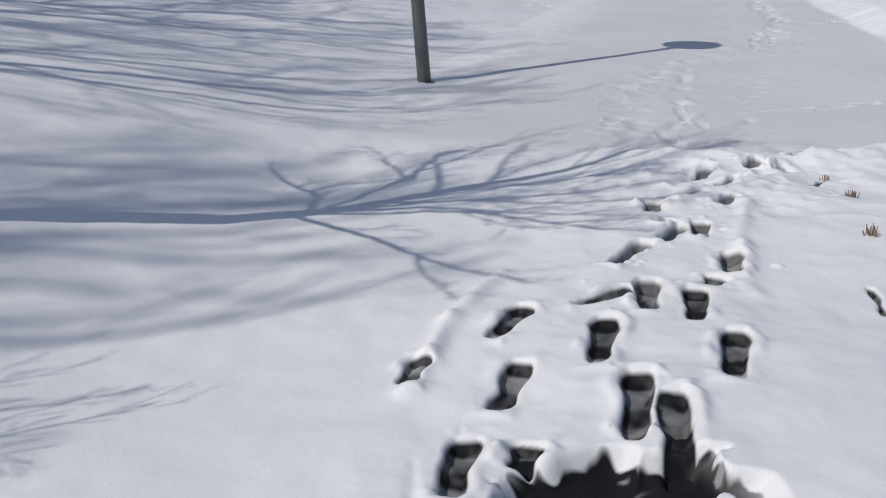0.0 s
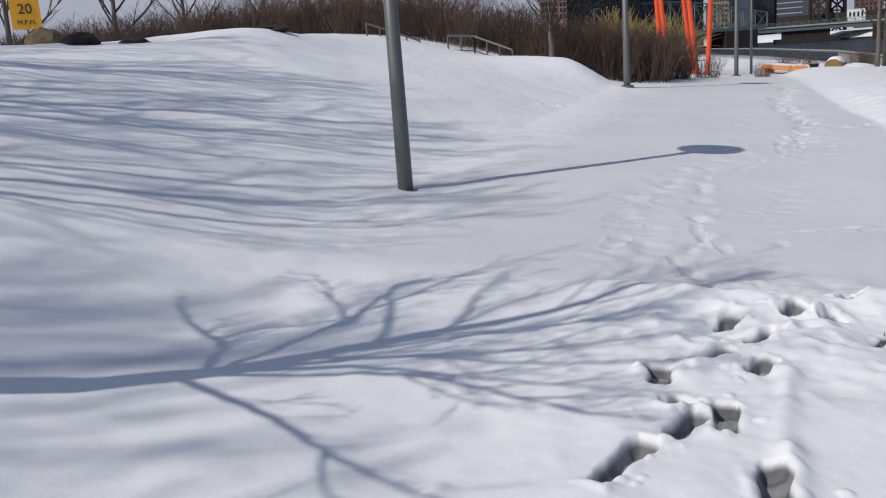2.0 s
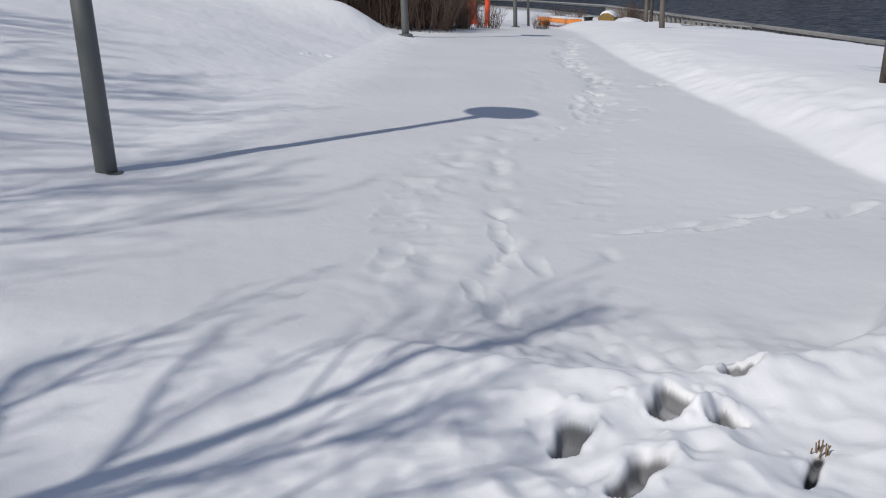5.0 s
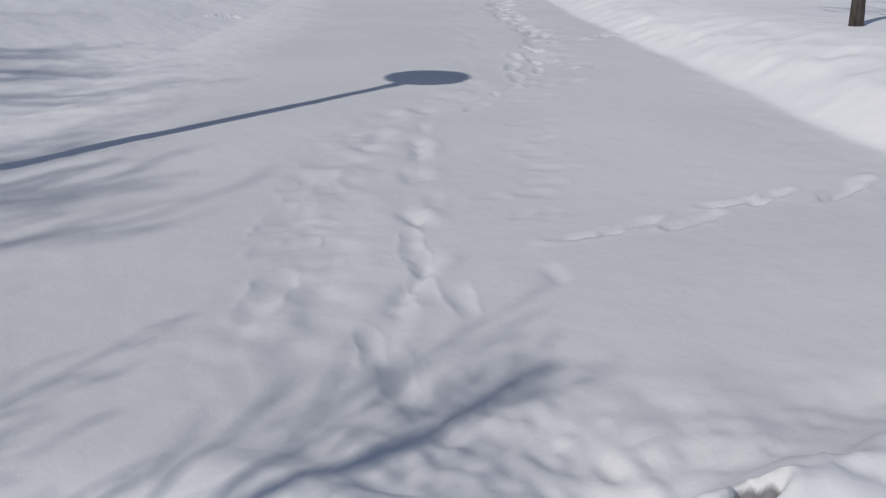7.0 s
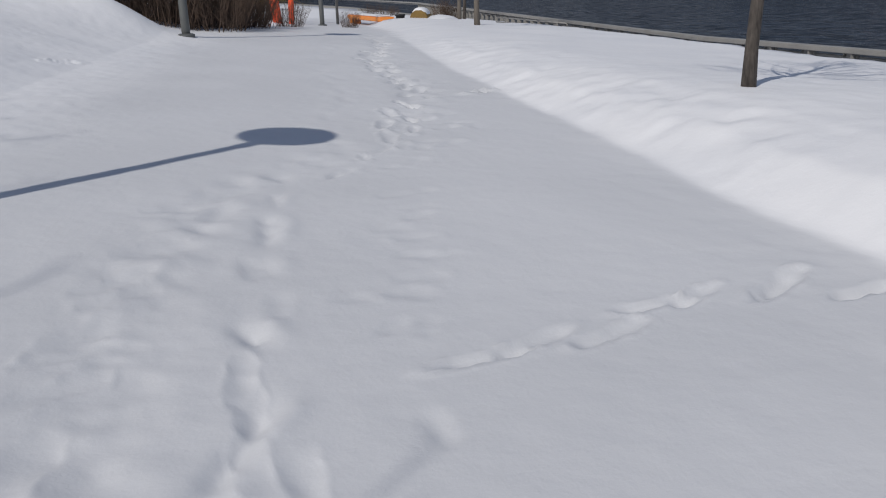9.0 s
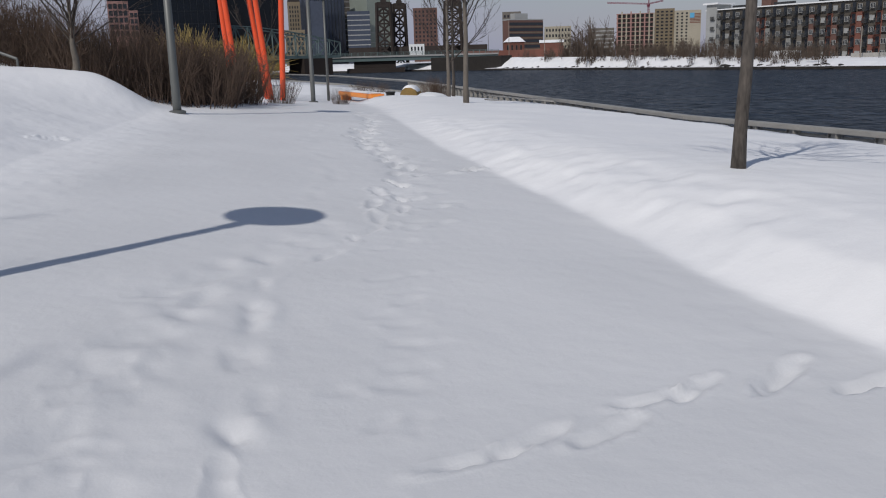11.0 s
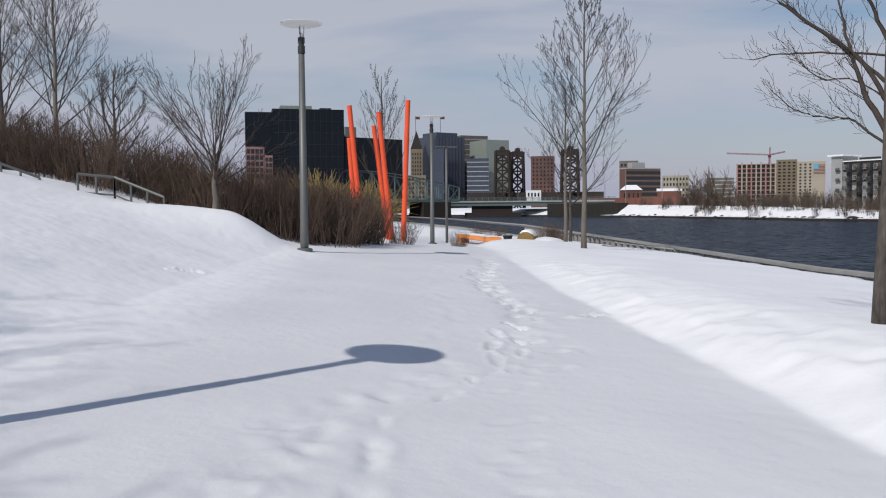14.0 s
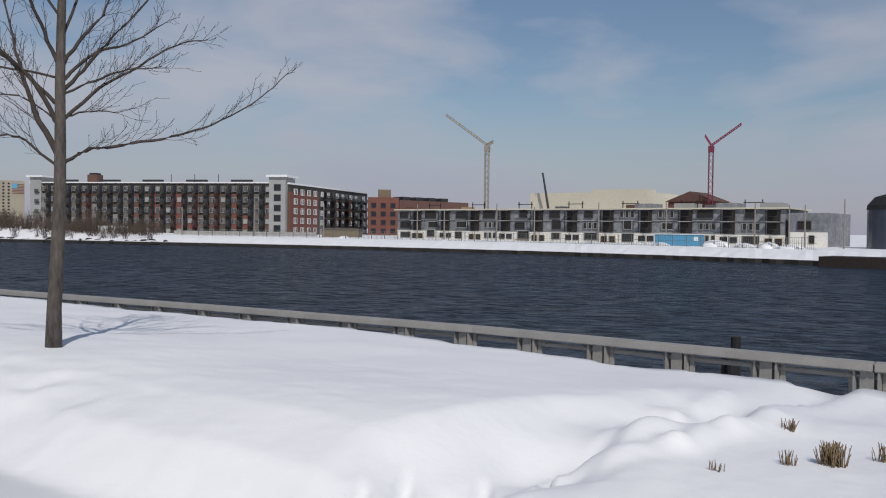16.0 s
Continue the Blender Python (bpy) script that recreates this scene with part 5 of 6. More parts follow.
# ---- bare trees ----
class Twigs:
    """Collects tubes for one mesh."""

    def __init__(self):
        self.v, self.f = [], []

    def tube(self, pts, r0, r1, sides):
        n = len(pts)
        base = len(self.v)
        for i, p in enumerate(pts):
            d = (pts[min(i + 1, n - 1)] - pts[max(i - 1, 0)]).normalized()
            s = d.orthogonal().normalized()
            t = d.cross(s)
            r = r0 + (r1 - r0) * i / (n - 1)
            for k in range(sides):
                a = k * math.tau / sides
                self.v.append(p + r * (math.cos(a) * s + math.sin(a) * t))
        for i in range(n - 1):
            for k in range(sides):
                a, b = base + i * sides + k, base + i * sides + (k + 1) % sides
                self.f.append((a, b, b + sides, a + sides))
        self.f.append(tuple(base + (n - 1) * sides + k for k in range(sides)))

    def bud(self, p, d, r):
        base = len(self.v)
        s = d.orthogonal().normalized()
        t = d.cross(s)
        self.v += [p - d * r, p + s * r * .6, p + t * r * .6, p - s * r * .6, p - t * r * .6, p + d * r * 1.6]
        for k in range(4):
            a, b = base + 1 + k, base + 1 + (k + 1) % 4
            self.f += [(base, b, a), (base + 5, a, b)]

    def link(self, name, mat, parent, smooth=True):
        me = bpy.data.meshes.new(name)
        me.from_pydata([tuple(p) for p in self.v], [], self.f)
        me.materials.append(mat)
        if smooth:
            me.polygons.foreach_set("use_smooth", [True] * len(me.polygons))
        ob = new(name, me)
        ob.parent = parent
        return ob


def sway(p, d, length, rnd, bend, rise, steps):
    """Points of a wandering branch that turns upwards by rise."""
    pts, d = [p.copy()], d.normalized()
    for _ in range(steps):
        d = (d + Vector((rnd.uniform(-1, 1), rnd.uniform(-1, 1), rnd.uniform(-1, 1))) * bend + Vector((0, 0, rise))).normalized()
        pts.append(pts[-1] + d * length / steps)
    return pts


def grow(tw, p, d, length, r, rnd, level, style):
    """A branch with its side shoots. style: dict of bend, rise, shoots, spread, buds, thin."""
    steps = (7, 5, 4, 3)[min(level, 3)]
    pts = sway(p, d, length, rnd, style["bend"] * (1 + 0.4 * level), style["rise"] / steps, steps)
    tw.tube(pts, r, max(style["thin"], r * 0.25), (6, 4, 3, 3)[min(level, 3)])
    if level >= style["levels"]:
        if style["buds"] and rnd.random() < 0.8:
            tw.bud(pts[-1], (pts[-1] - pts[-2]).normalized(), style["buds"] * rnd.uniform(0.7, 1.3))
        return
    n = style["shoots"][level]
    for k in range(n):
        f = 0.22 + 0.78 * (k + rnd.random() * 0.7) / n
        i = min(int(f * steps), steps - 1)
        q = pts[i].lerp(pts[i + 1], f * steps - i)
        along_d = (pts[i + 1] - pts[i]).normalized()
        side = along_d.orthogonal().normalized()
        side = Matrix.Rotation(rnd.uniform(0, math.tau), 3, along_d) @ side
        nd = along_d * math.cos(style["spread"]) + side * math.sin(style["spread"]) * rnd.uniform(0.7, 1.2)
        grow(tw, q, nd, length * rnd.uniform(0.28, 0.5) * (1.15 - 0.5 * f), max(style["thin"], r * 0.34 * (1.1 - 0.5 * f)), rnd, level + 1, style)


MAPLE = dict(bend=0.10, rise=0.55, shoots=(8, 5, 3), spread=0.75, buds=0.007, thin=0.0026, levels=2)


def guided_limb(tw, p, side, steps, r, rnd, style, back=(0, 0, 0), twigs=1.3, tip=0.004, forks=0):
    """A limb along a few chosen stops (out along side, up, and optionally back), with side shoots."""
    stops = [Vector(p)] + [Vector(p) + Vector((side[0] * st[0], side[1] * st[0], st[1])) + Vector(back) * (st[2] if len(st) > 2 else 0) for st in steps]
    pts = []
    for i in range(len(stops) - 1):
        a, b, c, d = stops[max(i - 1, 0)], stops[i], stops[i + 1], stops[min(i + 2, len(stops) - 1)]
        for k in range(5):
            t = k / 5
            pts.append(0.5 * (2 * b + (c - a) * t + (2 * a - 5 * b + 4 * c - d) * t * t + (3 * b - a - 3 * c + d) * t ** 3))
    pts.append(stops[-1])
    pts = [q + Vector((rnd.uniform(-1, 1), rnd.uniform(-1, 1), rnd.uniform(-1, 1))) * 0.009 * min(1, i) for i, q in enumerate(pts)]
    tw.tube(pts, r, tip, 6)
    n = len(pts)
    count = int(n * twigs)
    for k in range(forks):
        i = min(n - 2, int(n * (0.3 + 0.6 * (k + rnd.random()) / forks)))
        d = (pts[i + 1] - pts[i]).normalized()
        out = Matrix.Rotation(rnd.uniform(0, math.tau), 3, d) @ d.orthogonal().normalized()
        grow(tw, pts[i], d + out * 0.55, rnd.uniform(0.5, 1.0), max(0.007, r * 0.45), rnd, 1, dict(style, levels=3, thin=0.0035, rise=0.2))
    for k in range(count):
        i = min(n - 2, 3 + int((n - 3) * k / count))
        q = pts[i].lerp(pts[i + 1], rnd.random())
        d = (pts[i + 1] - pts[i]).normalized()
        out = Matrix.Rotation(rnd.uniform(0, math.tau), 3, d) @ d.orthogonal().normalized()
        f = i / n
        grow(tw, q, d * 1.0 + out * 0.5 + Vector((0, 0, 0.25)), rnd.uniform(0.15, 0.6) * (1.1 - 0.5 * f), max(0.0022, r * 0.14), rnd, 2, dict(style, levels=3))


def bare_tree(name, at, height, r, fork, limbs, seed, label, style=MAPLE, limb_r=0.5, bark=BARK, twig=TWIG, tilt=0.45, reach=0.55, custom=(), lean=(0.0, 0.0), group="", leader=True, taper=0.72):
    rnd = random.Random(seed)
    root = thing(name, at, label, "tree", group)
    n = 12
    pts = []
    for i in range(n + 1):
        h = -0.15 + (height * (0.93 if leader else 0.6) + 0.15) * i / n
        pts.append(Vector((lean[0] * h + 0.02 * math.sin(i * 1.3 + seed), lean[1] * h + 0.02 * math.cos(i * 1.1 + seed), h)))
    radii = [r * (1.25 if i == 0 else (1.0 - 0.93 * max(0, (i / n - 0.12)) ** 0.9)) for i in range(n + 1)]
    bm = bmesh.new()
    tube(bm, pts, radii, 10)
    part("trunk", bm, bark, root, smooth=True)

    def trunk_at(h):
        f = max(0, min(0.999, (h + 0.15) / (pts[-1].z + 0.15))) * n
        i = int(f)
        return pts[i].lerp(pts[i + 1], f - i), radii[i]
    for h, az, up, length, rr in custom:
        q, _ = trunk_at(h)
        tw = Twigs()
        grow(tw, q, Vector((math.cos(az) * math.cos(up), math.sin(az) * math.cos(up), math.sin(up))), length, rr, rnd, 0, dict(style, rise=style["rise"] * (0.25 if up < 0.5 else 0.8)))
        tw.link("limb", twig, root)
    for k in range(limbs):
        f = (k + rnd.random() * 0.6) / limbs
        h = fork + (pts[-1].z * 0.93 - fork) * f
        q, rr = trunk_at(h)
        az = k * 2.4 + rnd.uniform(-0.5, 0.5)
        up = tilt + 0.35 * f + rnd.uniform(-0.15, 0.15)
        length = height * reach * (1.05 - taper * f) * rnd.uniform(0.8, 1.15)
        tw = Twigs()
        grow(tw, q, Vector((math.cos(az) * math.cos(up), math.sin(az) * math.cos(up), math.sin(up))), length, max(0.006, rr * limb_r), rnd, 0, style)
        tw.link("limb", twig, root)
    return root


# the young maple on the bank, with one long low limb to each side
TREE_A = (8.32, 12.2, land_at(8.32, 12.2))
maple = bare_tree("maple_tree", TREE_A, 6.4, 0.064, 2.75, 17, 11, "young bare maple tree rising from the snow bank", twig=TWIG, tilt=0.95, reach=0.34, limb_r=0.34, lean=(0.012, -0.010), style=dict(MAPLE, bend=0.07, rise=0.4, shoots=(7, 4, 2), levels=3))
RIGHT, AWAY = (0.705, -0.709), (0.709, 0.705, 0.0)
lr = random.Random(5)
LOW_LIMBS = ((1.64, 0.020, ((0.22, 0.17), (0.54, 0.24), (0.98, 0.34), (1.36, 0.49, 0.1), (1.84, 0.78, 0.15), (2.13, 1.07, 0.2))),
             (1.64, 0.015, ((-0.2, 0.17), (-0.33, 0.26), (-0.57, 0.29), (-0.8, 0.38), (-1.0, 0.58))),
             (2.08, 0.011, ((0.2, 0.08), (0.52, 0.10))), (2.05, 0.010, ((-0.29, 0.2), (-0.57, 0.24), (-0.79, 0.45))))
HIGH_LIMBS = ((2.05, 0.020, ((0.33, 0.34), (0.6, 0.53, 0.1), (1.04, 0.86, 0.3), (1.36, 0.96, 0.4))), (2.3, 0.013, ((0.3, 0.16), (0.55, 0.24, -0.2), (0.85, 0.28, -0.3))),
              (2.3, 0.022, ((0.19, 0.24), (0.38, 0.48, -0.1), (0.74, 0.9, -0.3), (1.0, 1.5, -0.4))), (2.42, 0.020, ((0.27, 0.27), (0.66, 0.5, 0.3), (0.95, 0.75, 0.5))),
              (2.55, 0.022, ((0.19, 0.3), (0.39, 0.62, 0.2), (0.5, 1.2, 0.3))), (1.74, 0.034, ((-0.2, 0.4), (-0.29, 0.68), (-0.38, 1.05, 0.1), (-0.52, 1.8, 0.2))),
              (2.02, 0.026, ((-0.26, 0.44), (-0.73, 0.8, -0.2), (-1.01, 1.05, -0.3), (-1.25, 1.4, -0.4))), (2.5, 0.024, ((-0.14, 0.36), (-0.28, 0.7, -0.2), (-0.36, 1.4, -0.3))),
              (2.45, 0.012, ((-0.5, 0.1, 0.2), (-0.96, 0.14, 0.3), (-1.25, 0.12, 0.4))), (2.2, 0.02, ((-0.3, 0.3, 0.2), (-0.56, 0.55, 0.4), (-1.04, 1.05, 0.6))))
for h, r, steps in LOW_LIMBS + HIGH_LIMBS:
    tw = Twigs()
    guided_limb(tw, (0.012 * h, -0.010 * h, h), RIGHT, steps, r, lr, dict(MAPLE, bend=0.14, rise=0.4, thin=0.0018, buds=0.006), AWAY, 1.0)
    tw.link("limb", TWIG, maple)
bare_tree("maple_tree", (14.35, 29.1, land_at(14.35, 29.1)), 8.1, 0.080, 2.0, 26, 23, "slim bare maple tree with many fine upright branches", bark=BARK_PALE, tilt=0.72, reach=0.43, limb_r=0.28, taper=0.88,
          style=dict(MAPLE, bend=0.06, buds=0.02, thin=0.0036, rise=0.35, spread=0.5, shoots=(7, 4, 2), levels=3))
x, y = polar(26.75, 38)
bare_tree("maple_tree", (x, y, land_at(x, y)), 7.2, 0.09, 1.4, 22, 31, "bare maple tree with low reddish twigs", bark=BARK_PALE, tilt=0.7, reach=0.42, limb_r=0.36, style=dict(MAPLE, bend=0.07, buds=0.014, thin=0.0032, spread=0.55, shoots=(7, 4, 2), levels=3))
x, y = polar(27.1, 41)
bare_tree("maple_tree", (x, y, land_at(x, y)), 5.5, 0.08, 1.6, 12, 37, "bare young tree behind another", bark=BARK, tilt=0.6, reach=0.42, style=dict(MAPLE, buds=0.018, thin=0.005, shoots=(6, 4, 3)))
# trees on the hill
VASE = dict(bend=0.09, rise=0.55, shoots=(7, 5, 3), spread=0.5, buds=0, thin=0.0045, levels=3)
x, y = polar(3.45, 20.3)
FAN = tuple((0.75 + 0.045 * k, k * 2.4, 0.54 + 0.045 * ((k * 7) % 19), 1.95 + 0.13 * (k % 5), 0.020 - 0.0004 * k) for k in range(20))
bare_tree("hill_tree", (x, y, land_at(x, y)), 2.9, 0.088, 0.65, 0, 41, "spreading vase-shaped bare tree beside the hedge", style=dict(VASE, rise=0.16, bend=0.05, spread=0.42, shoots=(8, 4, 2), thin=0.0030), bark=BARK_PALE, leader=False, custom=FAN)
x, y = polar(-5.6, 32)
bare_tree("hill_tree", (x, y, land_at(x, y)), 7.9, 0.10, 1.7, 30, 43, "pale bare tree rising behind the hedge", style=dict(VASE, bend=0.06, thin=0.0038, rise=0.35, spread=0.5, shoots=(8, 5, 3)), bark=BARK_PALE, tilt=0.8, reach=0.42, limb_r=0.32)
x, y = polar(-8.5, 38)
bare_tree("hill_tree", (x, y, land_at(x, y)), 9.7, 0.13, 2.2, 32, 47, "dark bare tree rising behind the hedge", style=dict(VASE, bend=0.06, thin=0.0045, rise=0.35, spread=0.5, shoots=(8, 5, 3)), twig=BARK, tilt=0.8, reach=0.42, limb_r=0.34)
x, y = polar(-2.2, 46)
bare_tree("hill_tree", (x, y, land_at(x, y)), 7.0, 0.13, 1.3, 20, 49, "bare bushy tree behind the hedge", style=dict(VASE, thin=0.007), tilt=0.6, reach=0.5)
for b_, d_, hh, sd in ((-15, 42, 9, 51), (-20, 46, 8, 53), (-25, 40, 7, 55), (-31, 44, 9, 57)):
    x, y = polar(b_, d_)
    bare_tree("hill_tree", (x, y, land_at(x, y)), hh, 0.16, 1.8, 12, sd, "dark bare tree beyond the brow of the hill", style=dict(VASE, thin=0.007, levels=2), tilt=0.7, reach=0.5)
x, y = polar(14.6, 40)
bare_tree("maple_tree", (x, y, land_at(x, y)), 8.0, 0.10, 1.8, 14, 59, "slim bare tree among the orange poles", style=dict(VASE, bend=0.06, thin=0.0042, spread=0.45), tilt=0.7, reach=0.42, limb_r=0.34)
# trees whose shadows fall across the walk
SHADE_TREE = (-3.23, 4.42)
shade_tree = bare_tree("maple_tree", (*SHADE_TREE, land_at(*SHADE_TREE)), 6.25, 0.092, 3.9, 10, 61, "young bare maple tree on the hill foot", tilt=1.0, reach=0.25, limb_r=0.34, lean=(0.060, -0.092), style=dict(MAPLE, shoots=(7, 4, 2)))
ACROSS = (-0.543, 0.840)
RAY = (SUN_PLAN.x, SUN_PLAN.y, -math.tan(SUN_ELEV))
LEFT_LIMBS = ((2.05, 0.028, ((0.28, 0.2), (0.42, 0.24, -0.1), (0.75, 0.22, -0.3), (1.15, 0.36, -0.5))), (2.1, 0.03, ((0.2, 0.46), (0.36, 0.9, 0.1), (0.53, 1.32, 0.2), (0.82, 2.05, 0.3))),
              (2.95, 0.026, ((0.35, 0.3), (0.88, 0.62, -0.2), (0.95, 0.95, -0.3))), (3.35, 0.022, ((0.26, 0.34), (0.52, 0.6, -0.2), (0.7, 0.9, -0.3))), (3.3, 0.016, ((0.2, 0.6, 0.2), (0.26, 1.2, 0.3))))
SPURS = ((0.36, 2.95, 0.018, ((0.3, 0.14), (0.7, 0.22, 0.2))), (0.38, 3.0, 0.022, ((0.32, 0.36), (0.55, 0.75, -0.1), (0.48, 1.3, -0.2))), (0.45, 2.3, 0.014, ((0.1, 0.2), (0.02, 0.42))))
LOWER_LIMBS = ((1.92, 0.024, ((-0.5, 0.14), (-1.0, 0.2, -0.2), (-1.5, 0.28, -0.3), (-1.95, 0.4, -0.4))), (2.0, 0.022, ((-0.32, 0.48), (-0.66, 0.88, 0.3), (-1.28, 1.1, 0.4), (-1.6, 1.2, 0.5))),
               (2.12, 0.026, ((-0.32, 0.55), (-0.6, 0.78, -0.3), (-0.97, 1.06, -0.4), (-1.42, 1.3, -0.5))), (2.1, 0.022, ((-0.2, 0.6), (-0.28, 1.14, 0.3), (-0.4, 2.0, 0.4))),
               (3.0, 0.022, ((-0.2, 0.6), (-0.47, 1.1, -0.3), (-0.76, 1.5, -0.4))), (2.6, 0.020, ((-0.2, 0.7), (-0.4, 1.3, 0.3), (-0.7, 2.2, 0.4))),
               (2.3, 0.022, ((-0.3, 0.6), (-0.75, 1.4, 0.2), (-1.2, 2.1, 0.4))), (2.5, 0.020, ((-0.45, 0.6), (-1.0, 1.1, -0.3), (-1.6, 1.7, -0.4))))
for o, h, r, steps in [(0.0, *limb) for limb in LEFT_LIMBS + LOWER_LIMBS] + list(SPURS):
    tw = Twigs()
    guided_limb(tw, (0.060 * h + o * ACROSS[0], -0.092 * h + o * ACROSS[1], h), ACROSS, steps, r, lr, MAPLE, RAY, 0.8, 0.008, 4 if steps[-1][0] < 0 and steps[-1][1] > 0.8 else 1)
    tw.link("limb", TWIG, shade_tree)
for x, y, hh, sd in ((-6.6, 6.2, 7.5, 63), (-8.2, 8.6, 9.0, 65), (-9.5, 5.0, 11, 67), (-10.5, 11.0, 11, 69), (-12.5, 8.0, 12, 71), (-13.5, 13.5, 11, 73), (-16, 11.0, 13, 75), (-7.2, 10.2, 8, 79), (-11.5, 14.5, 10, 81), (-9.0, 12.2, 8.5, 83), (-14.5, 5.5, 13, 85), (-18, 7.5, 14, 87), (-15.5, 15, 12, 89)):
    x, y = x - 2.5, y - 1.6
    bare_tree("maple_tree", (x, y, land_at(x, y)), hh + 3, 0.11, 4.2, 13, sd, "bare maple tree on the snowy hill", tilt=0.75, reach=0.36, style=dict(MAPLE, thin=0.006, buds=0, shoots=(7, 4, 2)), group="trees on the hill")


for x, y, hh, sd in ((-13.5, -2.2, 14.5, 113), (-20.5, -5.8, 22, 101), (-17.5, 1.5, 17, 103), (-22, 4, 17, 107), (-20.5, 9, 16, 109), (-25, 12, 17, 111)):
    bare_tree("tall_tree", (x, y, land_at(x, y)), hh, 0.24, 4.5, 15, sd, "tall bare tree at the back of the hill", tilt=0.75, reach=0.34, style=dict(MAPLE, thin=0.010, buds=0, shoots=(7, 4, 2)), group="tall trees behind the hill")


bare_tree("sapling", (-3.9, 1.75, land_at(-3.9, 1.75)), 2.3, 0.02, 0.6, 9, 121, "small bare sapling on the hill foot", tilt=0.6, reach=0.5, limb_r=0.5, style=dict(MAPLE, buds=0, shoots=(6, 3, 2)))
bare_tree("sapling", (-4.1, 0.95, land_at(-4.1, 0.95)), 2.0, 0.02, 0.6, 8, 123, "small bare sapling on the hill foot", tilt=0.6, reach=0.5, limb_r=0.5, style=dict(MAPLE, buds=0, shoots=(6, 3, 2)))


# ---- hedge of bare brown twigs ----
def shrub_mesh(seed, width, height, stems):
    rnd = random.Random(seed)
    tw = Twigs()
    for _ in range(stems):
        a, rr = rnd.uniform(0, math.tau), math.sqrt(rnd.random()) * width * 0.42
        p = Vector((rr * math.cos(a), rr * math.sin(a), -0.1))
        out = Vector((math.cos(a), math.sin(a), 0)) * (0.12 + 0.5 * rr / width)
        d = Vector((out.x + rnd.uniform(-.25, .25), out.y + rnd.uniform(-.25, .25), 1))
        ln = height * rnd.uniform(0.55, 1.05) * (1.05 - 0.5 * (rr / width) ** 2)
        pts = sway(p, d, ln, rnd, 0.13, 0.0, 3)
        tw.tube(pts, 0.008, 0.004, 3)
        for _k in range(6):
            i = rnd.randint(0, 2)
            q = pts[i].lerp(pts[i + 1], rnd.uniform(0.3, 1))
            sd = Vector((rnd.uniform(-1, 1), rnd.uniform(-1, 1), rnd.uniform(0.3, 1.3))).normalized()
            tw.tube([q, q + sd * rnd.uniform(0.15, 0.45) * height / 1.5], 0.0045, 0.003, 3)
    me = bpy.data.meshes.new("shrub")
    me.from_pydata([tuple(p) for p in tw.v], [], tw.f)
    me.materials.append(HEDGE_TWIG)
    return me


SHRUBS = [shrub_mesh(80 + k, 1.7, 1.5, 115) for k in range(4)]


def shrub(x, y, sx, sz, k, label, group="hedge along the hill"):
    ob = new("hedge_shrub", SHRUBS[k % 4])
    ob.matrix_basis = pose(x, y, land_at(x, y), 0, 0, k * 77) @ Matrix.Diagonal((sx, sx, sz, 1))
    tagged(ob, label, "shrub", group)


hr = random.Random(12)
HEDGE = ((7.6, 29.6), (6.2, 27.4), (4.6, 27.2), (2.0, 28.2), (-2.5, 29.5), (-7.5, 30.5), (-14, 31.5), (-22, 32))
count = 0
for row in range(3):
    for (x0, y0), (x1, y1) in zip(HEDGE, HEDGE[1:]):
        n = max(1, round(math.hypot(x1 - x0, y1 - y0) / 1.05))
        for k in range(n):
            f = (k + 0.5 * (row % 2)) / n
            x, y = x0 + (x1 - x0) * f + row * 0.25 + hr.uniform(-.2, .2), y0 + (y1 - y0) * f + row * 1.15 + hr.uniform(-.2, .2)
            shrub(x, y, hr.uniform(0.9, 1.15), hr.uniform(0.92, 1.12), count, "bare red-brown hedge shrub on the snowy hill")
            count += 1
for b_, d_, sc in ((15.7, 27.5, 0.55), (19.6, 30.5, 0.38), (25.6, 44, 0.6), (26.2, 44, 0.55), (21.2, 64, 0.8), (22.4, 64, 0.7)):
    x, y = polar(b_, d_)
    shrub(x, y, sc, sc, count, "small bare shrub standing in the snow", "small shrubs")
    count += 1


# ---- stair handrails on the hill ----
def handrail(p, q, posts, drop=0.9):
    root = thing("handrail", (p[0], p[1], p[2]), "grey steel stair handrail half hidden by the hill", "handrail", "stair handrails")
    d = Vector(q) - Vector(p)
    part("top_rail", tubed([(0, 0, 0), tuple(d)], 0.03, 8), GALV, root)
    part("mid_rail", tubed([(0, 0, -0.4), tuple(d + Vector((0, 0, -0.4)))], 0.02, 6), GALV, root)
    for k in range(posts):
        f = k / (posts - 1)
        part("post", tubed([tuple(d * f + Vector((0, 0, -drop - 0.6))), tuple(d * f)], 0.025, 6), GALV, root)


def at_elev(bearing, dist, elev):
    return (*polar(bearing, dist), tall(dist, elev))


handrail(at_elev(-4.7, 20.5, 2.25), at_elev(-2.6, 20.5, 2.05), 3)
handrail(at_elev(-2.6, 20.5, 2.05), at_elev(0.3, 20, 0.8), 4)
handrail(at_elev(-10.9, 21, 3.6), at_elev(-6.8, 21, 2.0), 5)


# ---- tall leaning orange poles ----
def orange_pole(foot, tip, r):
    root = thing("orange_pole", foot, "tall leaning orange-red painted steel pole", "sculpture", "orange poles")
    d = Vector(tip) - Vector(foot)
    part("shaft", tubed([tuple(-d.normalized() * 0.6), tuple(d)], [r, r * 0.92], 16), ORANGE, root, smooth=False)


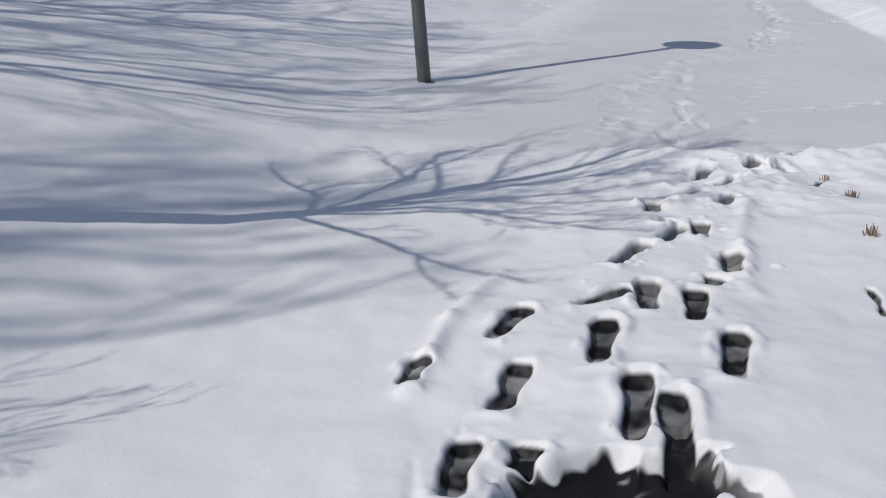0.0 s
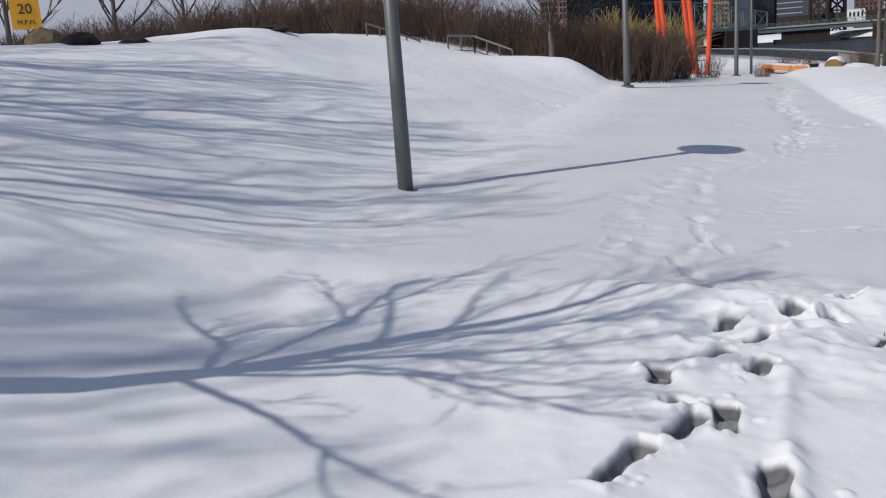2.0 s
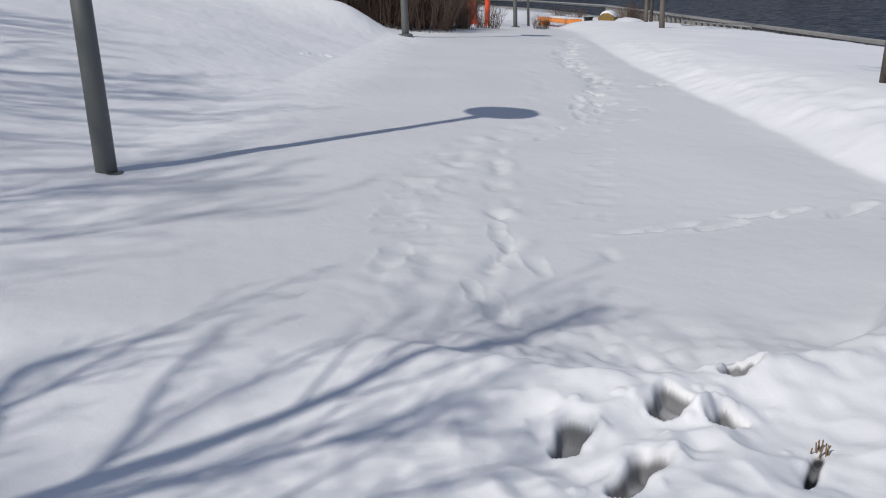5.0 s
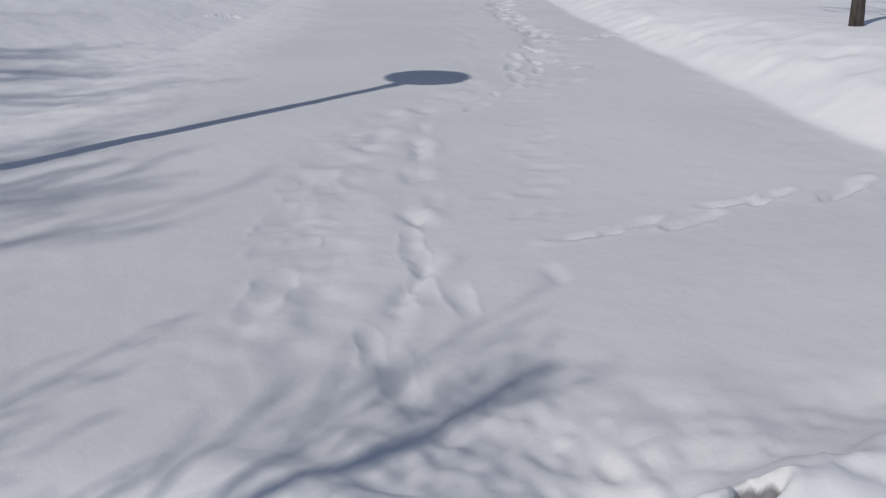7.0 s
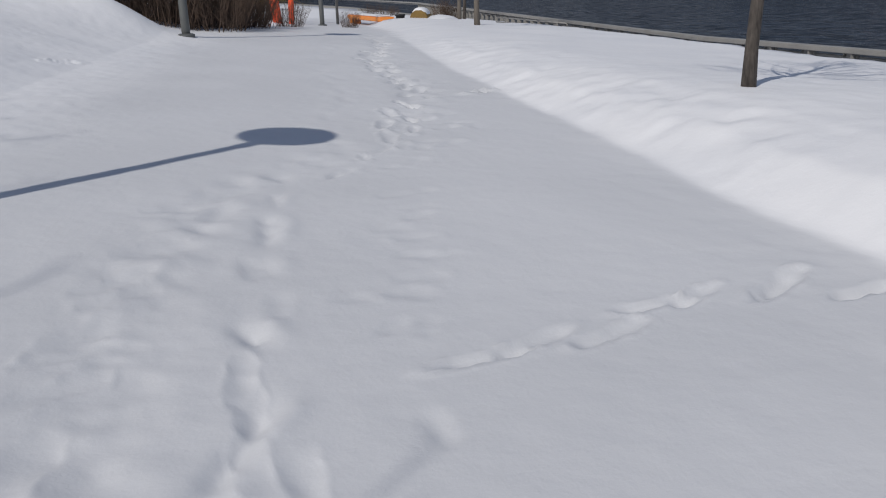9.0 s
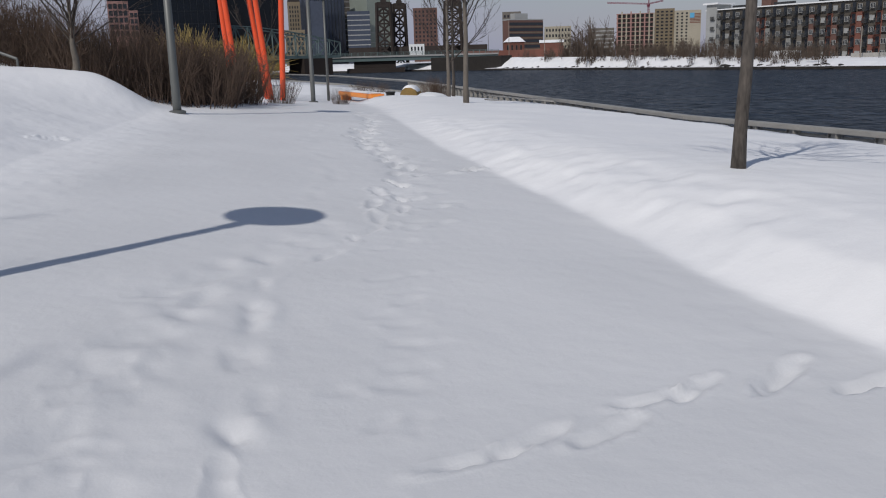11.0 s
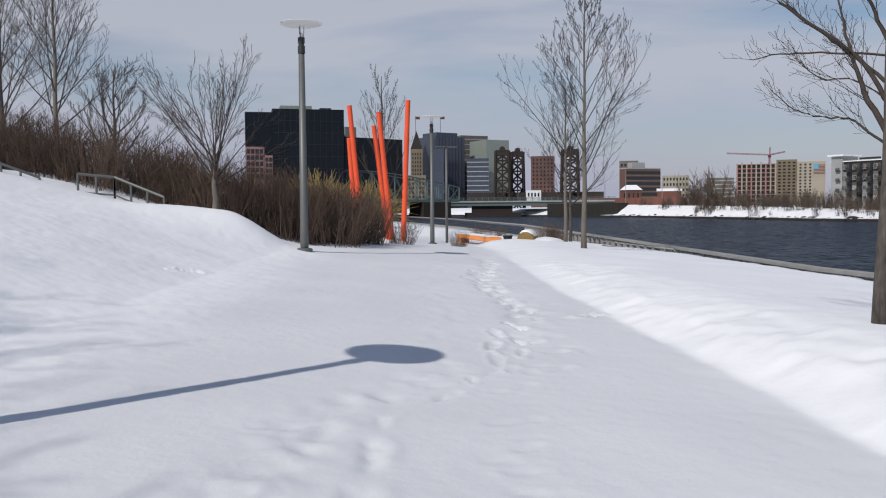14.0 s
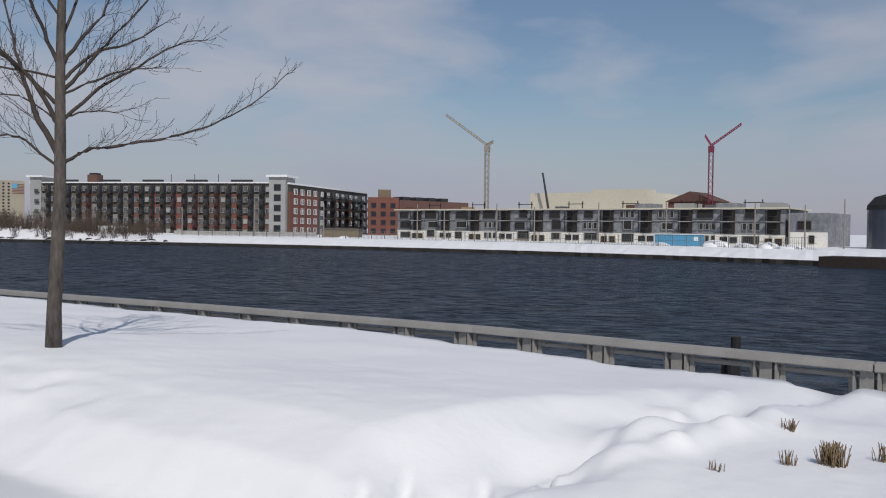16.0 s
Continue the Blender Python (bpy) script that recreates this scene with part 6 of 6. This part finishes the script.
for (b0, e0), (b1, e1), dist in (((13.15, -1.2), (12.42, 6.75), 35), ((12.75, -1.2), (12.38, 4.65), 36), ((15.1, -1.3), (14.35, 6.35), 35), ((14.85, -1.3), (14.02, 5.45), 36), ((15.92, -1.35), (16.3, 7.1), 34.5)):
    orange_pole(at_elev(b0, dist, e0 - 0.3), at_elev(b1, dist, e1), 0.108)

# ---- yellow willow behind the poles ----
def willow(bearing, dist, width, height, seed):
    x, y = polar(bearing, dist)
    rnd = random.Random(seed)
    root = thing("willow_shrub", (x, y, -0.5), "yellow-twigged willow shrub by the bridge", "shrub", "willows")
    tw = Twigs()
    for _ in range(650):
        a, e = rnd.uniform(0, math.tau), rnd.uniform(0.2, 1.45)
        d = Vector((math.cos(a) * math.cos(e), math.sin(a) * math.cos(e), math.sin(e) + 0.3))
        tw.tube(sway(Vector((rnd.uniform(-.3, .3) * width, rnd.uniform(-.3, .3) * width, 0)), d, height * rnd.uniform(0.6, 1.05), rnd, 0.12, -0.15, 5), 0.03, 0.018, 3)
    tw.link("crown", WILLOW, root)


willow(10.4, 105, 5, 6.6, 91)
willow(14.0, 108, 5, 5.4, 92)
willow(11.6, 110, 5, 5.2, 93)


# ---- things where the path meets the promenade ----
def trough(bearing0, bearing1, dist0, dist1):
    x0, y0 = polar(bearing0, dist0)
    x1, y1 = polar(bearing1, dist1)
    ln = math.hypot(x1 - x0, y1 - y0)
    root = thing("orange_bench", (x0, y0, land_at(x1, y1) - 0.22), "long orange bench capped with snow", "bench", rz=math.degrees(math.atan2(y1 - y0, x1 - x0)))
    part("seat", boxed(0, ln, -0.3, 0.3, 0.12, 0.32, bevel=0.03), ORANGE_BENCH, root)
    part("leg", boxed(0.2, 0.5, -0.25, 0.25, -0.4, 0.12), ORANGE_BENCH, root), part("leg", boxed(ln - 0.5, ln - 0.2, -0.25, 0.25, -0.4, 0.12), ORANGE_BENCH, root)
    part("snow_cap", boxed(0.05, ln - 0.4, -0.27, 0.27, 0.32, 0.38, bevel=0.025), SNOW, root)


trough(19.9, 22.1, 44, 38)
x, y = polar(22.9, 36)
root = thing("litter_bin", (x, y, land_at(x, y) - 0.12), "small black round litter bin in the snow", "litter bin")
part("body", turned([(0.16, -0.35), (0.18, 0.22), (0.21, 0.22), (0.21, 0.28), (0.17, 0.28)], 20), BLACK_PLASTIC, root)
x, y = polar(24.25, 37)
root = thing("drum_seat", (x, y, land_at(x, y) - 0.24), "round yellow-brown wooden drum capped with snow", "seat", rz=232)
bm = turned([(0.05, -0.45), (0.36, -0.45), (0.38, -0.4), (0.38, 0.4), (0.36, 0.45), (0.05, 0.45)], 28)
bmesh.ops.rotate(bm, verts=bm.verts, cent=(0, 0, 0), matrix=Matrix.Rotation(math.pi / 2, 3, "Y"))
bmesh.ops.translate(bm, verts=bm.verts, vec=(0, 0, 0.22))
part("drum", bm, CORK, root)
bm = bmesh.new()
tube(bm, [(-0.6, 0.0, 0.28), (-0.3, 0.0, 0.32), (0.25, 0.0, 0.33), (0.42, 0.0, 0.31)], [0.26, 0.35, 0.35, 0.31], 18)
part("snow_cap", bm, SNOW, root, smooth=True)


def hoop_rail(p, q):
    """A low tube rail with a rounded end."""
    root = thing("guard_rail", (p[0], p[1], p[2]), "low pale steel tube rail with a rounded end", "guard rail")
    d = Vector(q) - Vector(p)
    e = d.normalized() * 0.12
    low = Vector((0, 0, -0.16))
    part("tube_rail", tubed([(0, 0, 0), tuple(d), tuple(d + e + low * 0.25), tuple(d + e + low * 0.75), tuple(d + low), tuple(low)], 0.024, 8), RAIL_STEEL, root, smooth=True)
    for k in range(2):
        foot = d * (0.15 + 0.75 * k)
        part("post", tubed([tuple(foot + Vector((0, 0, -1.3))), tuple(foot)], 0.022, 8), RAIL_STEEL, root)


hoop_rail((18.25, 34.93, -0.12), (17.67, 29.43, -0.17))


# ---- dead grass tufts poking through the snow ----
def tuft(x, y, n, high, wide, seed, mat=None):
    rnd = random.Random(seed)
    tw = Twigs()
    for _ in range(n):
        a, rr = rnd.uniform(0, math.tau), rnd.random() * wide
        p = Vector((rr * math.cos(a), rr * math.sin(a), -0.05))
        tw.tube(sway(p, Vector((rnd.uniform(-.2, .2), rnd.uniform(-.2, .2), 1)), high * rnd.uniform(0.6, 1.1) + 0.05, rnd, 0.12, 0, 3), 0.0045, 0.0025, 3)
    ob = tw.link("grass_tuft", mat or DRY_GRASS, None)
    ob.matrix_basis = pose(x, y, land_at(x, y))
    tagged(ob, "clump of cut dry tan grass in the snow", "grass tuft", "grass tufts")


for x, y, n, h, w, sd in ((2.68, 5.36, 22, .05, .035, 1), (2.43, 4.61, 20, .07, .03, 2), (2.30, 3.57, 150, .10, .11, 3), (2.18, 3.18, 40, .07, .05, 12), (9.1, 6.0, 30, .09, .045, 4), (8.15, 5.78, 150, .15, .085, 5), (8.0, 6.03, 26, .10, .045, 6), (7.6, 6.42, 14, .07, .06, 7),
                         (8.5, 5.45, 24, .11, .05, 8), (9.3, 6.8, 10, .08, .04, 9), (2.73, 5.86, 10, .02, .04, 10)):
    tuft(x, y, n, h, w, sd)


# ---- brush, small trees and poles on the far bank ----
def brush_mesh(seed, height, stems, mat):
    rnd = random.Random(seed)
    tw = Twigs()
    for _ in range(stems):
        p = Vector((rnd.gauss(0, 0.8), rnd.gauss(0, 0.8), -0.5))
        ln = height * rnd.uniform(0.6, 1.05)
        pts = sway(p, Vector((rnd.uniform(-.35, .35), rnd.uniform(-.35, .35), 1)), ln, rnd, 0.1, 0.05, 5)
        tw.tube(pts, 0.07, 0.025, 3)
        for _k in range(14):
            i = rnd.randint(1, 4)
            q = pts[i].lerp(pts[min(i + 1, 5)], rnd.random())
            sd = Vector((rnd.uniform(-1, 1), rnd.uniform(-1, 1), rnd.uniform(0.2, 1.3)))
            tw.tube(sway(q, sd, ln * rnd.uniform(0.15, 0.35), rnd, 0.15, 0.1, 2), 0.03, 0.016, 3)
    me = bpy.data.meshes.new("brush")
    me.from_pydata([tuple(p) for p in tw.v], [], tw.f)
    me.materials.append(mat)
    return me


BRUSH = [brush_mesh(200 + k, 5.0, 12, FAR_TWIG) for k in range(5)]
br = random.Random(21)


def shore_d(b):
    return float(np.interp(b, [p[0] for p in SHORE], [p[1] for p in SHORE]))


for k in range(180):
    b_ = 32.0 + 18.5 * (k / 179) ** 0.9 + br.uniform(-.3, .3)
    back = br.uniform(1.2, 26) if b_ > 36.5 else br.uniform(4, 26)
    d_ = shore_d(b_) + back
    x, y = polar(b_, d_)
    big = br.uniform(0.3, 1.0) * (1.7 if br.random() < 0.14 else 1.0) * (1.5 if 34.8 < b_ < 37.2 else 1.0) * (1.2 if b_ > 38 else 1.0) * (0.55 if back < 6 else 0.8) * (0.7 if b_ < 34.5 else 1.0) * d_ / 225
    ob = new("bank_shrub", BRUSH[k % 5])
    ob.matrix_basis = pose(x, y, -1.5 if back < 5 else (0.2 if b_ < 44 else -0.6), 0, 0, br.uniform(0, 360)) @ Matrix.Diagonal((big, big, big, 1))
    tagged(ob, "bare brown brush on the far river bank", "shrub", "brush on the far bank")


def bank_stone(seed):
    bm = bmesh.new()
    bmesh.ops.create_icosphere(bm, subdivisions=2, radius=1)
    for v in bm.verts:
        k = 1 + 0.4 * noise.noise(v.co * 1.6 + Vector((seed, 0, 0)))
        v.co = Vector((v.co.x * k, v.co.y * 0.8 * k, v.co.z * 0.6 * k))
    return bm


STONES = [shared_mesh(("stone", k), lambda: bank_stone(k * 3.1), (DARK_STONE,)) for k in range(4)]
for k in range(90):
    b_ = 29.5 + 21.5 * k / 89 + br.uniform(-.2, .2)
    back = br.uniform(0.4, 3.2)
    x, y = polar(b_, shore_d(b_) + back)
    size = br.uniform(0.25, 0.8) * (1.8 if k in (61, 62, 63) else 1.0)
    ob = new("bank_stone", STONES[k % 4])
    ob.matrix_basis = pose(x, y, -2.45 + 0.2 * back, 0, 0, br.uniform(0, 360)) @ Matrix.Diagonal((size * 1.4, size, size, 1))
    tagged(ob, "dark stone at the foot of the snowy far bank", "stone", "stones along the far bank")


def site_fence(b0, b1):
    """Wire fence on posts along the top of the far bank."""
    root = thing("wire_fence", (0, 0, 0), "grey wire fence on thin posts along the far bank", "fence")
    post = shared_mesh(("fence_post", "far"), lambda: boxed(-0.06, 0.06, -0.06, 0.06, -0.3, 1.75), (GALV,))
    n = 46
    stops = [polar(b0 + (b1 - b0) * k / n, shore_d(b0 + (b1 - b0) * k / n) + 15.5) for k in range(n + 1)]
    bm = bmesh.new()
    for (x0, y0), (x1, y1) in zip(stops, stops[1:]):
        piece("fence_post", post, root, pose(x0, y0, -0.85))
        ln = math.hypot(x1 - x0, y1 - y0)
        place = pose(x0, y0, -0.85, 0, 0, math.degrees(math.atan2(y1 - y0, x1 - x0)))
        wires = [(0, ln, -0.015, 0.015, zz, zz + 0.04) for zz in (0.05, 0.85, 1.65)] + [(0.3 * k, 0.3 * k + 0.035, -0.01, 0.01, 0.0, 1.68) for k in range(int(ln / 0.3))]
        for dims in wires:
            for v in box(bm, *dims):
                v.co = place @ v.co
    tagged(part("wire_mesh", bm, GALV, root), kind="stuff")


site_fence(53, 92.5)
pole_me = shared_mesh(("pole", "far"), lambda: tubed([(0, 0, -0.5), (0, 0, 7.5)], [0.16, 0.1], 6), (TIMBER,))
for b_, d_, hh in ((52, 210, .9), (56.5, 200, 1), (61, 190, 1), (67.2, 185, 1), (69, 180, .8), (72.5, 172, 1), (75, 168, .9), (79.2, 161, 1), (83.5, 156, 1), (88.9, 150, .95), (90.9, 147, .9), (91.8, 146, .9), (94.0, 144, 1.0), (30.9, 352, 2.2), (33.2, 335, 1.5)):
    x, y = polar(b_, d_)
    ob = new("utility_pole", pole_me)
    ob.matrix_basis = pose(x, y, -0.8) @ Matrix.Diagonal((1, 1, hh, 1))
    tagged(ob, "dark wooden pole standing on the far bank", "pole", "poles on the far bank")


def heap(x, y, z, w, h, seed, label, mat):
    rnd = random.Random(seed)
    bm = bmesh.new()
    bmesh.ops.create_icosphere(bm, subdivisions=3, radius=1)
    for v in bm.verts:
        k = 1 + 0.18 * noise.noise(v.co * 1.7 + Vector((seed, 0, 0)))
        v.co = Vector((v.co.x * w * k, v.co.y * w * 0.7 * k, max(-0.3, v.co.z) * h * k))
    ob = part("snow_mound", bm, mat, smooth=True)
    ob.matrix_basis = pose(x, y, z, 0, 0, rnd.uniform(0, 90))
    tagged(ob, label, "snow pile", "snow piles")


for b_, w_, h_ in ((62.3, 1.6, 1.2), (79.0, 1.6, .9), (86.6, 2.0, 1.9), (88.3, 1.6, 1.3), (89.7, 1.9, 1.7), (91.0, 2.0, 1.2), (83.2, 1.4, 1.0), (72.0, 1.8, .6)):
    x, y = polar(b_, shore_d(b_) + 17)
    heap(x, y, -0.95, w_ * 1.15, h_ * 0.6, int(b_ * 10), "ploughed heap of snow on the far bank", SNOW)

x, y = polar(25.35, 37.2)
heap(x, y, land_at(x, y) - 0.2, 1.15, 0.34, 7, "low mound of snow beside the wooden drum", SNOW)

# rocks on the brow of the hill
def rock(x, y, w, h, seed, label, mat):
    bm = bmesh.new()
    bmesh.ops.create_icosphere(bm, subdivisions=3, radius=1)
    for v in bm.verts:
        k = 1 + 0.35 * noise.noise(v.co * 1.9 + Vector((seed, 0, 0)))
        v.co = Vector((v.co.x * w * k, v.co.y * w * 0.8 * k, v.co.z * h * k))
    ob = part("rock", bm, mat)
    ob.matrix_basis = pose(x, y, land_at(x, y))
    tagged(ob, label, "rock", "rocks on the hill")


BROWN_ROCK = material("brown_rock", (0.10, 0.075, 0.04), 0.9, vary=0.3, scale=3, fine=20, bump=0.5, dist=0.03)
rock(-6.5, 18.1, 0.4, 0.2, 3, "dark rock poking out of the hill snow", DARK_STONE)
rock(-5.6, 18.6, 0.3, 0.12, 5, "dark rock poking out of the hill snow", DARK_STONE)
rock(-3.45, 21.6, 0.35, 0.10, 7, "dark rock poking out of the hill snow", DARK_STONE)
rock(-9.45, 23.4, 0.62, 0.62, 9, "large brown boulder beyond the hill's brow", BROWN_ROCK)

# blue site trailer
p0, p1 = polar(82.8, 149), polar(85.65, 147)
t = Block("site_trailer", p0, p1, -0.85, 1.0, 2.5, BLUE_PAINT, "sky blue site trailer on the snowy bank", "trailer")
t.add("roof", (-0.1, t.w + 0.1, -0.1, 2.6, 1.85, 1.97), WHITE_ROOF), t.add("tow_hitch", (t.w, t.w + 0.8, 1, 1.4, -0.1, 0.25), DARK_STEEL)
t.add("emblem", (t.w - 1.1, t.w - 0.4, -0.02, 0, 0.8, 1.5), WHITE_ROOF)
# low tan hut and a white shed on the bank
t = Block("storage_hut", polar(60.9, 196), polar(63.3, 194), -0.8, 1.1, 4, TAN_STONE, "low tan storage hut with a flat roof", "hut")
t.roof(0.2, 0.25, GREY_CLAD)
t = Block("white_shed", polar(47.0, 214), polar(48.4, 212), -0.8, 1.3, 4, WHITE_ROOF, "white shed among the bank's brush", "shed")
# concrete wall along the apartments
p0, p1 = polar(51.5, 216), polar(60.5, 200)
t = Block("garden_wall", p0, p1, -0.9, 0.35, 0.4, CONCRETE, "pale concrete wall below the apartment building", "wall")
# dark storage tank and rusty dock at the river's bend
x, y = polar(97.2, 150)
root = thing("storage_tank", (x, y, -1.0), "large dark storage tank with a domed top", "tank")
part("shell", turned([(5.2, 0), (5.2, 6.2)], 28), SLATE_GLASS, root), part("dome", turned([(5.3, 6.2), (5.25, 6.9), (4.2, 8.2), (2, 8.9), (0.2, 9.1)], 28), BLACK_PLASTIC, root)
t = Block("dock", polar(92.6, 112), polar(96.5, 110), -3.2, -1.35, 6, RUST, "dark rusty dock wall at the water", "dock")
# mooring piles in the river
x, y = polar(87.8, 16.5)
root = thing("mooring_dolphin", (x, y, -3.6), "cluster of dark timber mooring piles in the river", "mooring pile")
for dx, dy, hh in ((0, 0, 2.95), (0.16, 0.12, 2.6), (-0.18, 0.1, 2.55), (0.02, 0.24, 2.6)):
    part("timber_post", tubed([(dx, dy, 0), (dx * 0.6, dy * 0.6, hh)], [0.11, 0.09], 10), BLACK_PLASTIC, root)


# ---- speed sign beyond the hill ----
def text_mesh(word, size, depth=0.01):
    cu = bpy.data.curves.new("text", "FONT")
    cu.body, cu.size, cu.extrude, cu.align_x = word, size, depth, "CENTER"
    ob = bpy.data.objects.new("text", cu)
    scene.collection.objects.link(ob)
    me = bpy.data.meshes.new_from_object(ob.evaluated_get(bpy.context.evaluated_depsgraph_get()))
    bpy.data.objects.remove(ob)
    return me


YELLOW = material("yellow_sign", (0.75, 0.36, 0.02), 0.5, vary=0.08, scale=3, fine=30, bump=0.02)
SIGN_BLACK = material("sign_black", (0.02, 0.02, 0.02), 0.5, vary=0.1, scale=3, fine=30, bump=0.0)
x, y = 0.45 - 30 * math.sin(radians(25.2)), 1.45 + 30 * math.cos(radians(25.2))
root = thing("speed_sign", (x, y, land_at(x, y)), "yellow square speed sign reading 20 M.P.H. on a post", "road sign", rz=26)
zs = 3.62 - land_at(x, y)
part("post", tubed([(0, 0.03, -0.3), (0, 0.03, zs + 0.4)], 0.03, 8), GALV, root)
panel = part("panel", boxed(-0.42, 0.42, -0.01, 0.01, zs - 0.45, zs + 0.45, bevel=0.004), YELLOW, root)
for word, size, dz in (("20", 0.42, 0.02), ("M.P.H.", 0.2, -0.3)):
    me = text_mesh(word, size)
    me.materials.clear()
    me.materials.append(SIGN_BLACK)
    ob = new("lettering", me)
    ob.parent = panel
    ob.matrix_basis = pose(0, -0.015, zs + dz, 90, 0, 0)
